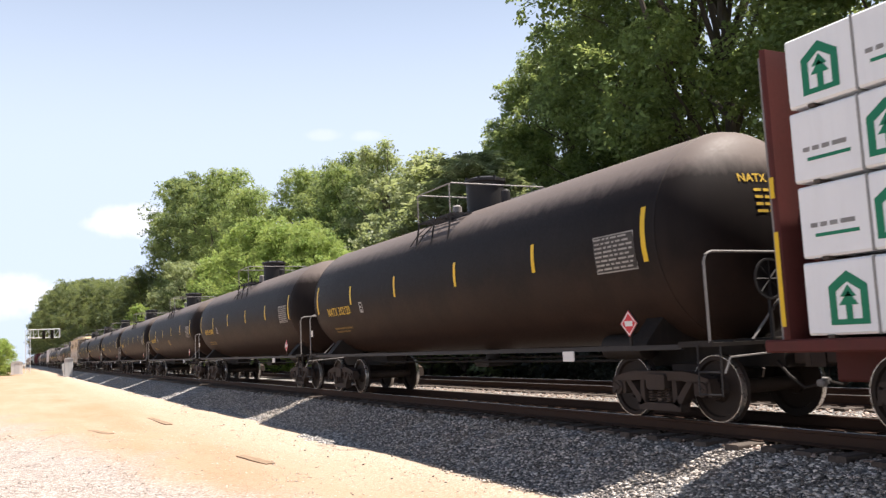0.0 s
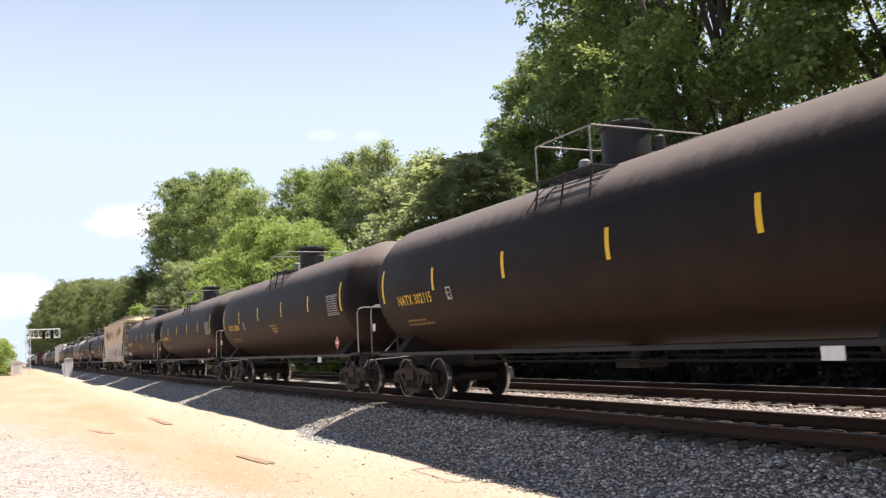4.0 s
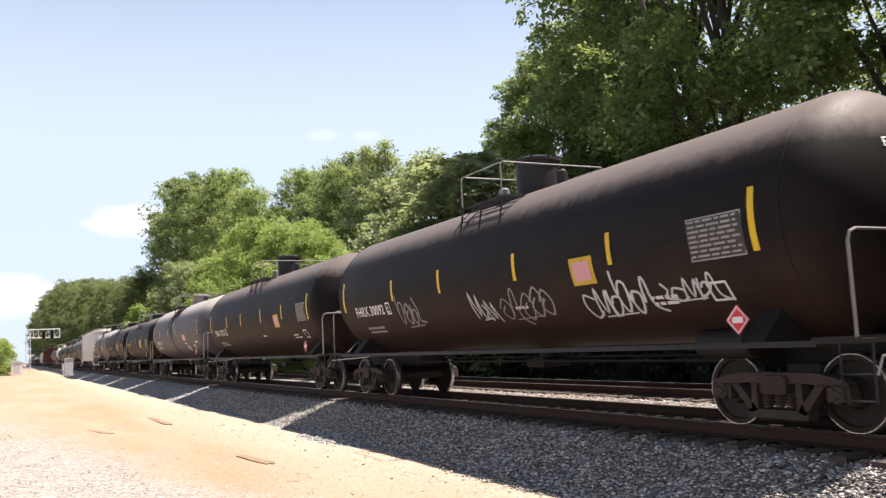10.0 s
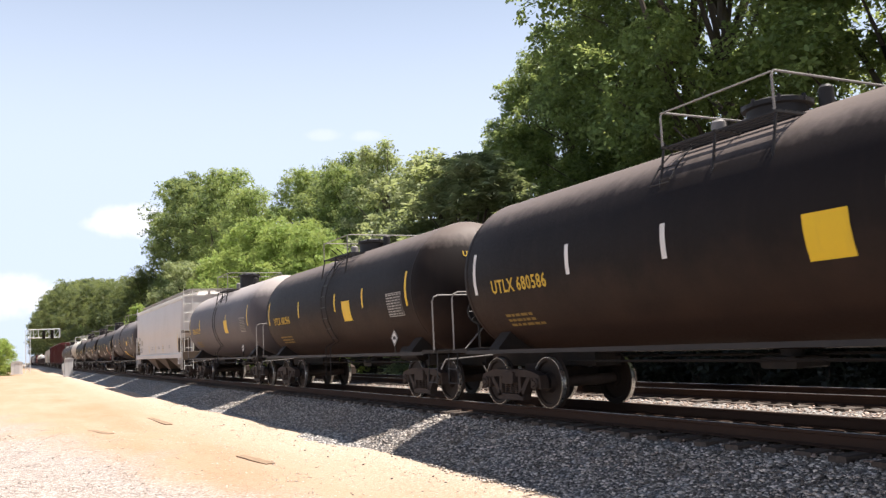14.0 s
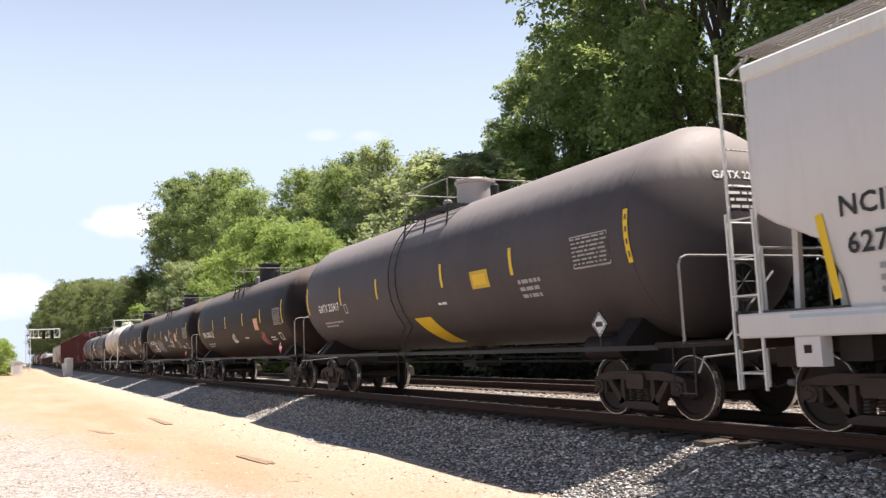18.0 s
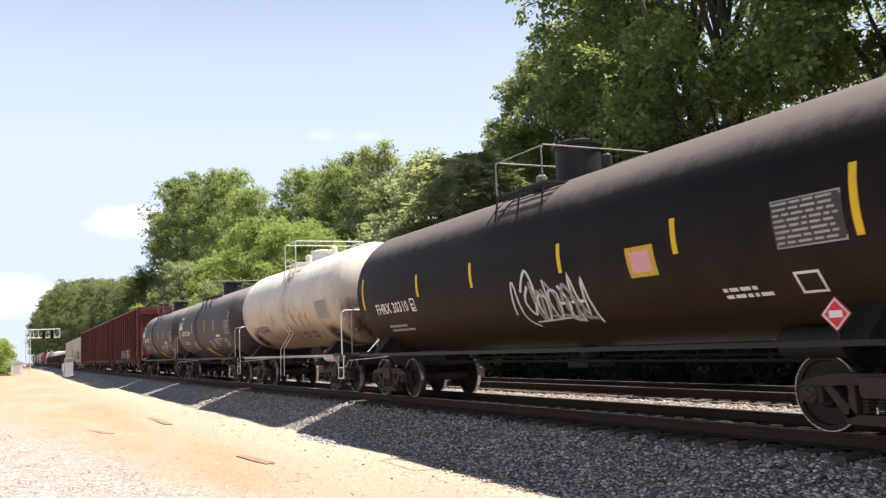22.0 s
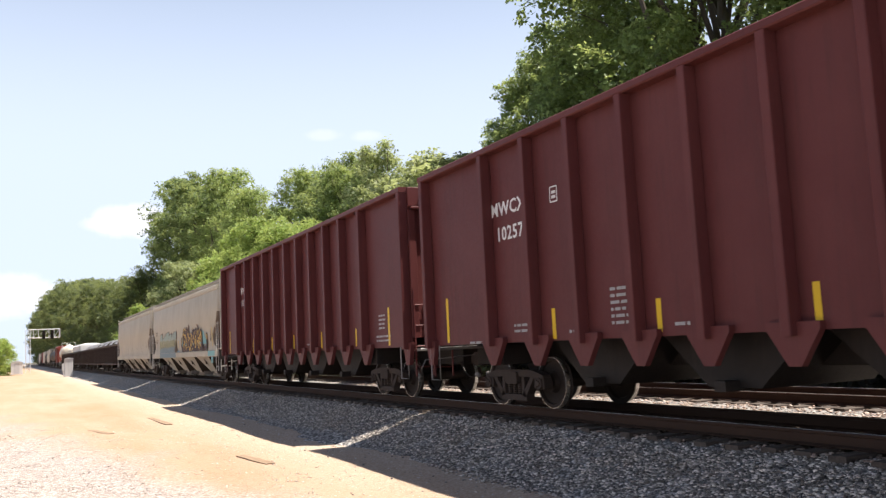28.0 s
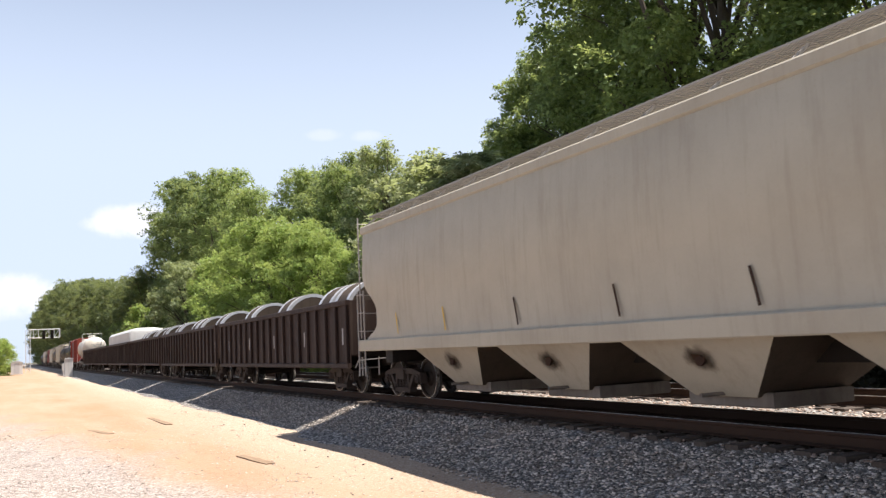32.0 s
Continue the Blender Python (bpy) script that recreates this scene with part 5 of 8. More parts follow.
    pl_mat = PIPE_WHITE if platform_white else PIPE_BLACK
    top_rail = PIPE_WHITE if platform_white else PIPE_GREY
    r0, r1 = rails or (mw_x - 1.0, mw_x + 1.0)
    for s in (-1, 1):
        gr = Build()
        for k in range(6):
            y = s * (0.60 + 0.10 * k)
            gr.bar((r0, y, top - 0.15), (r1, y, top - 0.15), 0.035, 0.03)
        for x in (r0, (r0 + r1) / 2, r1):
            gr.bar((x, s * 0.55, top - 0.17), (x, s * 1.22, top - 0.17), 0.04, 0.03)
            gr.tube([(x, s * 1.18, top - 0.17), (x, s * 1.3, zc + radius * 0.5)], 0.02, 5)
        tagged(part("top_platform", gr, pl_mat, car), kind="stuff")
    for x in (r0, r1):
        rl = Build().tube([(x, -1.2, top - 0.18), (x, -1.2, top + rail_up - 0.06), (x, -1.16, top + rail_up), (x, 1.16, top + rail_up), (x, 1.2, top + rail_up - 0.06), (x, 1.2, top - 0.18)], 0.016, 6)
        part("platform_railing", rl, top_rail, car)
    for s in (-1, 1):
        rl = Build().tube([(r0, s * 1.2, top + rail_up - 0.02), (r1, s * 1.2, top + rail_up - 0.02)], 0.014, 5)
        part("platform_railing", rl, top_rail, car)
    la = Build()
    lx = mw_x - 0.9 if ladder_x is None else ladder_x
    for s in (-1,):
        for dx in (-0.2, 0.2):
            pts = [(lx + dx, s * 1.24, top + 0.05)]
            for a in np.linspace(55, -40, 9):
                pts.append((lx + dx, s * (radius + 0.09) * math.cos(radians(a)), zc + (radius + 0.09) * math.sin(radians(a))))
            if ladder_x is not None:
                pts += [(lx + dx, -1.50, 1.3), (lx + dx, -1.52, 0.42)]
            la.tube(pts if ladder_x is not None else pts[:4], 0.014, 5)
        for a in np.arange(52, -42 if ladder_x is not None else 24, -11.0):
            y, z = s * (radius + 0.09) * math.cos(radians(a)), zc + (radius + 0.09) * math.sin(radians(a))
            la.tube([(lx - 0.2, y, z), (lx + 0.2, y, z)], 0.011, 5)
    part("ladder", la, pl_mat, car)
    # reflective stripes
    for i, x in enumerate(stripes):
        ends = end_stripe and i in (0, len(stripes) - 1)
        lo, hi = (-0.36, 0.42) if ends else (-0.24, 0.24)
        part("reflective_stripe", wrap(flat_patch(-0.05, 0.05, lo, hi, 1, 4), x, 0, radius, zc), stripe_mat or YELLOW, car, "yellow reflective stripe")
    add_running_gear(car, length, truck_in)
    return car


def rings_body(rings):
    """Stacks rounded rectangles (z, half length, half width, corner) into one closed hull."""
    b = Build()
    n = 20
    verts, faces = [], []
    for z, hx, hy, c in rings:
        for qx, qy, a0 in ((1, 1, 0), (-1, 1, 90), (-1, -1, 180), (1, -1, 270)):
            for k in range(5):
                a = radians(a0 + 22.5 * k)
                verts.append((qx * (hx - c) + c * math.cos(a), qy * (hy - c) + c * math.sin(a), z))
    for i in range(len(rings) - 1):
        for k in range(n):
            faces.append((i * n + k, i * n + (k + 1) % n, (i + 1) * n + (k + 1) % n, (i + 1) * n + k))
    faces += [tuple(range(n))[::-1], tuple(range((len(rings) - 1) * n, len(rings) * n))]
    return b.add(verts, faces)


def ladder_between(x, y, z0, z1, wide, mat, car, across=False, step=0.46, name="ladder"):
    la = Build()
    d = (0, wide / 2, 0) if across else (wide / 2, 0, 0)
    for s in (-1, 1):
        p = (x + s * d[0], y + s * d[1])
        la.bar((p[0], p[1], z0), (p[0], p[1], z1), 0.03, 0.03)
    z = z0 + 0.2
    while z < z1 - 0.05:
        la.tube([(x - d[0], y - d[1], z), (x + d[0], y + d[1], z)], 0.012, 5)
        z += step
    return part(name, la, mat, car)


def hopper_car(length, mat, label, bays=3, flared=False, eave=4.30, profile=None, sill_mat=None, truck_in=2.0, sill_z=(1.0, 1.42), bay_mat=None, dark_to=9.0):
    """A covered hopper at the origin, front towards +x."""
    car = thing("covered_hopper", label, "hopper car", "covered hopper cars")
    half = length / 2
    e = half - 0.75
    if profile is None:
        profile = ((1.40, 1.60), (1.58, 1.60), (2.14, 1.62), (2.45, 1.35), (2.72, 1.00), (2.95, 0.72), (3.15, 0.60), (3.4, 0.52), (4.3, 0.50))
    # (height, how far the end stands back from the sill's end)
    rings = []
    for z, back in profile:
        bulge = 1.50 + 0.07 * math.sin(math.pi * min(1.0, max(0.0, (z - 1.2) / (eave - 1.2))))
        rings.append((z, half - 0.55 - back, bulge, 0.16))
    top_e = rings[-1][1]
    rings[-1] = (eave - 0.14, top_e, 1.50, 0.16)
    rings += [(eave, top_e, 1.40, 0.16), (eave + 0.16, top_e - 0.02, 0.9, 0.2), (eave + 0.2, top_e - 0.02, 0.5, 0.2)]
    body = part("body", rings_body(rings), mat, car)
    # the shade of the recessed ends, and grime, painted dark on the sloping end sheets
    body.data.materials.append(GRIME_SHADE_BROWN)
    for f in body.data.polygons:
        if (abs(f.normal.x) > 0.45 or f.normal.z > 0.5) and f.center.z < dark_to and f.center.z < eave - 0.2:
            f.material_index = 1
    for s in (-1, 1):
        rim = Build().box(-top_e + 0.05, top_e - 0.05, min(s * 1.44, s * 1.54), max(s * 1.44, s * 1.56), eave - (0.12 if mat is HOPPER_RUSTY else 0.19), eave + 0.01, 0.03)
        part("roof_rail", rim, PIPE_WHITE if mat is HOPPER_LIGHT else mat, car)
        rim = Build().box(min(s * (top_e - 0.1), s * (top_e + 0.02)), max(s * (top_e - 0.1), s * (top_e + 0.02)), -1.42, 1.42, eave - 0.1, eave + 0.05, 0.015)
        part("end_rail", rim, mat, car)
    sm = sill_mat or mat
    for s in (-1, 1):
        y0, y1 = sorted((s * 1.40, s * 1.60))
        part("side_sill", Build().box(-half + 0.6, half - 0.6, y0, y1, sill_z[0], sill_z[1], 0.02), sm, car)
    part("centre_sill", Build().box(-half + 0.35, half - 0.35, -0.25, 0.25, 0.78, 1.15, 0.02), UNDER_BLACK, car)
    for s in (-1, 1):
        a, b = sorted((s * (half - 0.45), s * (half - 0.60)))
        part("end_sill", Build().box(a, b, -1.55, 1.55, 1.0, 1.46, 0.02), GRIME_SHADE_BLACK if mat is HOPPER_LIGHT else UNDER_BLACK, car)
        a, b = sorted((s * (half - 0.61), s * (half - 2.4)))
        part("end_deck", Build().box(a, b, -1.39, 1.39, 1.38, 1.45), GRIME_SHADE_BROWN if mat is HOPPER_LIGHT else UNDER_BLACK, car)
        cx = s * (half - truck_in)
        part("body_bolster", Build().box(cx - 0.2, cx + 0.2, -1.38, 1.38, 0.85, 1.3, 0.02), UNDER_BLACK, car)
    # discharge bays
    inner = 2 * (half - truck_in - 1.15)
    w = inner / bays
    for i in range(bays):
        cx = -inner / 2 + w * (i + 0.5)
        bay = Build()
        if flared:
            t, b0, yb = w / 2 - 0.18, 0.56, 0.82
            vs = [(cx - t, -1.52, 1.32), (cx + t, -1.52, 1.32), (cx + t, 1.52, 1.32), (cx - t, 1.52, 1.32), (cx - b0, -yb, 0.36), (cx + b0, -yb, 0.36), (cx + b0, yb, 0.36), (cx - b0, yb, 0.36)]
            bay.add(vs, [(0, 1, 2, 3), (7, 6, 5, 4), (0, 4, 5, 1), (1, 5, 6, 2), (2, 6, 7, 3), (3, 7, 4, 0)])
        else:
            t, b0 = w / 2 - 0.1, 0.36
            vs = [(cx - t, -1.4, 1.3), (cx + t, -1.4, 1.3), (cx + t, 1.4, 1.3), (cx - t, 1.4, 1.3), (cx - b0, -0.75, 0.45), (cx + b0, -0.75, 0.45), (cx + b0, 0.75, 0.45), (cx - b0, 0.75, 0.45)]
            bay.add(vs, [(0, 1, 2, 3), (7, 6, 5, 4), (0, 4, 5, 1), (1, 5, 6, 2), (2, 6, 7, 3), (3, 7, 4, 0)])
        o = part("discharge_bay", bay, bay_mat or mat, car)
        # the dark of the gaps between bays is painted on their sloping sides
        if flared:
            o.data.materials.append(GRIME_SHADE_BLACK)
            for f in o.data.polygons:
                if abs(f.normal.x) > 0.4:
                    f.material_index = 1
        gate = Build()
        gate.box(cx - b0 - 0.2, cx + b0 + 0.2, -0.75, 0.75, 0.22 if flared else 0.30, 0.42 if flared else 0.46, 0.02)
        gate.tube([(cx, -1.25, 0.4), (cx, 1.25, 0.4)], 0.03, 6)
        part("outlet_gate", gate, GATE_GRIT if flared else UNDER_BLACK, o, "grit-dusted gate pan" if flared else "")
    # roof walk
    rw = Build()
    for s in (-1, 1):
        for k in range(8):
            y = s * (0.60 + 0.078 * k)
            rw.bar((-half + 0.5, y, eave + 0.33), (half - 0.5, y, eave + 0.33), 0.036, 0.035)
    for k in range(int(length * 2.2)):
        x = -half + 0.55 + k / 2.2
        rw.bar((x, -1.06, eave + 0.315), (x, 1.06, eave + 0.315), 0.02, 0.02)
        if k % 3 == 0:
            for s in (-1, 1):
                rw.bar((x, s * 1.0, eave + 0.30), (x, s * 1.36, eave + 0.02), 0.04, 0.03)
    tagged(part("roof_walk", rw, WALK_STEEL, car), kind="stuff")
    ha = Build()
    ha.box(-e + 0.6, e - 0.6, -0.36, 0.36, eave + 0.18, eave + 0.30, 0.03)
    for k in range(8):
        x = -e + 1.2 + (2 * e - 2.4) * k / 7
        ha.box(x - 0.04, x + 0.04, -0.42, 0.42, eave + 0.28, eave + 0.34, 0.01)
    part("roof_hatch", ha, mat, car)
    lm = PIPE_WHITE if mat is HOPPER_LIGHT else PIPE_DULL
    for s in (-1, 1):
        ladder_between(s * (half - 0.72), -1.57, 0.52, 2.65, 0.42, lm, car, name="side_ladder")
        ladder_between(s * (half - 0.47), -1.25, 0.52, eave + 0.3, 0.45, lm, car, across=True, name="end_ladder")
        gr = Build()
        x = s * (half - 0.5)
        gr.tube([(x, -1.0, 2.25), (x, 1.3, 2.25)], 0.018, 5)
        gr.tube([(x, -1.0, 1.46), (x, -1.0, 2.25)], 0.018, 5).tube([(x, 1.3, 1.46), (x, 1.3, eave + 0.25)], 0.018, 5)
        part("end_grab_rail", gr, lm, car)
        for y in (-1.0, 1.0):
            part("end_post", Build().bar((s * (half - 1.0), y, 1.4), (s * (half - 1.1), y, 3.1), 0.08, 0.08), mat, car)
    bw = Build()
    bw.lathe([(-0.015, 0.28), (0.015, 0.28), (0.015, 0.25), (-0.015, 0.25)], 18, "x", (half - 0.62, 0.35, 2.1))
    for k in range(4):
        a = math.pi * k / 4
        bw.tube([(half - 0.62, 0.35 + 0.26 * math.cos(a), 2.1 + 0.26 * math.sin(a)), (half - 0.62, 0.35 - 0.26 * math.cos(a), 2.1 - 0.26 * math.sin(a))], 0.012, 4)
    part("hand_brake", bw, PIPE_GREY, car)
    add_running_gear(car, length, truck_in)
    return car


def rib_gondola(length, mat, label, top=4.80, bottom=1.20, truck_in=3.06):
    """A tall open hopper with outside posts and a sawtooth lower edge."""
    car = thing("open_hopper", label, "hopper car", "tall open hopper cars")
    half = length / 2
    e = half - 0.55
    hy = 1.46
    for s in (-1, 1):
        y0, y1 = sorted((s * (hy - 0.02), s * hy))
        part("side_sheet", Build().box(-e, e, y0, y1, bottom, top - 0.05), mat, car)
        a, b = sorted((s * (e + 0.01), s * (e - 0.02)))
        part("end_sheet", Build().box(a, b, -hy + 0.03, hy - 0.03, bottom + 0.2, top - 0.05), mat, car)
    part("load", Build().box(-e + 0.14, e - 0.14, -hy + 0.05, hy - 0.05, top - 0.75, top - 0.65), UNDER_BLACK, car, "dark load below the rim")
    for s in (-1, 1):
        y0, y1 = sorted((s * (hy - 0.02), s * (hy + 0.21)))
        part("top_chord", Build().box(-e - 0.03, e + 0.03, y0, y1, top - 0.12, top, 0.02), mat, car)
        a, b = sorted((s * (e + 0.012), s * (e + 0.07)))
        part("end_chord", Build().box(a, b, -hy, hy, top - 0.44, top, 0.012), mat, car)
        a, b = sorted((s * (e + 0.012), s * (e + 0.17)))
        part("end_ledge", Build().box(a, b, -hy + 0.04, hy - 0.04, top - 0.50, top - 0.46, 0.008), mat, car)
        for y in (-hy + 0.09, hy - 0.09):
            a, b = sorted((s * (e + 0.012), s * (e + 0.06)))
            part("end_post", Build().box(a, b, y - 0.09, y + 0.09, bottom + 0.2, top - 0.52, 0.01), mat, car)
        a, b = sorted((s * (e + 0.012), s * (e + 0.035)))
        part("door_bar", Build().box(a, b, -1.2, 1.2, top - 0.66, top - 0.63, 0.005), mat, car)
        hi = Build()
        for k in range(4):
            y = -1.05 + 0.7 * k
            a, b = sorted((s * (e + 0.07), s * (e + 0.13)))
            hi.box(a, b, y - 0.15, y + 0.15, top - 0.42, top - 0.34, 0.01)
            for q in range(3):
                hi.box(a, b, y - 0.12 + 0.1 * q, y - 0.09 + 0.1 * q, top - 0.26, top - 0.22, 0.004)
            if k < 3:
                hi.box(a, b, y + 0.25, y + 0.45, top - 0.24, top - 0.20, 0.008)
        tagged(part("end_hinge", hi, mat, car), kind="stuff")
    for s in (-1, 1):
        y0, y1 = sorted((s * hy, s * (hy + 0.21)))
        g0, g1 = sorted((s * (hy + 0.004), s * (hy + 0.10)))
        for x in (-e + 0.07, -6.72, -5.25, -3.93, -2.6, -1.28, 0.05, 1.35, 2.65, 3.98, 5.3, 6.75, e - 0.07):
            post = part("post", Build().box(x - 0.07, x + 0.07, y0, y1, bottom - 0.05, top - 0.12, 0.012), mat, car)
            wide = 0.38 if abs(x) < 8 else 0.2
            part("gusset", Build().prism([(x - wide, bottom + 0.10), (x + wide, bottom + 0.10), (x + wide, bottom + 0.02), (x + 0.09, bottom - 0.40), (x - 0.09, bottom - 0.40), (x - wide, bottom + 0.02)], g0, g1, "y"), mat, post)
    part("centre_sill", Build().box(-half + 0.35, half - 0.35, -0.3, 0.3, 0.75, 1.2, 0.02), UNDER_BLACK, car)
    for s in (-1, 1):
        cx = s * (half - truck_in)
        part("body_bolster", Build().box(cx - 0.25, cx + 0.25, -1.4, 1.4, 0.8, 1.19, 0.02), UNDER_BLACK, car)
    n = 4
    for i in range(n):
        w = (2 * (half - truck_in) - 2.6) / n
        cx = -(half - truck_in) + 1.3 + w * (i + 0.5)
        hop = part("hopper_bottom", Build().prism([(cx - w / 2 + 0.06, bottom + 0.05), (cx + w / 2 - 0.06, bottom + 0.05), (cx + 0.45, 0.5), (cx - 0.45, 0.5)], -1.05, 1.05, "y"), UNDER_BLACK, car)
        part("door_beam", Build().box(cx - 0.1, cx + 0.1, -1.3, 1.3, 0.46, 0.6, 0.01), UNDER_BLACK, hop)
    for s in (-1, 1):
        ladder_between(s * (half - 0.48), -1.20, 0.55, 2.5, 0.42, mat, car, across=True, name="end_ladder")
        gs = Build()
        x = s * (half - 0.8)
        gs.tube([(x - 0.2, -1.55, 1.2), (x - 0.2, -1.55, 0.5), (x + 0.2, -1.55, 0.5), (x + 0.2, -1.55, 1.2)], 0.016, 5)
        part("sill_step", gs, PIPE_GREY, car)
        a, b = sorted((s * (half - 0.25), s * (half - 0.6)))
        part("end_platform", Build().box(a, b, -1.4, 1.4, 1.1, 1.16, 0.01), PIPE_GREY, car)
    add_running_gear(car, length, truck_in)
    return car


def low_gondola(length, mat, label, coils=0, top=2.5, truck_in=2.3, covered=False):
    """A low gondola with outside ribs, empty or loaded with steel coils."""
    car = thing("gondola", label, "gondola car", "low gondola cars")
    half, hy = length / 2, 1.45
    e = half - 0.45
    part("floor", Build().box(-e + 0.05, e - 0.05, -hy + 0.03, hy - 0.03, 1.01, 1.08), mat, car)
    for s in (-1, 1):
        y0, y1 = sorted((s * (hy - 0.03), s * hy))
        part("side_sheet", Build().box(-e, e, y0, y1, 0.74, top), mat, car)
        a, c = sorted((s * e, s * (e - 0.05)))
        part("end_sheet", Build().box(a, c, -hy + 0.03, hy - 0.03, 1.05, top), mat, car)
        y0, y1 = sorted((s * (hy - 0.02), s * (hy + 0.1)))
        part("top_chord", Build().box(-e - 0.003, e + 0.003, y0, y1, top - 0.13, top + 0.02, 0.02), mat, car)
        y0, y1 = sorted((s * (hy - 0.02), s * (hy + 0.08)))
        part("bottom_chord", Build().box(-e - 0.003, e + 0.003, y0, y1, 0.70, 0.84, 0.02), mat, car)
    for s in (-1, 1):
        for i in range(19):
            x = -e + 0.1 + (2 * e - 0.2) * i / 18
            y0, y1 = sorted((s * hy, s * (hy + 0.085)))
            part("rib", Build().box(x - 0.07, x + 0.07, y0, y1, 0.82, top - 0.1, 0.015), mat, car)
    for i in (1, 5, 9, 13, 17):
        x = -e + 0.1 + (2 * e - 0.2) * (i + 0.5) / 18
        part("reflective_stripe", upright(flat_patch(-0.05, 0.05, -0.22, 0.22), x, 1.55, -hy - 0.004), FADED_TEXT, car, "pale reflective stripe", smooth=False)
    part("centre_sill", Build().box(-half + 0.35, half - 0.35, -0.3, 0.3, 0.7, 1.01, 0.02), UNDER_BLACK, car)
    for s in (-1, 1):
        cx = s * (half - truck_in)
        part("body_bolster", Build().box(cx - 0.25, cx + 0.25, -1.35, 1.35, 0.78, 1.0, 0.02), UNDER_BLACK, car)
    if covered:
        part("hood", rings_body([(top, e, 1.42, 0.2), (top + 0.75, e - 0.05, 1.42, 0.25), (top + 1.0, e - 0.12, 1.2, 0.3), (top + 1.1, e - 0.25, 0.7, 0.3)]), CONCRETE, car, "pale grey cover over the load")
    add_running_gear(car, length, truck_in)
    return car


def steel_coil(r, wide, at):
    b = Build()
    prof = [(-wide / 2, 0.30), (-wide / 2, r - 0.02), (-wide / 2 + 0.02, r), (wide / 2 - 0.02, r), (wide / 2, r - 0.02), (wide / 2, 0.30)]
    n, verts, faces = 30, [], []
    for a, q in prof:
        for k in range(n):
            t = 2 * math.pi * k / n
            verts.append((a, q * math.cos(t), r + q * math.sin(t)))
    m = len(prof)
    for i in range(m):
        j = (i + 1) % m
        for k in range(n):
            faces.append((i * n + k, i * n + (k + 1) % n, j * n + (k + 1) % n, j * n + k))
    ob = thing("steel_coil", "", "", at=at)
    part("winding", b.add(verts, faces), GRIME_SHADE_BLACK, ob, "dark oiled winding")
    for s in (-1, 1):
        x0, x1 = sorted((s * (wide / 2 - 0.20), s * (wide / 2 + 0.004)))
        part("edge_band", Build().lathe([(x0, r - 0.01), (x0, r + 0.012), (x1, r + 0.012), (x1, r - 0.10)], 30, "x", (0, 0, r), caps=False), COIL_STEEL, ob, "bright steel edge of the coil")
    return tagged(ob, "large dark steel coil with bright edges in a gondola", "steel coil", "steel coils in gondolas")


def lumber_car(length):
    """A centre-beam flat car stacked with wrapped lumber."""
    car = thing("centerbeam_flatcar", "red centre-beam flat car loaded with wrapped lumber", "flat car")
    half = length / 2
    deck = Build().box(-half + 0.4, half - 0.4, -1.42, 1.42, 0.95, 1.10, 0.02).box(-half + 0.5, half - 0.5, -0.35, 0.35, 0.55, 0.97, 0.03)
    part("deck", deck, GRIMY_RED, car)
    for s in (-1, 1):
        a, b = sorted((s * (half - 0.66), s * (half - 0.75)))
        bh = Build().box(a, b, -1.42, 1.42, 1.1, 4.55, 0.03)
        o = part("bulkhead", bh, GRIMY_RED, car)
        for y in (-0.7, 0, 0.7):
            part("stiffener", Build().bar((s * (half - 0.64), y, 1.1), (s * (half - 0.64), y, 4.5), 0.1, 0.06), GRIMY_RED, o)
        for z0, z1 in ((1.25, 2.35), (2.75, 3.0)):
            part("reflective_stripe", Build().box(s * (half - 0.735), s * (half - 0.675), -1.424, -1.421, z0, z1) if s > 0 else Build().box(-half + 0.675, -half + 0.735, -1.424, -1.421, z0, z1), YELLOW, o, "yellow reflective stripe")
        lad = Build()
        for y in (-1.3, -0.85):
            lad.bar((s * (half - 0.6), y, 1.1), (s * (half - 0.6), y, 4.5), 0.05, 0.05)
        for k in range(9):
            lad.tube([(s * (half - 0.6), -1.3, 1.3 + 0.38 * k), (s * (half - 0.6), -0.85, 1.3 + 0.38 * k)], 0.016, 5)
        part("ladder", lad, PIPE_GREY, o)
    cb = Build()
    for k in range(12):
        x = -half + 1.2 + (length - 2.4) * k / 11
        cb.bar((x, 0, 1.1), (x, 0, 4.6), 0.12, 0.18)
    cb.box(-half + 0.6, half - 0.6, -0.2, 0.2, 4.5, 4.65, 0.02)
    part("centre_beam", cb, BOXCAR_RED, car)
    add_running_gear(car, length, 2.6)
    return car


def box_car(length, mat, label, top=4.5):
    car = thing("boxcar", label, "box car", "box cars")
    half = length / 2
    e = half - 0.5
    part("body", Build().prism([(-1.48, 1.05), (1.48, 1.05), (1.48, top - 0.25), (1.3, top - 0.1), (0, top), (-1.3, top - 0.1), (-1.48, top - 0.25)], -e, e), mat, car)
    for i in range(15):
        x = -e + 0.4 + (2 * e - 0.8) * i / 14
        if abs(x) > 1.5:
            part("side_post", Build().box(x - 0.05, x + 0.05, -1.54, -1.48, 1.1, top - 0.3, 0.01), mat, car)
    door = part("sliding_door", Build().box(-1.45, 1.45, -1.56, -1.485, 1.15, top - 0.4, 0.02), mat, car)
    for x in (-0.7, 0.0, 0.7):
        part("door_bar", Build().box(x - 0.03, x + 0.03, -1.60, -1.56, 1.3, top - 0.55), PIPE_GREY, door)
    part("underframe", Build().box(-half + 0.35, half - 0.35, -0.3, 0.3, 0.72, 1.06, 0.02), UNDER_BLACK, car)
    add_running_gear(car, length, 2.4)
    return car

# ======== the train, from its front to its rear ========
SPEED = 14.348
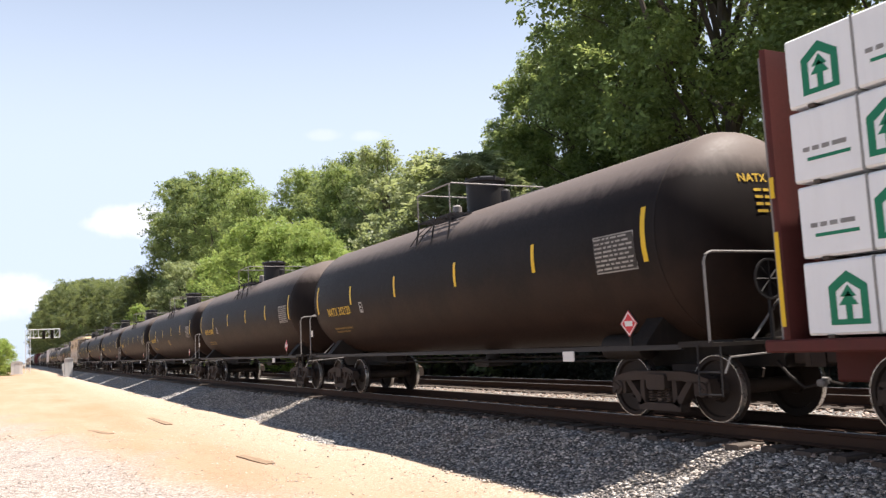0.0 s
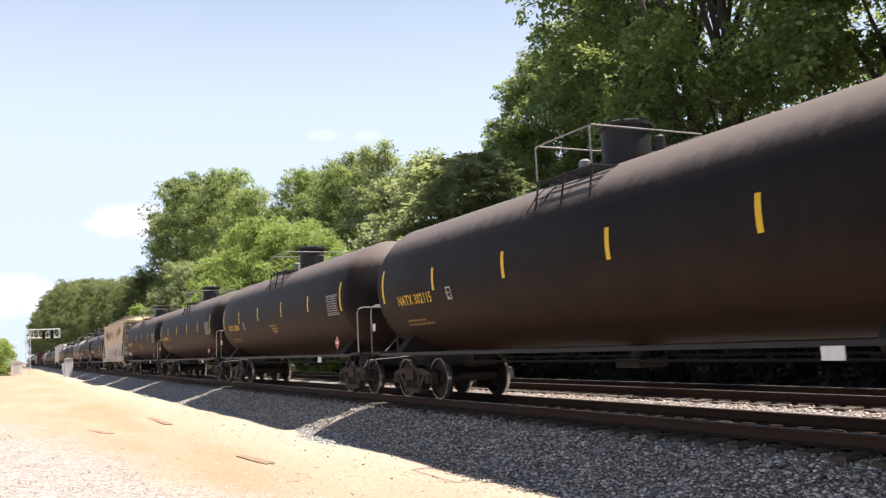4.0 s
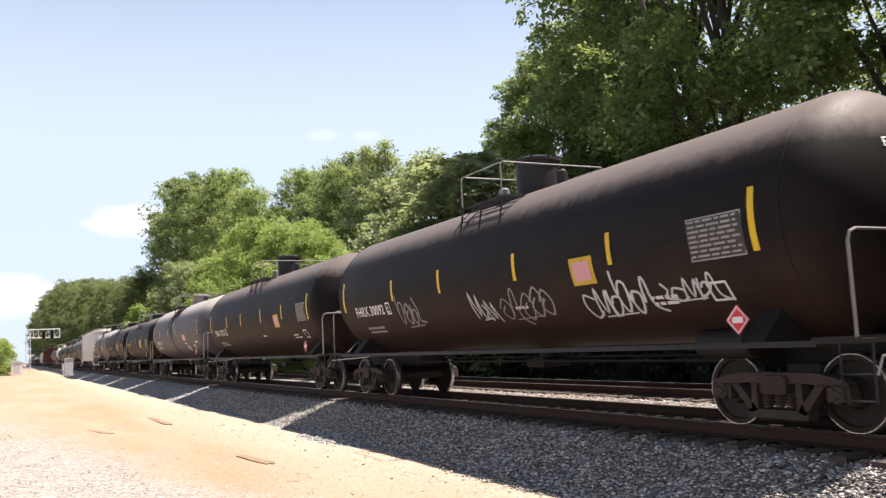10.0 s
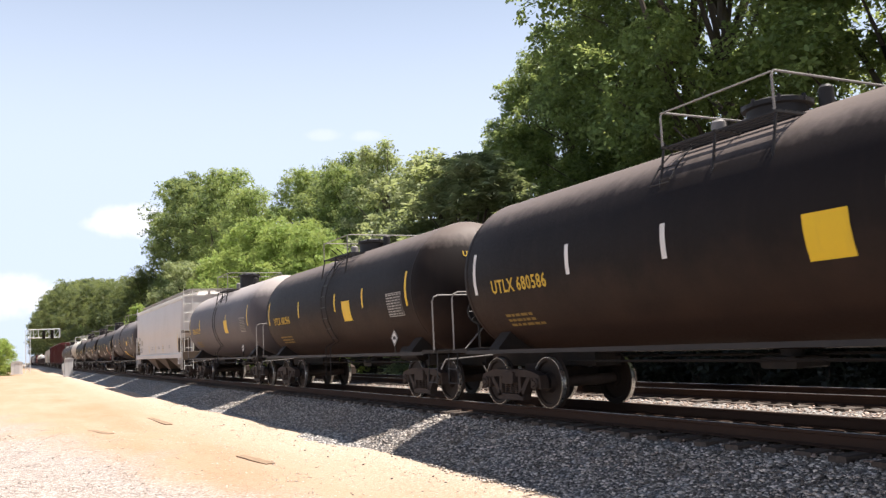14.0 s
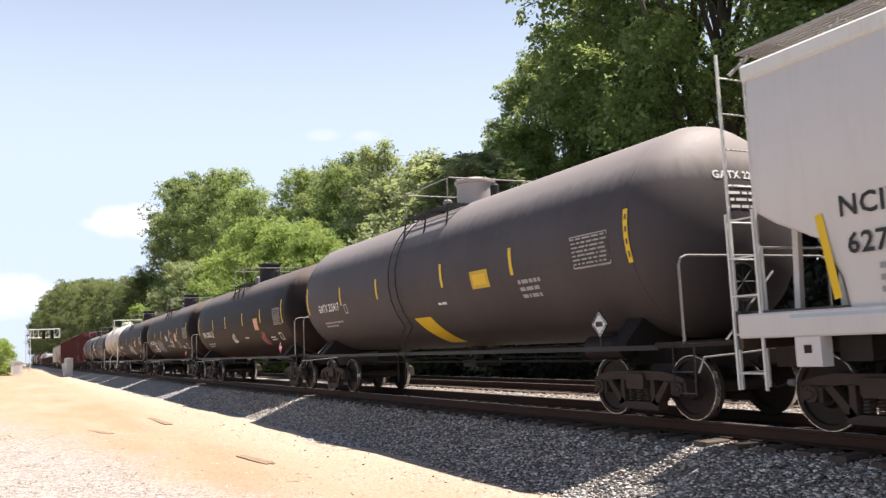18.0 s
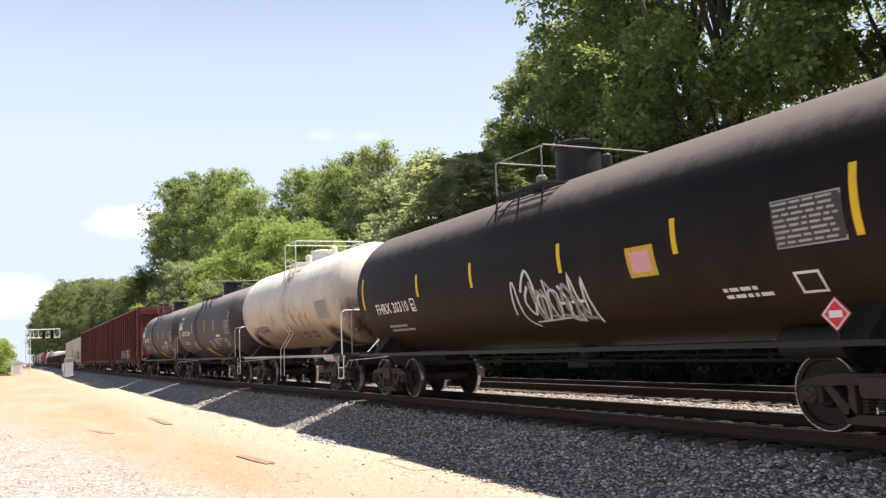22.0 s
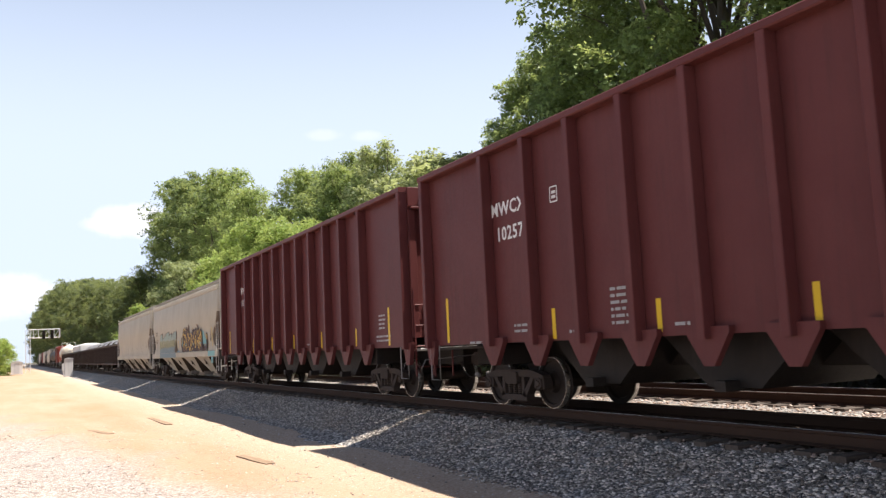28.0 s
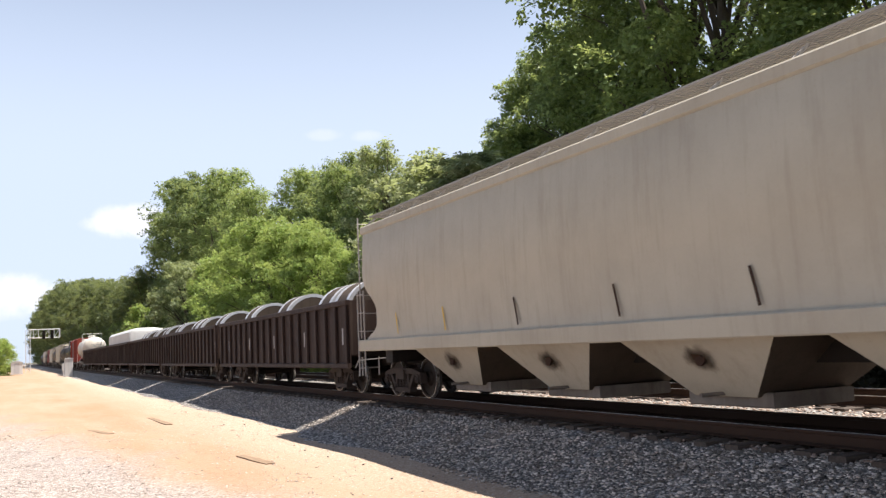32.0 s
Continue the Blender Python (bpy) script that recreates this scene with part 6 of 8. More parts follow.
RNG = random.Random(99)


def couple(car, front, length, y=TRACK_Y, z=0.0):
    """Puts a car behind the coupling at `front` (metres along the track at 0 s)."""
    car.matrix_basis = pose(front - length / 2, y, z)
    CARS.append((car, front - length / 2))
    return car


def roll_stripes(car, zc, turn, shifts=None):
    """Moves a car's reflective stripes down round its tank by some degrees, and along it by the shift for each metre mark."""
    axis = pose(0, 0, zc) @ pose(0, 0, 0, turn, 0, 0) @ pose(0, 0, -zc)
    for q in car.children:
        if q.name.startswith("reflective_stripe"):
            mark = math.floor(sum(v.co.x for v in q.data.vertices) / len(q.data.vertices))
            q.matrix_basis = pose(shifts[mark] if shifts else 0, 0, 0) @ axis


def say(car, text, x, angle, height, mat, r=1.52, zc=2.60, name="stencil", wide=0.88):
    vs, fs = lettering(text, height)
    return part(name, wrap(([(wide * a, b) for a, b in vs], fs), x, angle, r, zc), mat, car, smooth=False)


def small_print(car, x, angle, rows, width, mat, r=1.52, zc=2.60, h=0.055):
    return part("small_print", wrap(bars(rows, width, h, h * 0.9, RNG), x, angle, r, zc), mat, car, smooth=False)


def head_text(car, text, mat, head_at, r=1.52, zc=2.60):
    depth = r * 0.5

    def face(y, z):
        return head_at + depth * math.sqrt(max(0.02, 1 - (y * y + (z - zc) ** 2) / (r * r)))

    part("head_stencil", on_head(lettering(text, 0.12), face, 0.0, zc + 0.66), mat, car, smooth=False)
    part("small_print", on_head(bars(4, 0.75, 0.04, 0.06, RNG), face, 0.05, zc + 0.56), mat, car, smooth=False)


def data_panel(car, x, angle, mat, r=1.52, zc=2.60, w=0.95, h=0.56):
    """A stencilled test-data table: a worn dark field, a border and rows of pale cells."""
    p = part("data_panel", wrap(flat_patch(-w / 2, w / 2, -h / 2, h / 2, 1, 4), x, angle, r, zc), PANEL_DARK, car, "worn stencilled test-data table")
    vs, fs = bars(8, w * 0.94, 0.028, 0.036, RNG, 0.06)
    part("small_print", wrap(([(a, b + h / 2 - 0.035) for a, b in vs], fs), x, angle, r, zc, 0.012), PANEL_PALE, p, smooth=False)
    part("panel_border", wrap(frame_shape(0, 0, w, h, 0.02), x, angle, r, zc, 0.010), PANEL_PALE, p, smooth=False)


def trade_mark(car, x, angle, r=1.52, zc=2.60):
    """A small faded emblem: a wing of three bars on a slanted stem."""
    vs, fs = [], []
    for u0, u1, v, t in ((-0.42, 0.40, 0.10, 0.055), (-0.30, 0.46, 0.0, 0.05), (-0.05, 0.40, -0.10, 0.05)):
        o = len(vs)
        vs += [(u0, v - t / 2), (u1, v - t / 2), (u1 - 0.05, v + t / 2), (u0 + 0.05, v + t / 2)]
        fs.append((o, o + 1, o + 2, o + 3))
    o = len(vs)
    vs += [(-0.22, -0.06), (0.0, -0.24), (0.12, -0.20), (-0.10, 0.02)]
    fs.append((o, o + 1, o + 2, o + 3))
    part("emblem", wrap((vs, fs), x, angle, r, zc, 0.008), FADED_YELLOW, car, "small faded yellow emblem", smooth=False)


def placard(car, x, z, mat, size=0.19):
    """A diamond hazard placard in its holder, hanging upright beside the sill."""
    ring = lambda k: ([(-k, 0), (0, -k), (k, 0), (0, k)], [(0, 1, 2, 3)])
    p = part("placard", upright(ring(size), x, z, -1.452), mat, car, "diamond hazard placard", smooth=False)
    part("placard_panel", upright(flat_patch(-size * 0.45, size * 0.45, -size * 0.2, size * 0.2), x, z, -1.456), WHITE_TEXT if mat is not WHITE_TEXT else BLACK_TEXT, p, smooth=False)
    part("placard_edge", upright(stroke([(-size * 0.86, 0), (0, -size * 0.86), (size * 0.86, 0), (0, size * 0.86), (-size * 0.86, 0)], 0.022), x, z, -1.455), WHITE_TEXT if mat is not WHITE_TEXT else BLACK_TEXT, p, smooth=False)
    holder = Build().box(x - 0.025, x + 0.025, -1.445, -1.42, 1.0, z + 0.1).prism([(x - size * 1.1, z), (x, z - size * 1.1), (x + size * 1.1, z), (x, z + size * 1.1)], -1.448, -1.43, "y")
    part("placard_holder", holder, UNDER_BLACK, p)


def sticker(car, x, angle, w, h, mat, inner=None, r=1.52, zc=2.60, name="warning_label"):
    p = part(name, wrap(flat_patch(-w / 2, w / 2, -h / 2, h / 2, 1, 3), x, angle, r, zc), mat, car)
    if inner:
        part("label_field", wrap(flat_patch(-w / 2 + 0.09, w / 2 - 0.09, -h / 2 + 0.07, h / 2 - 0.07, 1, 3), x, angle, r, zc, 0.012), inner, p)
    return p


def box_mark(car, x, angle, w, h, mat, r=1.52, zc=2.60):
    return part("boxed_mark", wrap(frame_shape(0, 0, w, h, 0.035), x, angle, r, zc), mat, car, smooth=False)


def spray(car, x, angle, w, h, loops, mat, thick=0.04, r=1.52, zc=2.60, seed=1):
    return part("graffiti", wrap(scrawl(random.Random(seed), w, h, loops, thick), x, angle, r, zc, 0.008), mat, car, "spray-painted scribble", smooth=False)


def spray_letters(car, put, w, h, n, fill, line, seed, thick=0.07):
    """Block letters of spray paint as bent outlines: n jagged shapes side by side. put(shape, lift) lays a shape on the car."""
    rng = random.Random(seed)
    step = w / n
    for i in range(n):
        u = -w / 2 + step * (i + 0.5)
        k = 8
        ring = []
        for j in range(k):
            a = 2 * math.pi * j / k + 0.3
            ca, sa = math.cos(a), math.sin(a)
            ring.append((u + step * 0.6 * math.copysign(abs(ca) ** 0.5, ca) * rng.uniform(0.6, 1.15), h / 2 * math.copysign(abs(sa) ** 0.5, sa) * rng.uniform(0.6, 1.2)))
        body = part("graffiti", put((ring, [tuple(range(k))]), 0.006), fill[i % len(fill)], car, "spray-painted block letter", smooth=False)
        part("graffiti_outline", put(stroke(ring + ring[:1], thick), 0.009), line, body, smooth=False)
        inner = [(u + (a - u) * 0.45 + rng.uniform(-0.1, 0.1) * step, b * 0.5 + rng.uniform(-0.1, 0.1) * h) for a, b in ring[1:6]]
        part("graffiti_outline", put(stroke(inner, thick * 0.7), 0.010), line, body, smooth=False)


def lumber_bundle():
    """A wrapped pack of lumber with a printed mark, at the origin; its near side faces -y."""
    b = thing("lumber_bundle", "white-wrapped lumber bundle with green print", "lumber bundle", "lumber on the flat car")
    part("wrap", Build().box(-0.88, 0.88, -0.58, 0.58, 0.035, 0.845, 0.025), WRAP_WHITE, b)
    for x in (-0.6, 0.6):
        part("sticker", Build().box(x - 0.04, x + 0.04, -0.58, 0.58, 0.0, 0.04), TIE_WOOD, b, "wooden bearer under the pack")
    roof = [(-0.24, 0.16), (0.0, 0.32), (0.24, 0.16), (0.24, -0.22), (0.15, -0.22), (0.15, 0.10), (0.0, 0.20), (-0.15, 0.10), (-0.15, -0.22), (-0.24, -0.22)]
    y = -0.584
    logo = part("printed_mark", upright((roof, [(0, 1, 6, 7), (1, 2, 5, 6), (2, 3, 4, 5), (0, 7, 8, 9)]), -0.40, 0.40, y), WRAP_GREEN, b, "green house-and-tree shape", smooth=False)
    tree = [(-0.12, -0.05), (0.12, -0.05), (0.0, 0.10), (-0.04, -0.05), (0.04, -0.05), (0.04, -0.22), (-0.04, -0.22), (-0.10, 0.04), (0.10, 0.04), (0.0, 0.17)]
    part("printed_tree", upright((tree, [(0, 1, 2), (3, 6, 5, 4), (7, 8, 9)]), -0.40, 0.40, y - 0.002), WRAP_GREEN, logo, smooth=False)
    part("printed_base", upright(flat_patch(-0.24, 0.24, -0.26, -0.20), -0.40, 0.40, y - 0.001), WRAP_GREEN, logo, smooth=False)
    part("small_print", upright(bars(1, 0.62, 0.05, 0.05, RNG, 0.0), 0.30, 0.42, y), PANEL_GREY, b, smooth=False)
    part("printed_bar", upright(flat_patch(-0.28, 0.28, -0.02, 0.02), 0.32, 0.28, y), WRAP_GREEN, b, smooth=False)
    part("strap", Build().box(-0.015, 0.015, -0.587, 0.587, 0.03, 0.849), PANEL_GREY, b)
    return b


def build_train():
    lum = couple(lumber_car(22.5), -7.77 + 22.5, 22.5)
    pack = lumber_bundle()
    first = True
    for side in (-1, 1):
        for row in range(4):
            for k in range(5):
                b = pack if first else copy_thing(pack, Matrix())
                first = False
                x = -7.77 + 1.05 + 0.89 + k * 1.80 + (0.0 if row % 2 else -0.02)
                b.matrix_basis = pose(x, TRACK_Y + side * 0.83, 1.10 + row * 0.86, 0, 0, 0 if side < 0 else 180)
                for c in b.children:
                    if c.name.startswith("printed_mark"):
                        c.matrix_basis = pose((0.06, 0.70, 0.72, -0.04)[row], 0, 0)
                    elif c.name.startswith(("small_print", "printed_bar")):
                        c.matrix_basis = pose((0.14, -0.74, -0.73, 0.14)[row], 0, 0)
                CARS.append((b, x))

    # ---- seven black tank cars with yellow lettering ----
    st = (7.22, 4.36, 1.46, -1.60, -4.5, -7.22)
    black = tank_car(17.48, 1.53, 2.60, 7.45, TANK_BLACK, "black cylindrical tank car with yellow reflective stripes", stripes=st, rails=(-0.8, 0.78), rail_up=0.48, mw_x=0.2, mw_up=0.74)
    yellow_cars = []
    for i in range(7):
        yellow_cars.append(couple(black if i == 0 else copy_thing(black, Matrix()), -7.77 - 17.48 * i, 17.48))
    white_cars = [couple(copy_thing(black, Matrix()), f, 17.5) for f in (-149.1, -166.6, -284.15, -301.9, -319.87)]
    tail_black = [copy_thing(black, Matrix()) for k in range(6)]
    R, Z = 1.53, 2.60
    for i, (c, number) in enumerate(zip(yellow_cars, ("302120", "302034", "302029", "302115", "302066", "302146", "301998"))):
        say(c, "NATX " + number, -5.55, -17.5, 0.225, YELLOW_TEXT, R, Z)
        small_print(c, -5.6, -31, 2, 1.5, FADED_YELLOW, R, Z)
        box_mark(c, -3.85, -13, 0.22, 0.27, FADED_TEXT, R, Z)
        small_print(c, -3.85, -11.5, 2, 0.12, FADED_TEXT, R, Z, 0.05)
        head_text(c, "NATX " + number, YELLOW_TEXT, 7.45, R, Z)
        data_panel(c, 6.55, -6, WHITE_TEXT, R, Z)
        placard(c, 6.69, 1.40, PLACARD_RED)
        part("card_board", Build().box(5.0, 5.3, -1.47, -1.45, 0.86, 1.02, 0.004), WHITE_TEXT, c)
        part("number_plate_holder", Build().box(-8.1, -7.95, -1.47, -1.45, 1.62, 1.80), WHITE_TEXT, c, "small white plate on the railing post")
        if i in (2, 4, 6):
            trade_mark(c, 0.2, -22, R, Z)

    # ---- faded covered hopper ----
    # bay_mat: the shade on these bays is put into a brown paint
    h = hopper_car(19.0, HOPPER_RUSTY, "faded grey covered hopper streaked with rust and graffiti", truck_in=2.05, bay_mat=GRIME_SHADE_BROWN, sill_mat=HOPPER_TAN)
    couple(h, -130.1, 19.0)
    flat = lambda x, z: (lambda shape, lift: upright(shape, x, z, -1.575 - lift))
    for text, z in (("AEX", 2.75), ("21329", 2.24)):
        p = part("number_patch", upright(flat_patch(-0.46, 0.46, -0.17, 0.17), -6.7, z, -1.578), WHITE_TEXT, h, "white patch behind the lettering", smooth=False)
        part("stencil", upright(lettering(text, 0.25), -6.7, z - 0.125, -1.583), BLACK_TEXT, p, smooth=False)
    side_h = lambda shape, lift=0.003: upright(shape, 0.0, 0.0, -1.578 - lift)
    worn = lambda pts, mat, lift: part("graffiti", side_h((pts, [tuple(range(len(pts)))]), lift), mat, h, "worn pale spray-painted shape", smooth=False)
    worn([(-4.0, 1.46), (-0.8, 1.46), (-0.72, 2.05), (-1.05, 2.16), (-1.5, 2.02), (-2.16, 2.2), (-2.5, 1.98), (-2.87, 2.12), (-3.2, 1.9), (-3.5, 2.0), (-3.97, 1.84)], GRAF_FAINT, 0.002)
    worn([(-0.79, 1.46), (0.77, 1.5), (0.84, 2.13), (-0.71, 2.17)], GRAF_FAINT, 0.004)
    worn([(2.3, 1.47), (3.8, 1.47), (3.74, 2.2), (2.42, 2.15)], GRAF_DULL, 0.002)
    worn([(3.95, 1.48), (6.3, 1.46), (6.1, 1.98), (4.88, 1.93), (3.87, 1.94)], GRAF_FAINT, 0.004)
    worn([(6.4, 1.5), (7.4, 1.5), (7.3, 2.1), (6.9, 2.2), (6.5, 2.05)], GRAF_FAINT, 0.004)
    worn([(2.05, 1.55), (2.35, 1.5), (2.42, 1.72), (2.32, 1.9), (2.12, 1.88)], GRAF_RED, 0.006)
    worn([(4.34, 1.98), (4.48, 1.99), (4.5, 2.12), (4.38, 2.14)], GRAF_RED, 0.006)
    for pts, w, mat in (([(2.02, 1.6), (2.1, 2.07), (2.4, 2.17), (3.72, 2.24), (3.8, 2.08), (4.32, 2.2), (4.4, 2.1), (4.84, 2.22), (5.6, 2.3), (5.72, 2.1), (6.3, 2.24)], 0.05, GRAF_FAINT), ([(3.8, 2.08), (3.86, 1.7), (3.98, 1.48)], 0.08, GRAF_RED), ([(3.44, 1.95), (3.5, 1.5)], 0.09, YELLOW_TEXT), ([(-0.08, 1.96), (-0.05, 1.75)], 0.08, YELLOW_TEXT), ([(-3.62, 1.96), (-3.44, 1.55)], 0.09, YELLOW_TEXT), ([(-3.68, 2.9), (-3.66, 2.2)], 0.05, GRAF_FAINT), ([(3.66, 3.2), (3.63, 2.8)], 0.05, GRAF_BROWN), ([(-6.85, 3.97), (-6.7, 3.97)], 0.05, GRAF_BROWN), ([(-6.4, 3.96), (-5.7, 3.93)], 0.05, GRAF_BROWN), ([(-1.75, 1.6), (-1.6, 1.85), (-1.4, 1.6), (-1.3, 1.8)], 0.03, GRAF_DULL), ([(-6.9, 1.75), (-6.2, 1.78)], 0.06, GRAF_FAINT), ([(0.2, 1.6), (0.35, 1.95), (0.5, 1.62)], 0.04, GRAF_DULL), ([(1.2, 1.95), (1.35, 2.3), (1.5, 2.0), (1.65, 2.25)], 0.05, GRAF_FAINT)):
        part("graffiti", side_h(stroke(pts, w), 0.008), mat, h, smooth=False)
    part("rust_patch", side_h(sheared(-8.5, -7.2, -8.4, -7.1, 2.85, 4.1, 8, 6, 0.1), 0.003), STAIN_RUST, h, "patch of red rust", smooth=False)
    part("rust_patch", side_h(sheared(3.3, 3.6, 3.35, 3.5, 3.78, 3.9, 3, 3, 0.05), 0.003), GRAF_BROWN, h, "small bare rust spot", smooth=False)
    part("notice_frame", upright(frame_shape(0, 0, 0.36, 0.42, 0.05), 6.0, 1.78, -1.586), BLACK_TEXT, h, smooth=False)
    srng = random.Random(61)
    for k in range(12):
        x, long, w = srng.uniform(-8.2, 8.2), srng.uniform(0.25, 1.1), srng.uniform(0.025, 0.07)
        z0 = srng.choice((4.12, 4.12, 4.0, 3.3))
        run = stroke([(0.0, 0.0), (srng.uniform(-0.02, 0.02), -long * 0.5), (srng.uniform(-0.03, 0.03), -long)], w)
        run[0][-1] = run[0][-2]
        part("rust_streak", upright(run, x, z0, -1.58), STAIN_RUST, h, smooth=False)
    for k in range(14):
        x, z0, w, hh = srng.uniform(-6.5, 6.5), srng.uniform(3.2, 3.75), srng.uniform(1.6, 3.6), srng.uniform(0.6, 1.0)
        part("rust_bloom", side_h(sheared(x - w / 2, x + w / 2, x - w / 2, x + w / 2, z0 - hh / 2, z0 + hh / 2, 3, 3), 0.001 + 0.0001 * k), STAIN_RUST, h, "soft bloom of rust", smooth=False)
    for x, w in ((-5.0, 1.5), (-2.5, 2.2), (1.5, 1.8), (5.5, 2.4)):
        part("sill_patch", upright(flat_patch(-w / 2, w / 2, -0.14, 0.14), x, 1.2, -1.604), GRAF_FAINT if x < 3 else HOPPER_LIGHT, h, "pale patch on the sill", smooth=False)
        part("small_print", upright(bars(3, w * 0.4, 0.04, 0.04, RNG), x, 1.28, -1.608), BLACK_TEXT, h, smooth=False)

    # ---- five black tank cars with white lettering ----
    for i, (c, number) in enumerate(zip(white_cars, ("30092", "30726", "30343", "30435", "30310"))):
        say(c, "FHRX " + number, -5.5, -22.5, 0.25, WHITE_TEXT, R, Z, wide=0.95)
        small_print(c, -5.35, -34.5, 2, 1.5, FADED_TEXT, R, Z, 0.065)
        roll_stripes(c, Z, 3.0, {7: -0.17, 4: -0.08, 1: 0.12, -2: 0.17, -5: 0.6, -8: 0.08})
        box_mark(c, -4.3, -18, 0.24, 0.30, WHITE_TEXT, R, Z)
        small_print(c, -4.3, -16.5, 2, 0.14, WHITE_TEXT, R, Z, 0.05)
        head_text(c, "FHRX " + number, WHITE_TEXT, 7.45, R, Z)
        data_panel(c, 6.42, -7, WHITE_TEXT, R, Z)
        placard(c, 6.63, 1.36, PLACARD_RED)
        sticker(c, 3.55, -13, 0.60, 0.44, YELLOW_TEXT, PINK, R, Z)
        small_print(c, 5.25, -33, 2, 0.8, WHITE_TEXT, R, Z)
        box_mark(c, 6.2, -34, 0.36, 0.3, WHITE_TEXT, R, Z)
        small_print(c, 1.6, -30, 1, 0.7, WHITE_TEXT, R, Z)
    a, b, c, d, e = white_cars
    tagged(a, "black tank car with white scrawled graffiti")
    tagged(b, "clean black tank car with white lettering")
    tagged(c, "black tank car with a faint red scribble")
    tagged(d, "black tank car covered in white graffiti tags")
    tagged(e, "black tank car with a large pale tag")
    spray(a, 0.15, -29, 0.75, 0.5, 3, GRAF_WHITE, 0.045, R, Z, 2)
    spray(a, 1.6, -30, 1.7, 0.6, 5, PANEL_GREY, 0.04, R, Z, 3)
    spray(a, 4.15, -32, 1.7, 0.55, 6, GRAF_WHITE, 0.05, R, Z, 4)
    spray(a, 5.7, -31, 1.2, 0.3, 5, GRAF_WHITE, 0.045, R, Z, 5)
    spray(a, -3.2, -24, 1.2, 0.6, 4, PANEL_GREY, 0.06, R, Z, 6)
    spray(c, -0.5, -30, 0.6, 0.35, 5, GRAF_WHITE, 0.06, R, Z, 7)
    spray(c, 3.95, -36, 0.7, 0.45, 7, GRAF_RED, 0.07, R, Z, 8)
    spray(d, -4.25, -31, 1.3, 0.5, 5, GRAF_WHITE, 0.085, R, Z, 9)
    spray(d, -2.3, -28, 1.8, 0.75, 8, GRAF_CHALK, 0.065, R, Z, 10)
    spray(d, -2.5, -27, 1.6, 0.6, 7, GRAF_CHALK, 0.05, R, Z, 23)
    spray(d, 0.37, -10, 0.75, 0.35, 4, GRAF_WHITE, 0.05, R, Z, 11)
    part("graffiti", wrap(stroke([(-0.4, -0.42), (-0.38, -0.55), (0.45, -0.52)], 0.03), 0.6, -10, R, Z, 0.008), GRAF_WHITE, d, smooth=False)
    for x0, w in ((1.75, 0.22), (2.2, 0.3)):
        ring = [(w * math.cos(t), 0.27 * math.sin(t)) for t in np.linspace(0, 6.28, 15)]
        part("graffiti", wrap(stroke(ring, 0.04), x0, -11, R, Z, 0.008), GRAF_WHITE, d, "sprayed loop", smooth=False)
    spray(d, 2.0, -26, 1.0, 0.4, 4, GRAF_WHITE, 0.04, R, Z, 14)
    spray(d, 4.0, -28, 0.9, 0.4, 4, PANEL_GREY, 0.04, R, Z, 15)
    spray(e, 0.9, -26, 2.2, 0.85, 6, GRAF_WHITE, 0.06, R, Z, 16)
    spray(e, 1.2, -30, 1.5, 0.7, 5, PANEL_GREY, 0.07, R, Z, 17)

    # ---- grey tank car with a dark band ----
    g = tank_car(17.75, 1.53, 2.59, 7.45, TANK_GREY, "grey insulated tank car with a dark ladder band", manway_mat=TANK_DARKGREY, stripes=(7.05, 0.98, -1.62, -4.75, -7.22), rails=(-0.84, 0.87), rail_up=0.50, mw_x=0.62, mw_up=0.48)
    couple(g, -184.1, 17.75)
    # tarry bands down from the platform: a thick run with a thin film round it
    arc = lambda pts: [(x, math.radians(v) * 1.53) for x, v in smooth_line(pts, 4)]
    for pts, core, film in (([(-0.34, 56), (-0.33, 30), (-0.35, 6), (-0.40, -20), (-0.39, -44), (-0.38, -66)], 0.15, 0.40), ([(-1.38, 54), (-1.52, 44), (-1.65, 20), (-1.58, 7)], 0.13, 0.34), ([(-0.80, 52), (-0.82, 22), (-0.86, -13)], 0.06, 0.44)):
        part("spill_stain", wrap(stroke(arc(pts), film), 0.0, 0, R, 2.59, 0.004), FILM_BLACK, g, "thin black film round a spill", smooth=False)
        part("spill_stain", wrap(stroke(arc(pts), core), 0.0, 0, R, 2.59, 0.007), TAR, g, "thick black spill run down the side", smooth=False)
    # bars added on the shoulder in place of the top grating's shadow lines
    for v in (30, 35, 40, 45, 50, 55):
        c0, s0 = 1.60 * math.cos(radians(v)), 1.60 * math.sin(radians(v))
        tagged(part("side_walk", Build().bar((-1.30, -c0, 2.59 + s0), (0.85, -c0, 2.59 + s0), 0.03, 0.022), GRIME_SHADE_BROWN, g), kind="stuff")
    for x in (-1.1, -0.2, 0.7):
        rib = [(x, -1.57 * math.cos(radians(v)), 2.59 + 1.57 * math.sin(radians(v))) for v in range(28, 62, 5)]
        part("side_walk_bracket", Build().tube(rib, 0.022, 5), PIPE_BLACK, g)
    part("walk_step", Build().tube([(-0.75, -1.46, 1.05), (-0.75, -1.5, 0.45), (-0.35, -1.5, 0.45), (-0.35, -1.46, 1.05)], 0.016, 5), PIPE_GREY, g)
    say(g, "KLRX 30782", -5.4, -24, 0.22, WHITE_TEXT, R, 2.59)
    small_print(g, -5.6, -30, 2, 1.5, WHITE_TEXT, R, 2.59)
    box_mark(g, -4.0, -19, 0.2, 0.2, WHITE_TEXT, R, 2.59)
    head_text(g, "KLRX 30782", WHITE_TEXT, 7.45, R, 2.59)
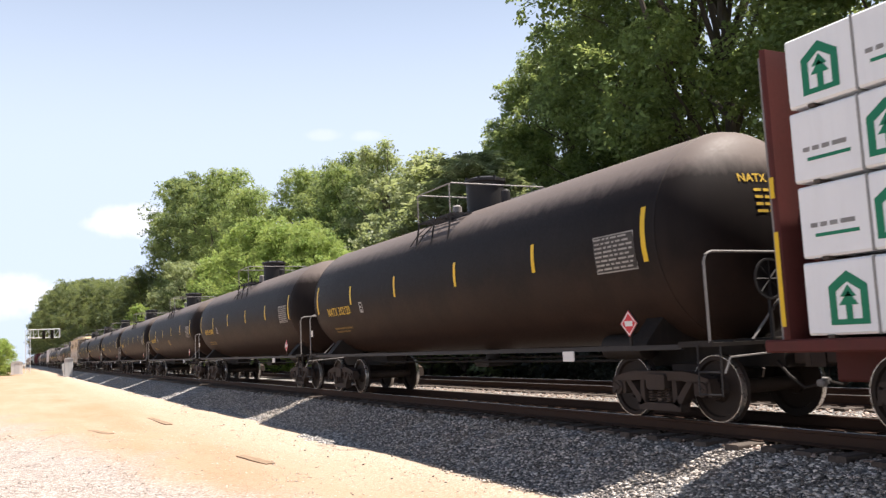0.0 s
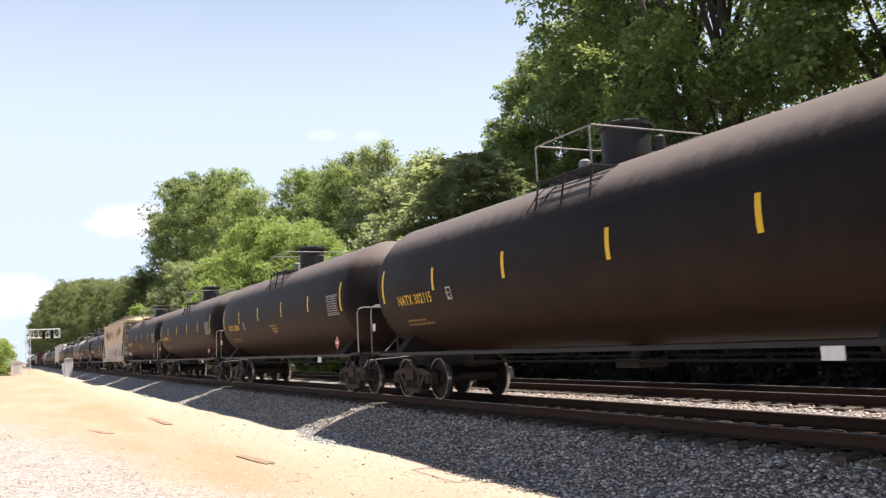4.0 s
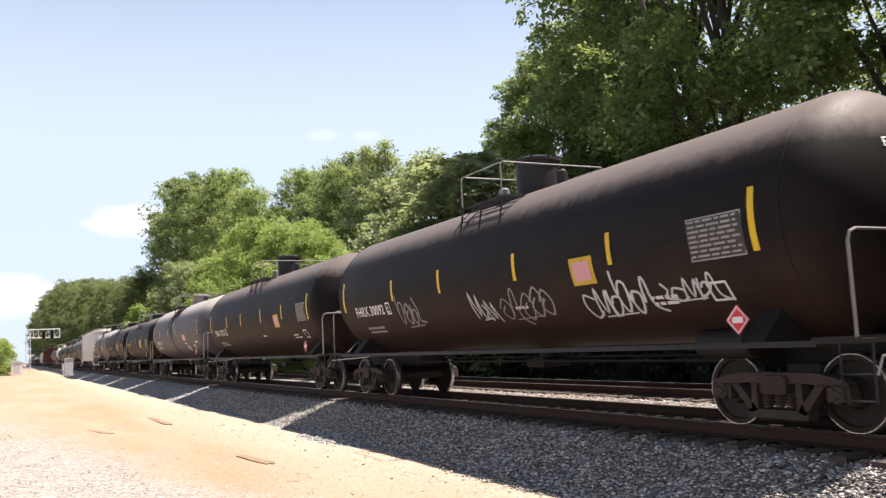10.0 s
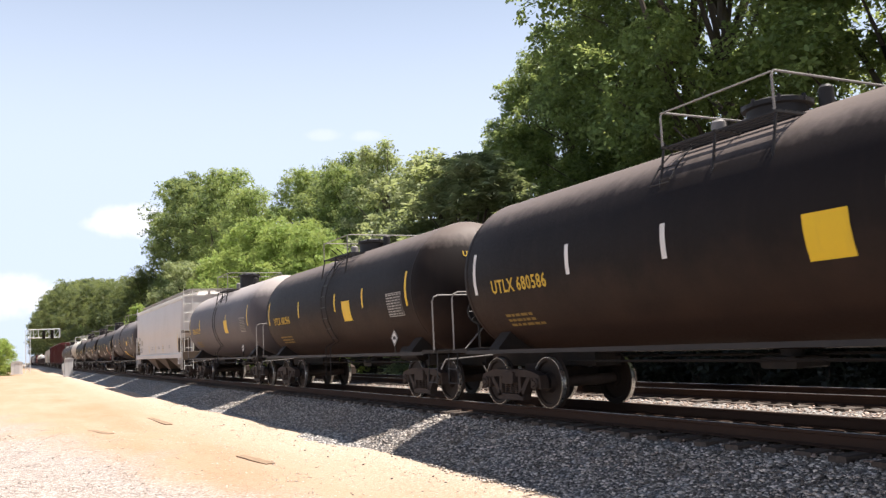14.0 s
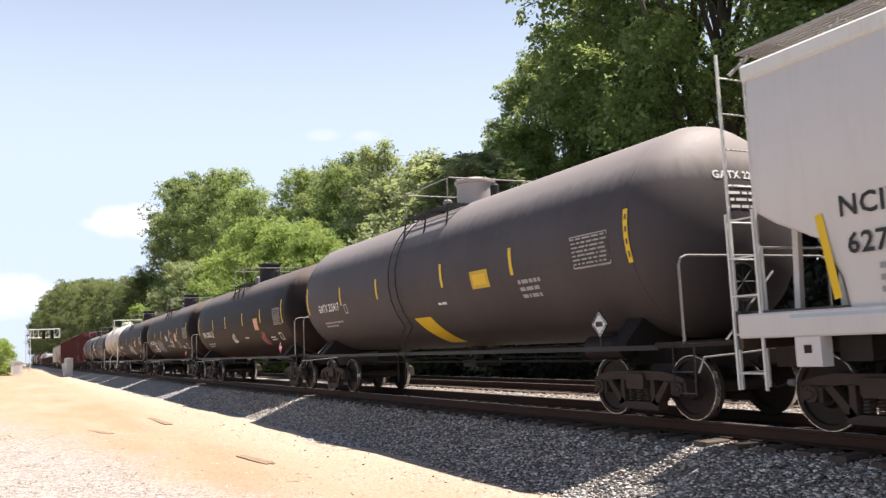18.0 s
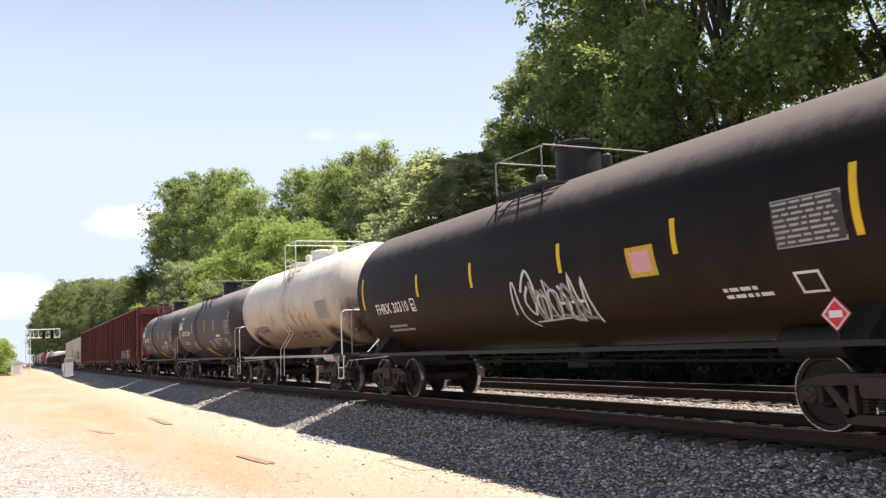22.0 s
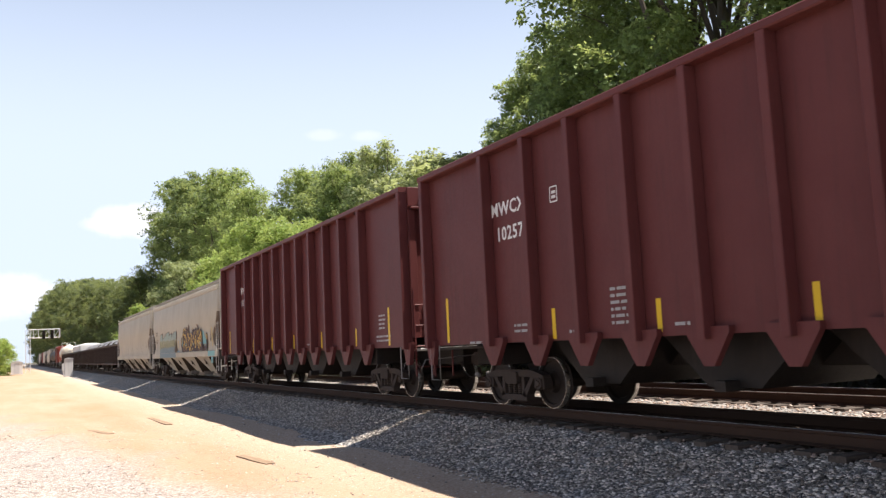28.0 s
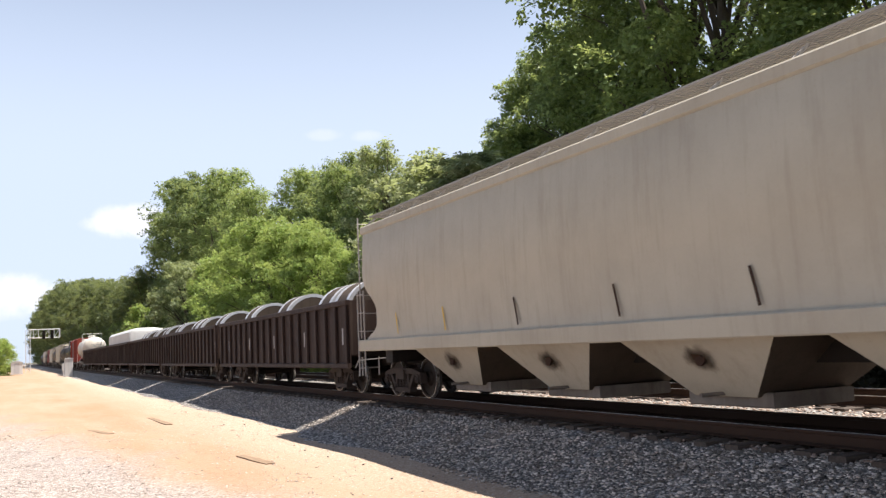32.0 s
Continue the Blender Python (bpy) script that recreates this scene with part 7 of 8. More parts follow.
    data_panel(g, 6.35, 0, WHITE_TEXT, R, 2.59, 0.95, 0.62)
    lab = sticker(g, 3.25, -15.5, 0.82, 0.30, FADED_TAPE, None, R, 2.59)
    part("label_field", wrap(flat_patch(-0.27, 0.22, -0.16, 0.16, 1, 3), 3.25, -15.5, R, 2.59, 0.010), PINK, lab, "faded red print field")
    part("label_print", wrap(bars(4, 0.40, 0.03, 0.035, RNG), 3.22, -13, R, 2.59, 0.013), WRAP_WHITE, lab, smooth=False)
    part("graffiti", wrap(stroke([(-0.3, 0.0), (0.35, 0.02)], 0.07), 3.25, -28, R, 2.59), GRAF_WHITE, g, "white sprayed line", smooth=False)
    box_mark(g, 5.25, -36, 0.45, 0.34, BLACK_TEXT, R, 2.59)
    sticker(g, 5.25, -36, 0.36, 0.26, WHITE_TEXT, PANEL_GREY, R, 2.59, "notice")
    placard(g, 6.6, 1.42, PLACARD_RED)
    sticker(g, 6.2, -27, 0.5, 0.08, WHITE_TEXT, None, R, 2.59, "notice")
    # a small pale tag: a row of bubbles and a drooping tail
    for k in range(6):
        u, v = -0.20 + 0.155 * k, 0.42 - 0.04 * k
        ring = [(u + 0.085 * math.cos(q) * (1 + 0.2 * math.sin(3 * q + k)), v + (0.15 if k % 2 else 0.11) * math.sin(q + 0.4)) for q in np.linspace(0, 6.1, 13)]
        part("graffiti", wrap(stroke(ring, 0.045), 0.0, 0, R, 2.59, 0.010), GRAF_MINT, g, "pale green sprayed bubble letter", smooth=False)
    for pts in ([(0.46, 0.22), (0.48, -0.08), (0.42, -0.34)], [(0.66, 0.24), (0.56, -0.02), (0.40, -0.14)], [(0.22, 0.66), (0.29, 0.70)]):
        part("graffiti", wrap(stroke(smooth_line(pts), 0.05), 0.0, 0, R, 2.59, 0.010), GRAF_MINT, g, "pale green sprayed tail", smooth=False)
    spray(g, 3.5, -38, 0.6, 0.3, 4, GRAF_WHITE, 0.06, R, 2.59, 21)

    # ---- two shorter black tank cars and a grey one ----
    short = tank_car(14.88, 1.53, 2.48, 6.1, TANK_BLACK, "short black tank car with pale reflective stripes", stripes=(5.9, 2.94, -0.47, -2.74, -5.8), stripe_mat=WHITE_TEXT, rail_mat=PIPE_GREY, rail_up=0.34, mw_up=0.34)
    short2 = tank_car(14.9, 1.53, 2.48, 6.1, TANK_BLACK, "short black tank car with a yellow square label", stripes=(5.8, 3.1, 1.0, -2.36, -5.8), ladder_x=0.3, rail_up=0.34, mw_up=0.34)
    couple(short, -201.85, 14.88)
    couple(short2, -216.7, 14.9)
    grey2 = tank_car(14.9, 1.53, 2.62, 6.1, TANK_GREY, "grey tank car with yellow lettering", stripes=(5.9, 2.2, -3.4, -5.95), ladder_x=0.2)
    couple(grey2, -231.6, 14.9)
    for c, number, z in ((short, "680586", 2.48), (short2, "682966", 2.48), (grey2, "671011", 2.62)):
        say(c, "UTLX " + number, -4.3, -14, 0.24, YELLOW_TEXT, R, z)
        small_print(c, -4.4, -30, 3, 1.3, FADED_YELLOW, R, z)
        head_text(c, "UTLX " + number, YELLOW_TEXT, 6.1, R, z)
        data_panel(c, 5.1, -11, WHITE_TEXT, R, z, 0.9, 0.56)
        placard(c, 4.9, 1.42, WHITE_TEXT)
        sticker(c, 1.87 if c is short2 else 2.12, -10, 0.60, 0.54, YELLOW, None, R, z)
    part("stripe_end", wrap(flat_patch(-0.05, 0.05, -0.36, 0.0, 1, 3), 5.9, 0, R, 2.48, 0.012), YELLOW, short, "yellow lower half of the end stripe")

    # ---- clean light grey hopper ----
    prof = ((1.40, 1.45), (1.75, 1.40), (2.2, 1.15), (2.45, 0.60), (2.6, 0.36), (3.0, 0.32), (4.3, 0.30))
    h2 = hopper_car(19.95, HOPPER_LIGHT, "clean light grey covered hopper with white ladders", eave=4.40, profile=prof, bay_mat=GRIME_SHADE_BROWN, dark_to=2.75, sill_z=(1.13, 1.42))
    couple(h2, -246.5, 19.95)
    for s in (-1, 1):
        # a pale channel up the middle of the end, and the bracketed step at the roof's end
        a, b = sorted((s * 9.30, s * 9.18))
        part("end_channel", Build().box(a, b, 0.12, 0.46, 1.45, 4.34, 0.015), PIPE_WHITE, h2, "white channel post on the end sheet")
        a, b = sorted((s * 9.60, s * 9.15))
        part("roof_step", Build().box(a, b, -0.15, 0.75, 4.66, 4.72, 0.01).box(a, b, -0.15, -0.10, 4.45, 4.66).box(a, b, 0.70, 0.75, 4.45, 4.66), PIPE_DULL, h2)
        part("small_print", Build().box(s * 9.122 - 0.004, s * 9.122 + 0.004, 0.78, 1.08, 4.06, 4.14).box(s * 9.122 - 0.004, s * 9.122 + 0.004, 0.78, 1.12, 3.90, 3.98), BLACK_TEXT, h2)
    flat2 = lambda x, z, y=-1.577: (lambda shape: upright(shape, x, z, y))
    for text, z in (("NCIX", 2.38), ("6277", 1.98)):
        part("stencil", flat2(-7.48, z)(lettering(text, 0.22)), BLACK_TEXT, h2, smooth=False)
    part("small_print", flat2(-6.6, 1.85)(bars(3, 1.7, 0.06, 0.06, RNG)), PANEL_GREY, h2, smooth=False)
    sticker2 = part("faded_patch", flat2(-6.3, 2.2)(flat_patch(-0.3, 0.3, -0.16, 0.16)), HOPPER_TAN, h2, smooth=False)
    for x in (-7.9, -2.8, 0.02, 2.9, 7.9):
        part("reflective_stripe", upright(stroke([(-0.04, 0.22), (0.04, -0.22)] if abs(x) < 7 else [(-0.08, 0.46), (0.08, -0.46)], 0.10), x if abs(x) < 7 else math.copysign(8.05, x), 1.72 if abs(x) < 7 else 1.98, -1.575), YELLOW, h2, smooth=False)
    for x in (-1.4, 1.35, 3.2, 5.4):
        part("small_print", flat2(x, 1.86)(bars(2, 0.6, 0.05, 0.05, RNG)), PANEL_GREY, h2, smooth=False)
    part("sill_stripe", upright(flat_patch(-8.6, 8.6, -0.02, 0.02), 0, 1.36, -1.604), SILL_BLUE, h2, "pale blue line along the sill", smooth=False)

    for x in (-8.4, 8.4):
        plate = part("jacking_plate", Build().box(x - 0.17, x + 0.17, -1.60, -1.42, 0.80, 1.13, 0.01), HOPPER_LIGHT, h2, "pale jacking plate under the sill")
        part("plate_hole", Build().box(x - 0.05, x + 0.05, -1.606, -1.60, 0.95, 1.04), UNDER_BLACK, plate)

    # ---- dark grey tank car with a yellow patch ----
    RP, ZP = 1.60, 2.74
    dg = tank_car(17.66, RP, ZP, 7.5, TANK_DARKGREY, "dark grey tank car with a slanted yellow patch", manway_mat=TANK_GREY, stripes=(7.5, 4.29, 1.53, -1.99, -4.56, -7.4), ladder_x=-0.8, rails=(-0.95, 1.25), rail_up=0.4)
    couple(dg, -266.5, 17.66)
    say(dg, "GATX 225417", -5.62, -17, 0.215, WHITE_TEXT, RP, ZP)
    roll_stripes(dg, ZP, 4.5)
    small_print(dg, -5.6, -28, 2, 1.5, FADED_TEXT, RP, ZP)
    box_mark(dg, -4.3, -17, 0.22, 0.26, FADED_TEXT, RP, ZP)
    head_text(dg, "GATX 225417", WHITE_TEXT, 7.5, RP, ZP)
    data_panel(dg, 6.6, -7, WHITE_TEXT, RP, ZP, 0.95, 0.5)
    sticker(dg, 3.1, -12, 0.68, 0.34, YELLOW_TEXT, YELLOW, RP, ZP)
    part("yellow_patch", wrap(sheared(-0.42, 0.42, 0.02, 0.76, -0.46, 0.46), 0.0, -51, RP, ZP, 0.01), YELLOW, dg, "slanted yellow paint patch", smooth=False)
    small_print(dg, 4.8, -17, 3, 0.8, FADED_TEXT, RP, ZP, 0.07)
    placard(dg, 6.55, 1.42, WHITE_TEXT)
    small_print(dg, 1.4, -24, 1, 0.6, WHITE_TEXT, RP, ZP)

    # ---- small white tank car ----
    RW, ZW = 1.46, 2.79
    white = tank_car(12.5, RW, ZW, 5.2, TANK_WHITE, "small white tank car stained with rust", rail_mat=PIPE_WHITE, stripes=(), platform_white=True, ladder_x=0.35, mw_x=0.5, rails=(-0.1, 1.12), rail_in=0.33, mw_up=0.32)
    couple(white, -337.35, 12.5)
    for x, a, hh in ((-1.75, -20, 0.4), (-0.2, -21, 0.5), (2.1, -22, 0.4), (4.75, -22, 1.0)):
        part("reflective_stripe", wrap(flat_patch(-0.05, 0.05, -hh / 2, hh / 2, 1, 4), x, a, RW, ZW), FADED_TAPE, white, smooth=False)
    say(white, "SHPX 202860", -3.1, -36, 0.26, BLACK_TEXT, RW, ZW)
    small_print(white, -3.0, -45, 2, 1.9, PANEL_GREY, RW, ZW)
    sticker(white, 4.15, -16, 0.98, 0.55, PANEL_GREY, None, RW, ZW, "faded_panel")
    sticker(white, 1.55, -47, 0.4, 0.24, BLACK_TEXT, PANEL_GREY, RW, ZW, "notice")
    sticker(white, 2.4, -47, 0.42, 0.3, BLACK_TEXT, GRAF_RED, RW, ZW, "notice")
    spray(white, -5.0, 0, 0.5, 0.6, 3, PANEL_GREY, 0.03, RW, ZW, 30)
    wrng = random.Random(35)
    for k in range(16):
        x, hh = wrng.uniform(-1.6, 3.1), wrng.uniform(0.15, 0.5)
        smear = stroke(smooth_line([(0, hh / 2), (wrng.uniform(-0.05, 0.05), 0.0), (wrng.uniform(-0.08, 0.08), -hh / 2)]), wrng.uniform(0.04, 0.10))
        part("paint_smear", wrap(smear, x, wrng.uniform(-30, -16), RW, ZW, 0.008), wrng.choice((YELLOW_TEXT, YELLOW_TEXT, PANEL_GREY, GRIME, GRIME, GRAF_FAINT)), white, smooth=False)
    for x, w in ((0.05, 0.10), (0.65, 0.10), (0.35, 0.16)):
        part("drip_stain", wrap(flat_patch(-w / 2, w / 2, -1.3, 1.3, 1, 12), x, 4, RW, ZW, 0.004), STAIN_BLACK, white, "dark drip stain", smooth=False)
    for x in (-4.28, 4.28):
        part("saddle_stain", wrap(sheared(-0.5, 0.6, -0.6, 0.6, -0.65, 0.75, 10, 5, 0.1), x, -58, RW, ZW, 0.006), STAIN_BROWN, white, "rusty stain over the saddle", smooth=False)
    part("film_stain", wrap(sheared(-4.6, 4.9, -4.6, 4.9, -0.55, 0.6, 12, 24, 0.1), 0.0, -48, RW, ZW, 0.003), STAIN_TINT, white, "thin brown film along the belly", smooth=False)
    head = lambda y, z: 5.2 + 0.5 * RW * math.sqrt(max(0.02, 1 - (y * y + (z - ZW) ** 2) / (RW * RW)))
    part("head_stain", on_head(sheared(-1.4, 1.4, -0.9, 0.9, -0.72, 0.60, 12, 14, 0.1), head, 0.0, ZW - 0.70), STAIN_BROWN, white, "brown grime on the lower head", smooth=False)
    part("head_stencil", on_head(lettering("SHPX 202860", 0.11), head, 0.0, ZW + 0.42), PANEL_GREY, white, smooth=False)
    part("small_print", on_head(bars(2, 0.6, 0.04, 0.05, RNG), head, 0.0, ZW + 0.34), PANEL_GREY, white, smooth=False)

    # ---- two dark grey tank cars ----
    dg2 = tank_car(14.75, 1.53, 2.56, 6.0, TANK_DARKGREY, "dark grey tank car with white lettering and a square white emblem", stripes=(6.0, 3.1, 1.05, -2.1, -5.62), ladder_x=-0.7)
    couple(dg2, -349.85, 14.75)
    dg3 = copy_thing(dg2, Matrix())
    couple(dg3, -364.6, 14.4)
    for c, number in ((dg2, "219569"), (dg3, "219565")):
        say(c, "GATX " + number, -3.75, -12, 0.225, WHITE_TEXT, R, 2.56, wide=1.08)
        small_print(c, -3.9, -24, 2, 1.3, FADED_TEXT, R, 2.56)
        q = sticker(c, -5.15, 13, 0.72, 0.66, WHITE_TEXT, None, R, 2.56, "emblem")
        part("emblem_shape", wrap(flat_patch(-0.28, 0.28, 0.0, 0.24, 1, 2), -5.15, 13, R, 2.56, 0.012), BLACK_TEXT, q, smooth=False)
        part("emblem_shape", wrap(flat_patch(-0.28, 0.28, -0.1, -0.06, 1, 1), -5.15, 13, R, 2.56, 0.012), PANEL_GREY, q, smooth=False)
        small_print(c, -1.95, -28, 5, 0.75, FADED_TEXT, R, 2.56)
        small_print(c, 1.9, -27, 5, 0.8, FADED_TEXT, R, 2.56)
        small_print(c, 3.0, -25, 4, 0.8, FADED_TEXT, R, 2.56)
        small_print(c, 3.9, -18, 1, 1.2, WHITE_TEXT, R, 2.56, 0.09)
        small_print(c, 3.9, -24, 2, 0.9, FADED_TEXT, R, 2.56, 0.05)
        data_panel(c, 5.55, -8, WHITE_TEXT, R, 2.56, 0.9, 0.56)
        box_mark(c, 4.9, -33, 0.4, 0.34, WHITE_TEXT, R, 2.56)
        part("yellow_patch", wrap(sheared(-0.35, 0.28, 0.1, 0.62, -0.38, 0.38), 0.2, -55, R, 2.56, 0.01), YELLOW_TEXT, c, "slanted yellow paint patch", smooth=False)
        head_text(c, "GATX " + number, WHITE_TEXT, 6.0, R, 2.56)

    # ---- three tall maroon hoppers ----
    mg = rib_gondola(19.87, MAROON, "tall maroon open hopper with outside posts")
    reds = [mg] + [copy_thing(mg, Matrix()) for k in range(2)]
    for c, f, number in zip(reds, (-378.85, -398.70, -418.55), ("10259", "10257", "102516")):
        couple(c, f, 19.87)
        side = lambda x, z: (lambda shape: upright(shape, x, z, -1.465))
        part("stencil", side(-6.10, 3.51)(lettering("MWCX", 0.25)), WHITE_TEXT, c, smooth=False)
        part("stencil", side(-6.06, 3.05)(lettering(number, 0.25)), WHITE_TEXT, c, smooth=False)
        part("boxed_mark", side(-4.62, 3.6)(frame_shape(0, 0, 0.22, 0.27, 0.022)), WHITE_TEXT, c, smooth=False)
        part("small_print", side(-4.62, 3.66)(bars(2, 0.12, 0.05, 0.03, RNG, 0.0)), WHITE_TEXT, c, smooth=False)
        for x, z, hh in ((-8.66, 1.7, 0.9), (-4.82, 1.48, 0.5), (-2.25, 1.49, 0.46), (0.35, 1.5, 0.46), (3.1, 1.5, 0.46), (5.9, 1.5, 0.46), (8.1, 1.7, 0.9)):
            part("reflective_stripe", side(x, z)(flat_patch(-0.05, 0.05, -hh / 2, hh / 2)), YELLOW, c, "yellow reflective stripe", smooth=False)
        for x, z, rows, w in ((-5.7, 1.52, 2, 0.75), (-4.2, 1.36, 2, 0.4), (-3.05, 1.95, 6, 0.5), (-1.75, 1.38, 1, 0.4), (-7.4, 1.25, 1, 0.7), (7.7, 2.0, 4, 0.45), (7.9, 1.5, 2, 1.2), (2.0, 1.42, 1, 0.6)):
            part("small_print", side(x, z)(bars(rows, w, 0.045, 0.055, RNG)), FADED_TEXT, c, smooth=False)
    for x0, x1 in ((-1.2, 0.0), (0.12, 1.28), (1.45, 2.6), (2.75, 3.9)):
        part("graffiti", upright(sheared(x0 + 0.06, x1 - 0.1, x0, x1, 1.24, 1.90, 8, 4, 0.04), 0, 0, -1.465), GRAF_PALE, reds[0], "pale blue-white sprayed block between the posts", smooth=False)
    for k, (x, w) in enumerate(((-0.2, 2.9), (2.95, 2.7))):
        spray_letters(reds[0], lambda s, lift, x=x: upright(s, x, 1.56, -1.60 - lift), w, 0.66, 8, (GRAF_WHITE, GRAF_FAINT, PANEL_GREY, GRAF_FAINT) if k == 0 else (GRAF_FAINT, GRAF_RED, GRAF_WHITE, PANEL_GREY), GRAF_BLUE if k == 0 else GRAF_WHITE, 40 + k, 0.035)

    # ---- two tan covered hoppers ----
    prof3 = ((1.40, 0.30), (1.47, 0.36), (1.53, 0.52), (1.62, 0.80), (1.74, 0.98), (1.92, 1.08), (2.10, 1.08), (2.28, 0.96), (2.44, 0.76), (2.58, 0.54), (2.70, 0.40), (2.88, 0.26), (3.1, 0.20), (4.2, 0.18))
    h3 = hopper_car(20.78, HOPPER_TAN, "tan covered hopper with large graffiti along the side", bays=4, flared=True, eave=4.26, profile=prof3, sill_z=(1.14, 1.42), dark_to=3.3)
    couple(h3, -438.45, 20.78)
    h4 = copy_thing(h3, Matrix())
    tagged(h4, "plain dusty tan covered hopper")
    couple(h4, -459.25, 20.78)
    h_tail = [copy_thing(h4, Matrix()) for k in range(3)]
    tan = lambda x, z: (lambda shape, lift: upright(shape, x, z, -1.578 - lift))
    for text, z, mat in (("TILX", 2.48, PANEL_DARK), ("66470", 2.02, GRIME_SHADE_BROWN)):
        part("stencil", tan(-7.85, z)(lettering(text, 0.24), 0.0), mat, h3, smooth=False)
    part("small_print", tan(-7.85, 1.75)(bars(2, 0.8, 0.05, 0.06, RNG), 0.0), PANEL_GREY, h3, smooth=False)
    grng = random.Random(77)
    on_tan = lambda shape, lift: upright(shape, 0.0, 0.0, -1.578 - lift)
    # letters that fade from teal to olive, with thin dark outlines
    x = -6.6
    k = 0
    while x < -1.2:
        w, top, lean = grng.uniform(0.72, 0.98), (2.36 if k == 1 else grng.uniform(2.48, 2.72)), grng.uniform(-0.10, 0.16)
        if k % 3 == 2:
            ring = [(x - 0.05, 1.43), (x + w + 0.06, 1.43), (x + w + 0.03, 2.0), (x + w + lean, top), (x + w * 0.66 + lean, top + 0.04), (x + w * 0.52 + lean, top - 0.26), (x + w * 0.36 + lean, top - 0.02), (x + 0.04 + lean, top - 0.12), (x - 0.04, 2.0)]
            faces = [(0, 1, 2, 8), (8, 2, 5), (2, 3, 4, 5), (8, 5, 6, 7)]
        else:
            ring = [(x - 0.05, 1.43), (x + w + 0.06, 1.43), (x + w + 0.05, 1.95), (x + w * 0.96 + lean, top), (x + w * 0.20 + lean, top - 0.05), (x + 0.06 + lean, top - 0.18), (x - 0.05, 2.0)]
            faces = [(0, 1, 2, 6), (6, 2, 3, 4, 5)]
        lift = 0.004 + 0.0015 * k
        shade = [(x + w * 0.80 + lean, top - 0.42), (x + w * 1.12 + lean, top - 0.45), (x + w * 1.18 + lean, top - 0.10), (x + w * 1.05 + lean, top + 0.06), (x + w * 0.9 + lean, top - 0.02)]
        part("graffiti", on_tan((shade, [tuple(range(5))]), 0.0022), GRAF_BROWN, h3, "dark brown sprayed drop shadow", smooth=False)
        letter = part("graffiti", on_tan((ring, faces), lift), GRAF_FADE, h3, "spray-painted block letter fading from blue through olive to teal", smooth=False)
        part("graffiti_outline", on_tan(stroke(ring[1:] + ring[:1], 0.034), lift + 0.0006), GRAF_BROWN, letter, smooth=False)
        part("graffiti_line", on_tan(stroke([(x + 0.02, 2.02), (x + 0.12 + lean, top - 0.2), (x + w * 0.24 + lean, top - 0.10)], 0.018), lift + 0.0008), GRAF_FAINT, letter, smooth=False)
        part("graffiti_line", on_tan(stroke([(x + w * 0.55, 1.98), (x + w * 0.72, 1.78), (x + w * 0.84, 1.60)], 0.022), lift + 0.0008), GRAF_FAINT, letter, smooth=False)
        part("graffiti_line", on_tan(stroke([(x + w * 0.36, 1.92), (x + w * 0.46, 1.78), (x + w * 0.62, 1.74)], 0.06), lift + 0.0007), GRAF_BROWN, letter, smooth=False)
        for q in range(2):
            cx, cz, r = x + w * grng.uniform(0.25, 0.75), grng.uniform(1.98, 2.2), grng.uniform(0.04, 0.085)
            disc = [(cx + r * math.cos(u * 0.6283), cz + r * math.sin(u * 0.6283)) for u in range(10)]
            part("graffiti_bubble", on_tan((disc, [tuple(range(10))]), lift + 0.001), GRAF_FAINT, letter, smooth=False)
        x += w * 0.93
        k += 1
    part("graffiti", upright(flat_patch(-6.6, -0.9, 1.16, 1.41), 0.0, 0.0, -1.604), GRAF_FADE, h3, "blue lower edge of the graffiti across the sill", smooth=False)
    tail_l = [(-1.35, 1.44), (-0.5, 1.42), (-0.75, 1.66), (-0.95, 1.72), (-1.05, 2.0), (-1.25, 2.15), (-1.3, 1.8)]
    part("graffiti", on_tan((tail_l, [(0, 1, 2, 3, 6), (3, 4, 5, 6)]), 0.014), GRAF_BROWN, h3, "dark brown end of a sprayed word", smooth=False)
    part("graffiti", on_tan(stroke([(-0.15, 2.05), (-0.02, 1.62)], 0.08), 0.003), YELLOW_TEXT, h3, smooth=False)
    part("graffiti", on_tan(flat_patch(-6.7, 0.2, 1.425, 1.50), 0.002), GRAF_FADE, h3, "blue base line of the graffiti", smooth=False)
    # wild plum-black letters with gold faces, a hook at either end and teal behind
    for pts, faces in (([(0.98, 1.75), (1.32, 1.70), (1.62, 1.9), (1.40, 2.12), (1.05, 2.2)], [(0, 1, 2, 3, 4)]), ([(6.5, 1.75), (7.35, 1.72), (7.42, 2.1), (7.1, 1.95), (6.75, 2.32), (6.4, 2.4)], [(0, 1, 2, 3), (0, 3, 4, 5)])):
        part("graffiti", on_tan((pts, faces), 0.002), GRAF_BLUE, h3, "teal sprayed patch behind a hook", smooth=False)
    for pts in ([(0.72, 2.16), (0.78, 1.92), (0.92, 1.68), (1.2, 1.53), (1.7, 1.52)], [(6.2, 1.54), (6.8, 1.50), (7.25, 1.54), (7.48, 1.78), (7.42, 2.24)]):
        part("graffiti", on_tan(stroke(smooth_line(pts), 0.26), 0.004), GRAF_PLUM, h3, "plum-black sprayed hook", smooth=False)
        end = pts[0] if pts[0][0] < 3 else pts[-1]
        part("graffiti", on_tan(stroke([(end[0] - 0.03, end[1] - 0.06), (end[0] + 0.05, end[1] - 0.30)], 0.12), 0.006), GRAF_GOLD, h3, "gold tip of a sprayed hook", smooth=False)
    x = 1.28
    k = 0
    while x < 6.2:
        w, top = grng.uniform(0.62, 0.92), grng.uniform(2.25, 2.5)
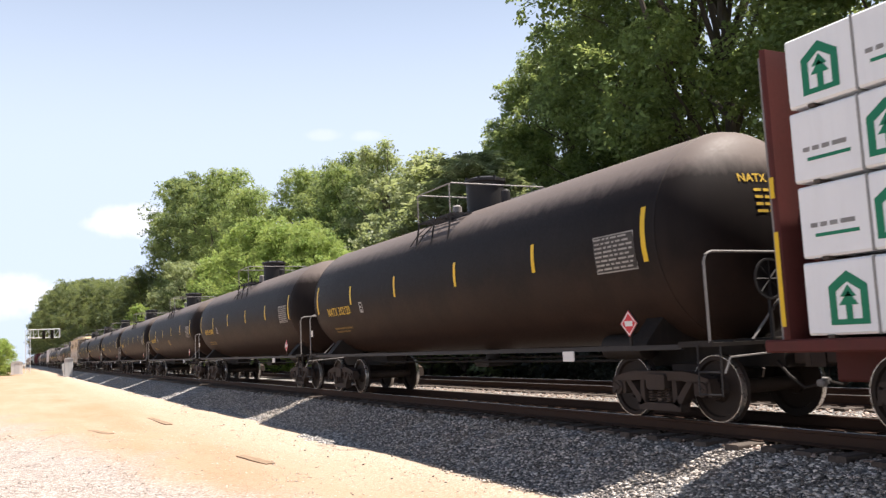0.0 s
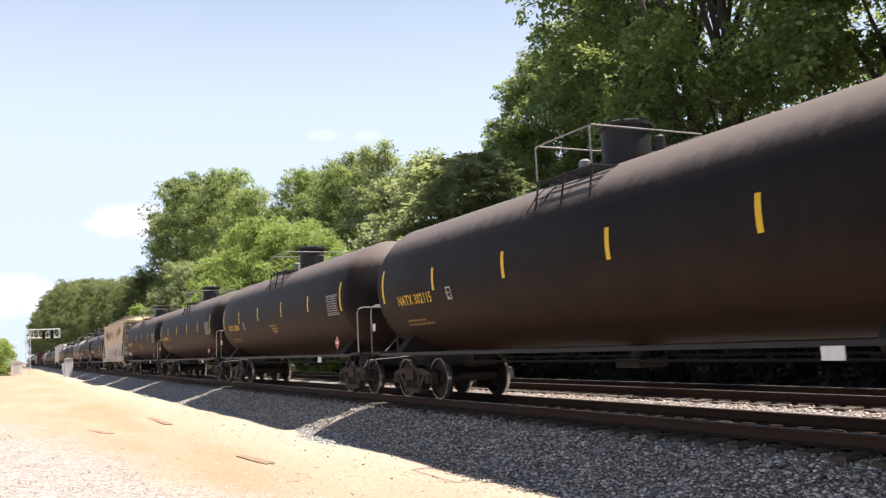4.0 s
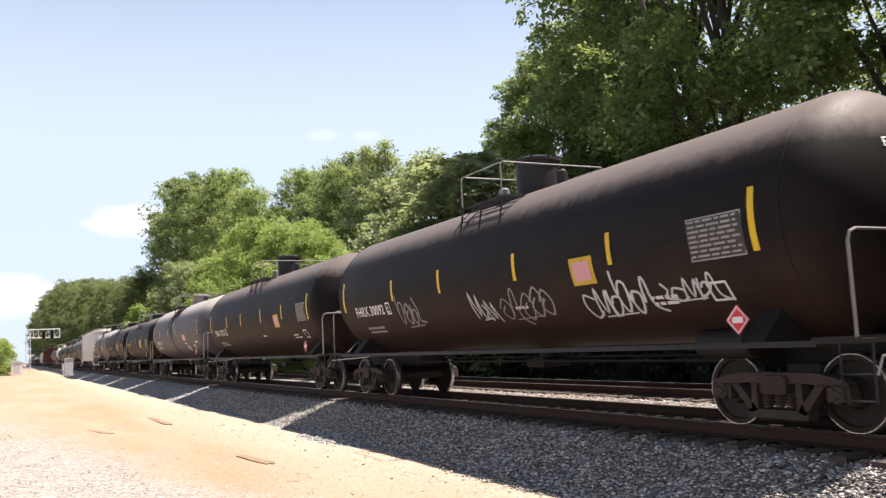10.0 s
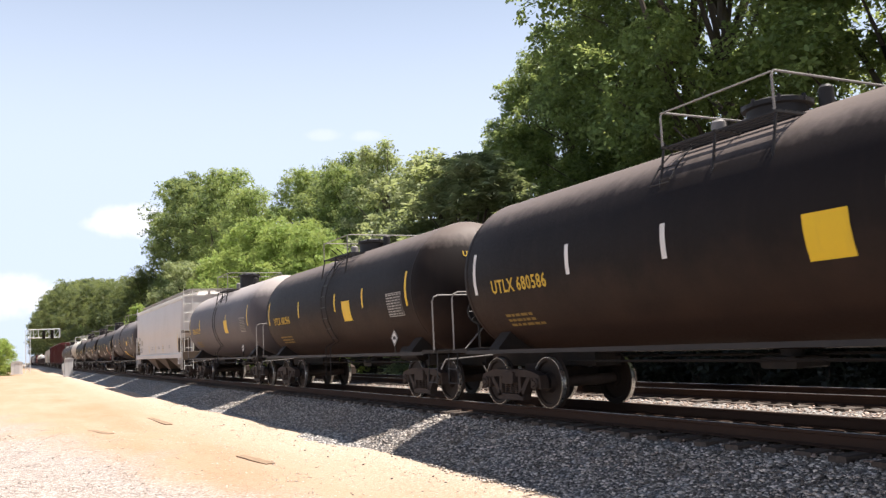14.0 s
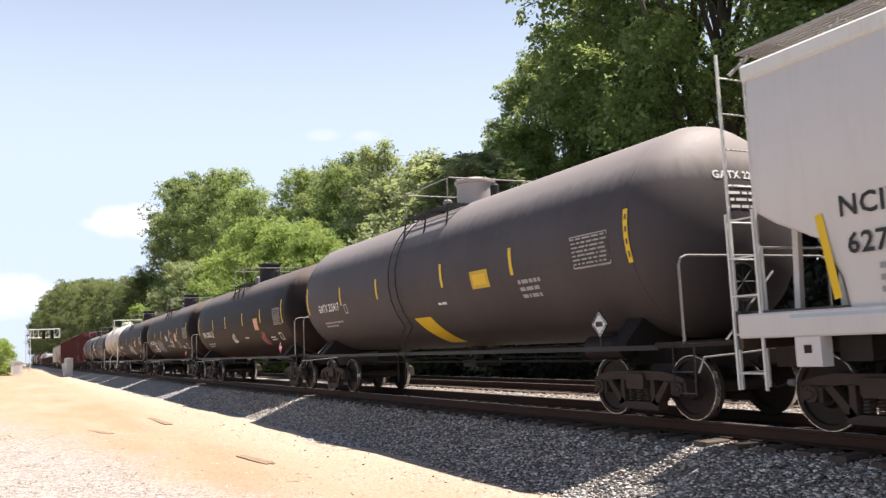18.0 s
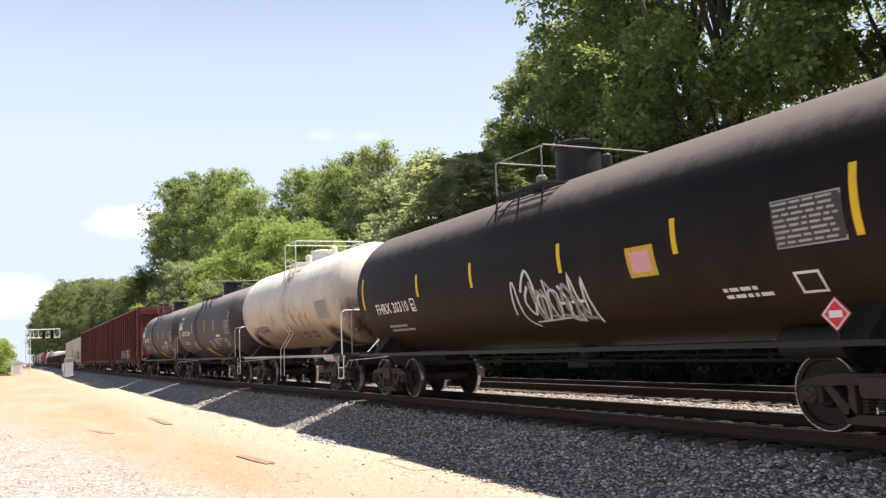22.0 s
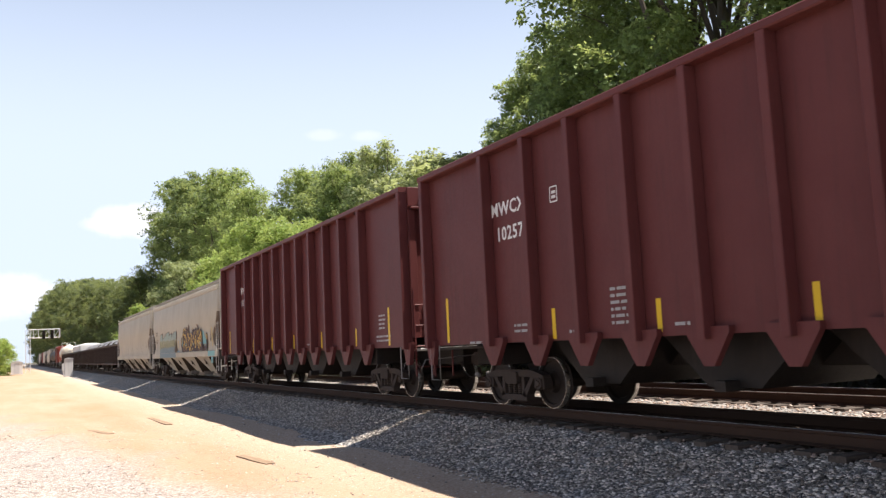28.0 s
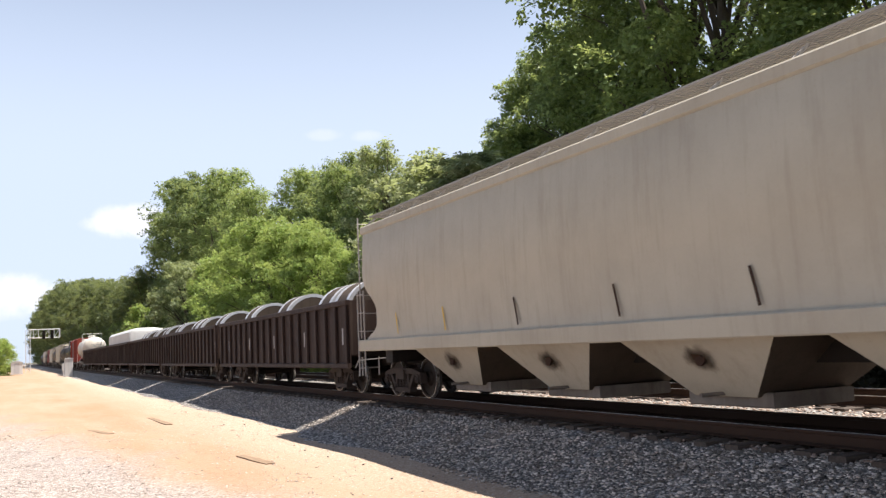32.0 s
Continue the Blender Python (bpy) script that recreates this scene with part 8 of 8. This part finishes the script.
        base = [(x - 0.12, 1.44), (x + w + 0.14, 1.44), (x + w + 0.10, 1.8), (x + w + grng.uniform(-0.05, 0.1), top - 0.12), (x + w * 0.70, top + grng.uniform(-0.05, 0.22)), (x + w * 0.42, top - 0.04), (x + w * 0.2, top + grng.uniform(0.0, 0.2)), (x - 0.1, top - grng.uniform(0.05, 0.25))]
        lift = 0.008 + 0.0028 * k
        letter = part("graffiti", on_tan((base, [(0, 1, 2, 7), (7, 2, 5, 6), (2, 3, 4, 5)]), lift), GRAF_PLUM, h3, "plum-black wild-style sprayed letter with gold faces", smooth=False)
        for q in range(9):
            # gold brush arcs between the dark ones
            a0, turn, r0 = grng.uniform(0, 6.28), grng.choice((-1, 1)) * grng.uniform(1.2, 2.6), grng.uniform(0.10, 0.30)
            cx, cz = x + w * grng.uniform(0.1, 0.9), grng.uniform(1.70, top - 0.1)
            arc_pts = [(cx + r0 * math.cos(a0 + turn * u / 7), max(1.48, cz + 1.2 * r0 * math.sin(a0 + turn * u / 7))) for u in range(8)]
            part("graffiti_line", on_tan(stroke(arc_pts, grng.uniform(0.05, 0.12)), lift + 0.0003 + 0.00004 * q), (GRAF_GOLD, GRAF_RUST, GRAF_GOLD, GRAF_BROWN)[q % 4], letter, smooth=False)
        for q in range(7):
            cx, cz = x + w * grng.uniform(0.05, 0.95), 1.56 + (top - 1.70) * ((q + grng.random()) / 7)
            r0, a0 = grng.uniform(0.07, 0.17), grng.uniform(0, 3)
            face = [(cx + r0 * grng.uniform(0.45, 1.2) * math.cos(a0 + 1.05 * j), cz + 0.85 * r0 * grng.uniform(0.45, 1.2) * math.sin(a0 + 1.05 * j)) for j in range(6)]
            part("graffiti_face", on_tan((face, [tuple(range(6))]), lift + 0.0008 + 0.0001 * q), GRAF_GOLD, letter, "gold face", smooth=False)
            if q % 2:
                part("graffiti_line", on_tan(stroke([face[0], (cx, cz), face[2]], 0.045), lift + 0.0016), GRAF_PLUM, letter, smooth=False)
        if k in (1, 2, 5):
            cx, cz = x + w * 0.6, top + 0.10
            for r0, mat, up in ((0.17, GRAF_PLUM, 0.0018), (0.12, GRAF_RUST, 0.0020), (0.06, GRAF_PLUM, 0.0022)):
                knob = [(cx + r0 * math.cos(0.7 * j), cz + 1.2 * r0 * math.sin(0.7 * j)) for j in range(9)]
                part("graffiti_knob", on_tan((knob, [tuple(range(9))]), lift + up), mat, letter, smooth=False)
        if k % 3 == 1:
            part("graffiti_line", on_tan(stroke([(x + w * 0.3, 1.75), (x + w * 0.45, 1.85), (x + w * 0.6, 1.72)], 0.06), lift + 0.0024), GRAF_BLUE, letter, smooth=False)
        x += w * 0.84
        k += 1
    part("graffiti", on_tan(stroke([(8.55, 2.45), (8.6, 2.1), (8.76, 1.62)], 0.08), 0.003), YELLOW_TEXT, h3, "yellow sprayed stroke", smooth=False)
    for pts in ([(8.1, 2.0), (8.3, 2.15), (8.25, 1.85)], [(8.35, 1.9), (8.45, 2.0)]):
        part("graffiti", on_tan(stroke(pts, 0.05), 0.003), GRAF_PLUM, h3, "small dark scribble", smooth=False)
    part("graffiti", upright(flat_patch(-0.75, 0.75, -0.12, 0.10), 8.5, 1.30, -1.604), GRAF_BLUE, h3, "teal lower edge of the graffiti on the sill", smooth=False)
    part("routing_plate", Build().box(8.45, 8.80, -1.60, -1.57, 0.86, 1.13, 0.01), GRAF_BLUE, h3, "teal plate hung below the sill")
    for c in (h3, h4, *h_tail):
        for x, z in ((8.25, 2.1), (5.9, 1.8), (3.2, 1.75), (0.6, 1.75), (-2.2, 1.75), (-5.0, 1.75), (-7.4, 1.75)):
            if c is h3 and abs(x) < 8:
                continue
            part("rust_streak", tan(x, z)(stroke([(-0.06, 0.24), (0.0, 0.0), (0.05, -0.24)], 0.05), 0.0), RAIL_RUST if x > -3 else YELLOW_TEXT, c, smooth=False)
        bx = 2 * (10.39 - 2.0 - 1.15) / 4
        for k in range(4):
            cx = -2 * bx + bx * (k + 0.5)
            vs, fs = flat_patch(-0.32, 0.32, 0.62, 1.12, 6, 6)
            part("hatch_stain", Build().add([(cx + u, -0.835 - (w - 0.36) * 0.729, w) for u, w in vs], fs), STAIN_DARK, c, "rusty smear round an inspection port", smooth=False)
            part("inspection_port", Build().lathe([(0.0, 0.09), (-0.03, 0.09), (-0.035, 0.06)], 10, "y", (cx, -1.20, 0.87)), RAIL_RUST, c)

    # ---- gondolas with steel coils, and the tail of the train ----
    z = -480.05
    lg = low_gondola(16.6, BROWN_CAR, "dark brown gondola carrying steel coils")
    empties = [copy_thing(lg, Matrix()) for k in range(4)]
    coil = steel_coil(1.05, 1.2, pose(0, 0, -50))
    coil_used = False
    for k in range(3):
        gnd = lg if k == 0 else empties.pop()
        couple(gnd, z, 16.6)
        for x in ((5.9, 4.4, -0.2, -5.2), (5.6, 0.9, -0.6, -5.8), (6.0, 1.8, -3.0, -4.5))[k]:
            o = copy_thing(coil, Matrix()) if coil_used else coil
            coil_used = True
            o.matrix_basis = pose(z - 8.3 + x, TRACK_Y, 1.08)
            CARS.append((o, z - 8.3 + x))
        z -= 16.6
    couple(low_gondola(17.0, BROWN_CAR, "gondola under a pale rounded cover", covered=True), z, 17.0)
    z -= 17.0
    for o in empties:
        tagged(o, "empty dark brown gondola with ribbed sides")
        couple(o, z, 16.6)
        z -= 16.6
    couple(copy_thing(white, Matrix()), z, 12.5)
    z -= 12.5
    bx = box_car(16.0, BOXCAR_RED, "red box car with a sliding door")
    bx2 = copy_thing(bx, Matrix())
    couple(bx, z, 16.0)
    z -= 16.0
    tail = [(o, 17.48) for o in tail_black]
    for k, o in enumerate(h_tail):
        tail.insert(2 + 2 * k, (o, 20.78))
    tail.insert(5, (bx2, 16.0))
    for o, long in tail:
        couple(o, z, long)
        z -= long


build_train()


def motions():
    """The train rolls past at a steady speed; wheels turn while they are near."""
    for car, x in CARS:
        y, z = car.matrix_basis.translation.y, car.matrix_basis.translation.z
        walk(car, [(t, pose(x + SPEED * t, y, z)) for t in (0.0, 8.0, 16.0, 24.0, 32.0)])
        for w in car.children:
            if not w.name.startswith("axle"):
                continue
            wx = w.matrix_basis.translation.x
            t0, t1 = max(0.0, (-42 - x - wx) / SPEED), min(32.0, (2 - x - wx) / SPEED)
            if t1 <= t0:
                walk(w, [(0.0, pose(wx, 0, WHEEL_R)), (32.0, pose(wx, 0, WHEEL_R))])
                continue
            rows, t, step = [], t0, 0.0475
            rows.append((0.0, pose(wx, 0, WHEEL_R)))
            while t < t1:
                if round(t * FPS) > round(rows[-1][0] * FPS):
                    tt = round(t * FPS) / FPS
                    rows.append((tt, pose(wx, 0, WHEEL_R, 0, math.degrees(SPEED * (tt - t0) / WHEEL_R) % 360.0, 0)))
                t += 1 / FPS
            rows.append((32.0, rows[-1][1])) if rows[-1][0] < 31.99 else None
            walk(w, rows)


motions()
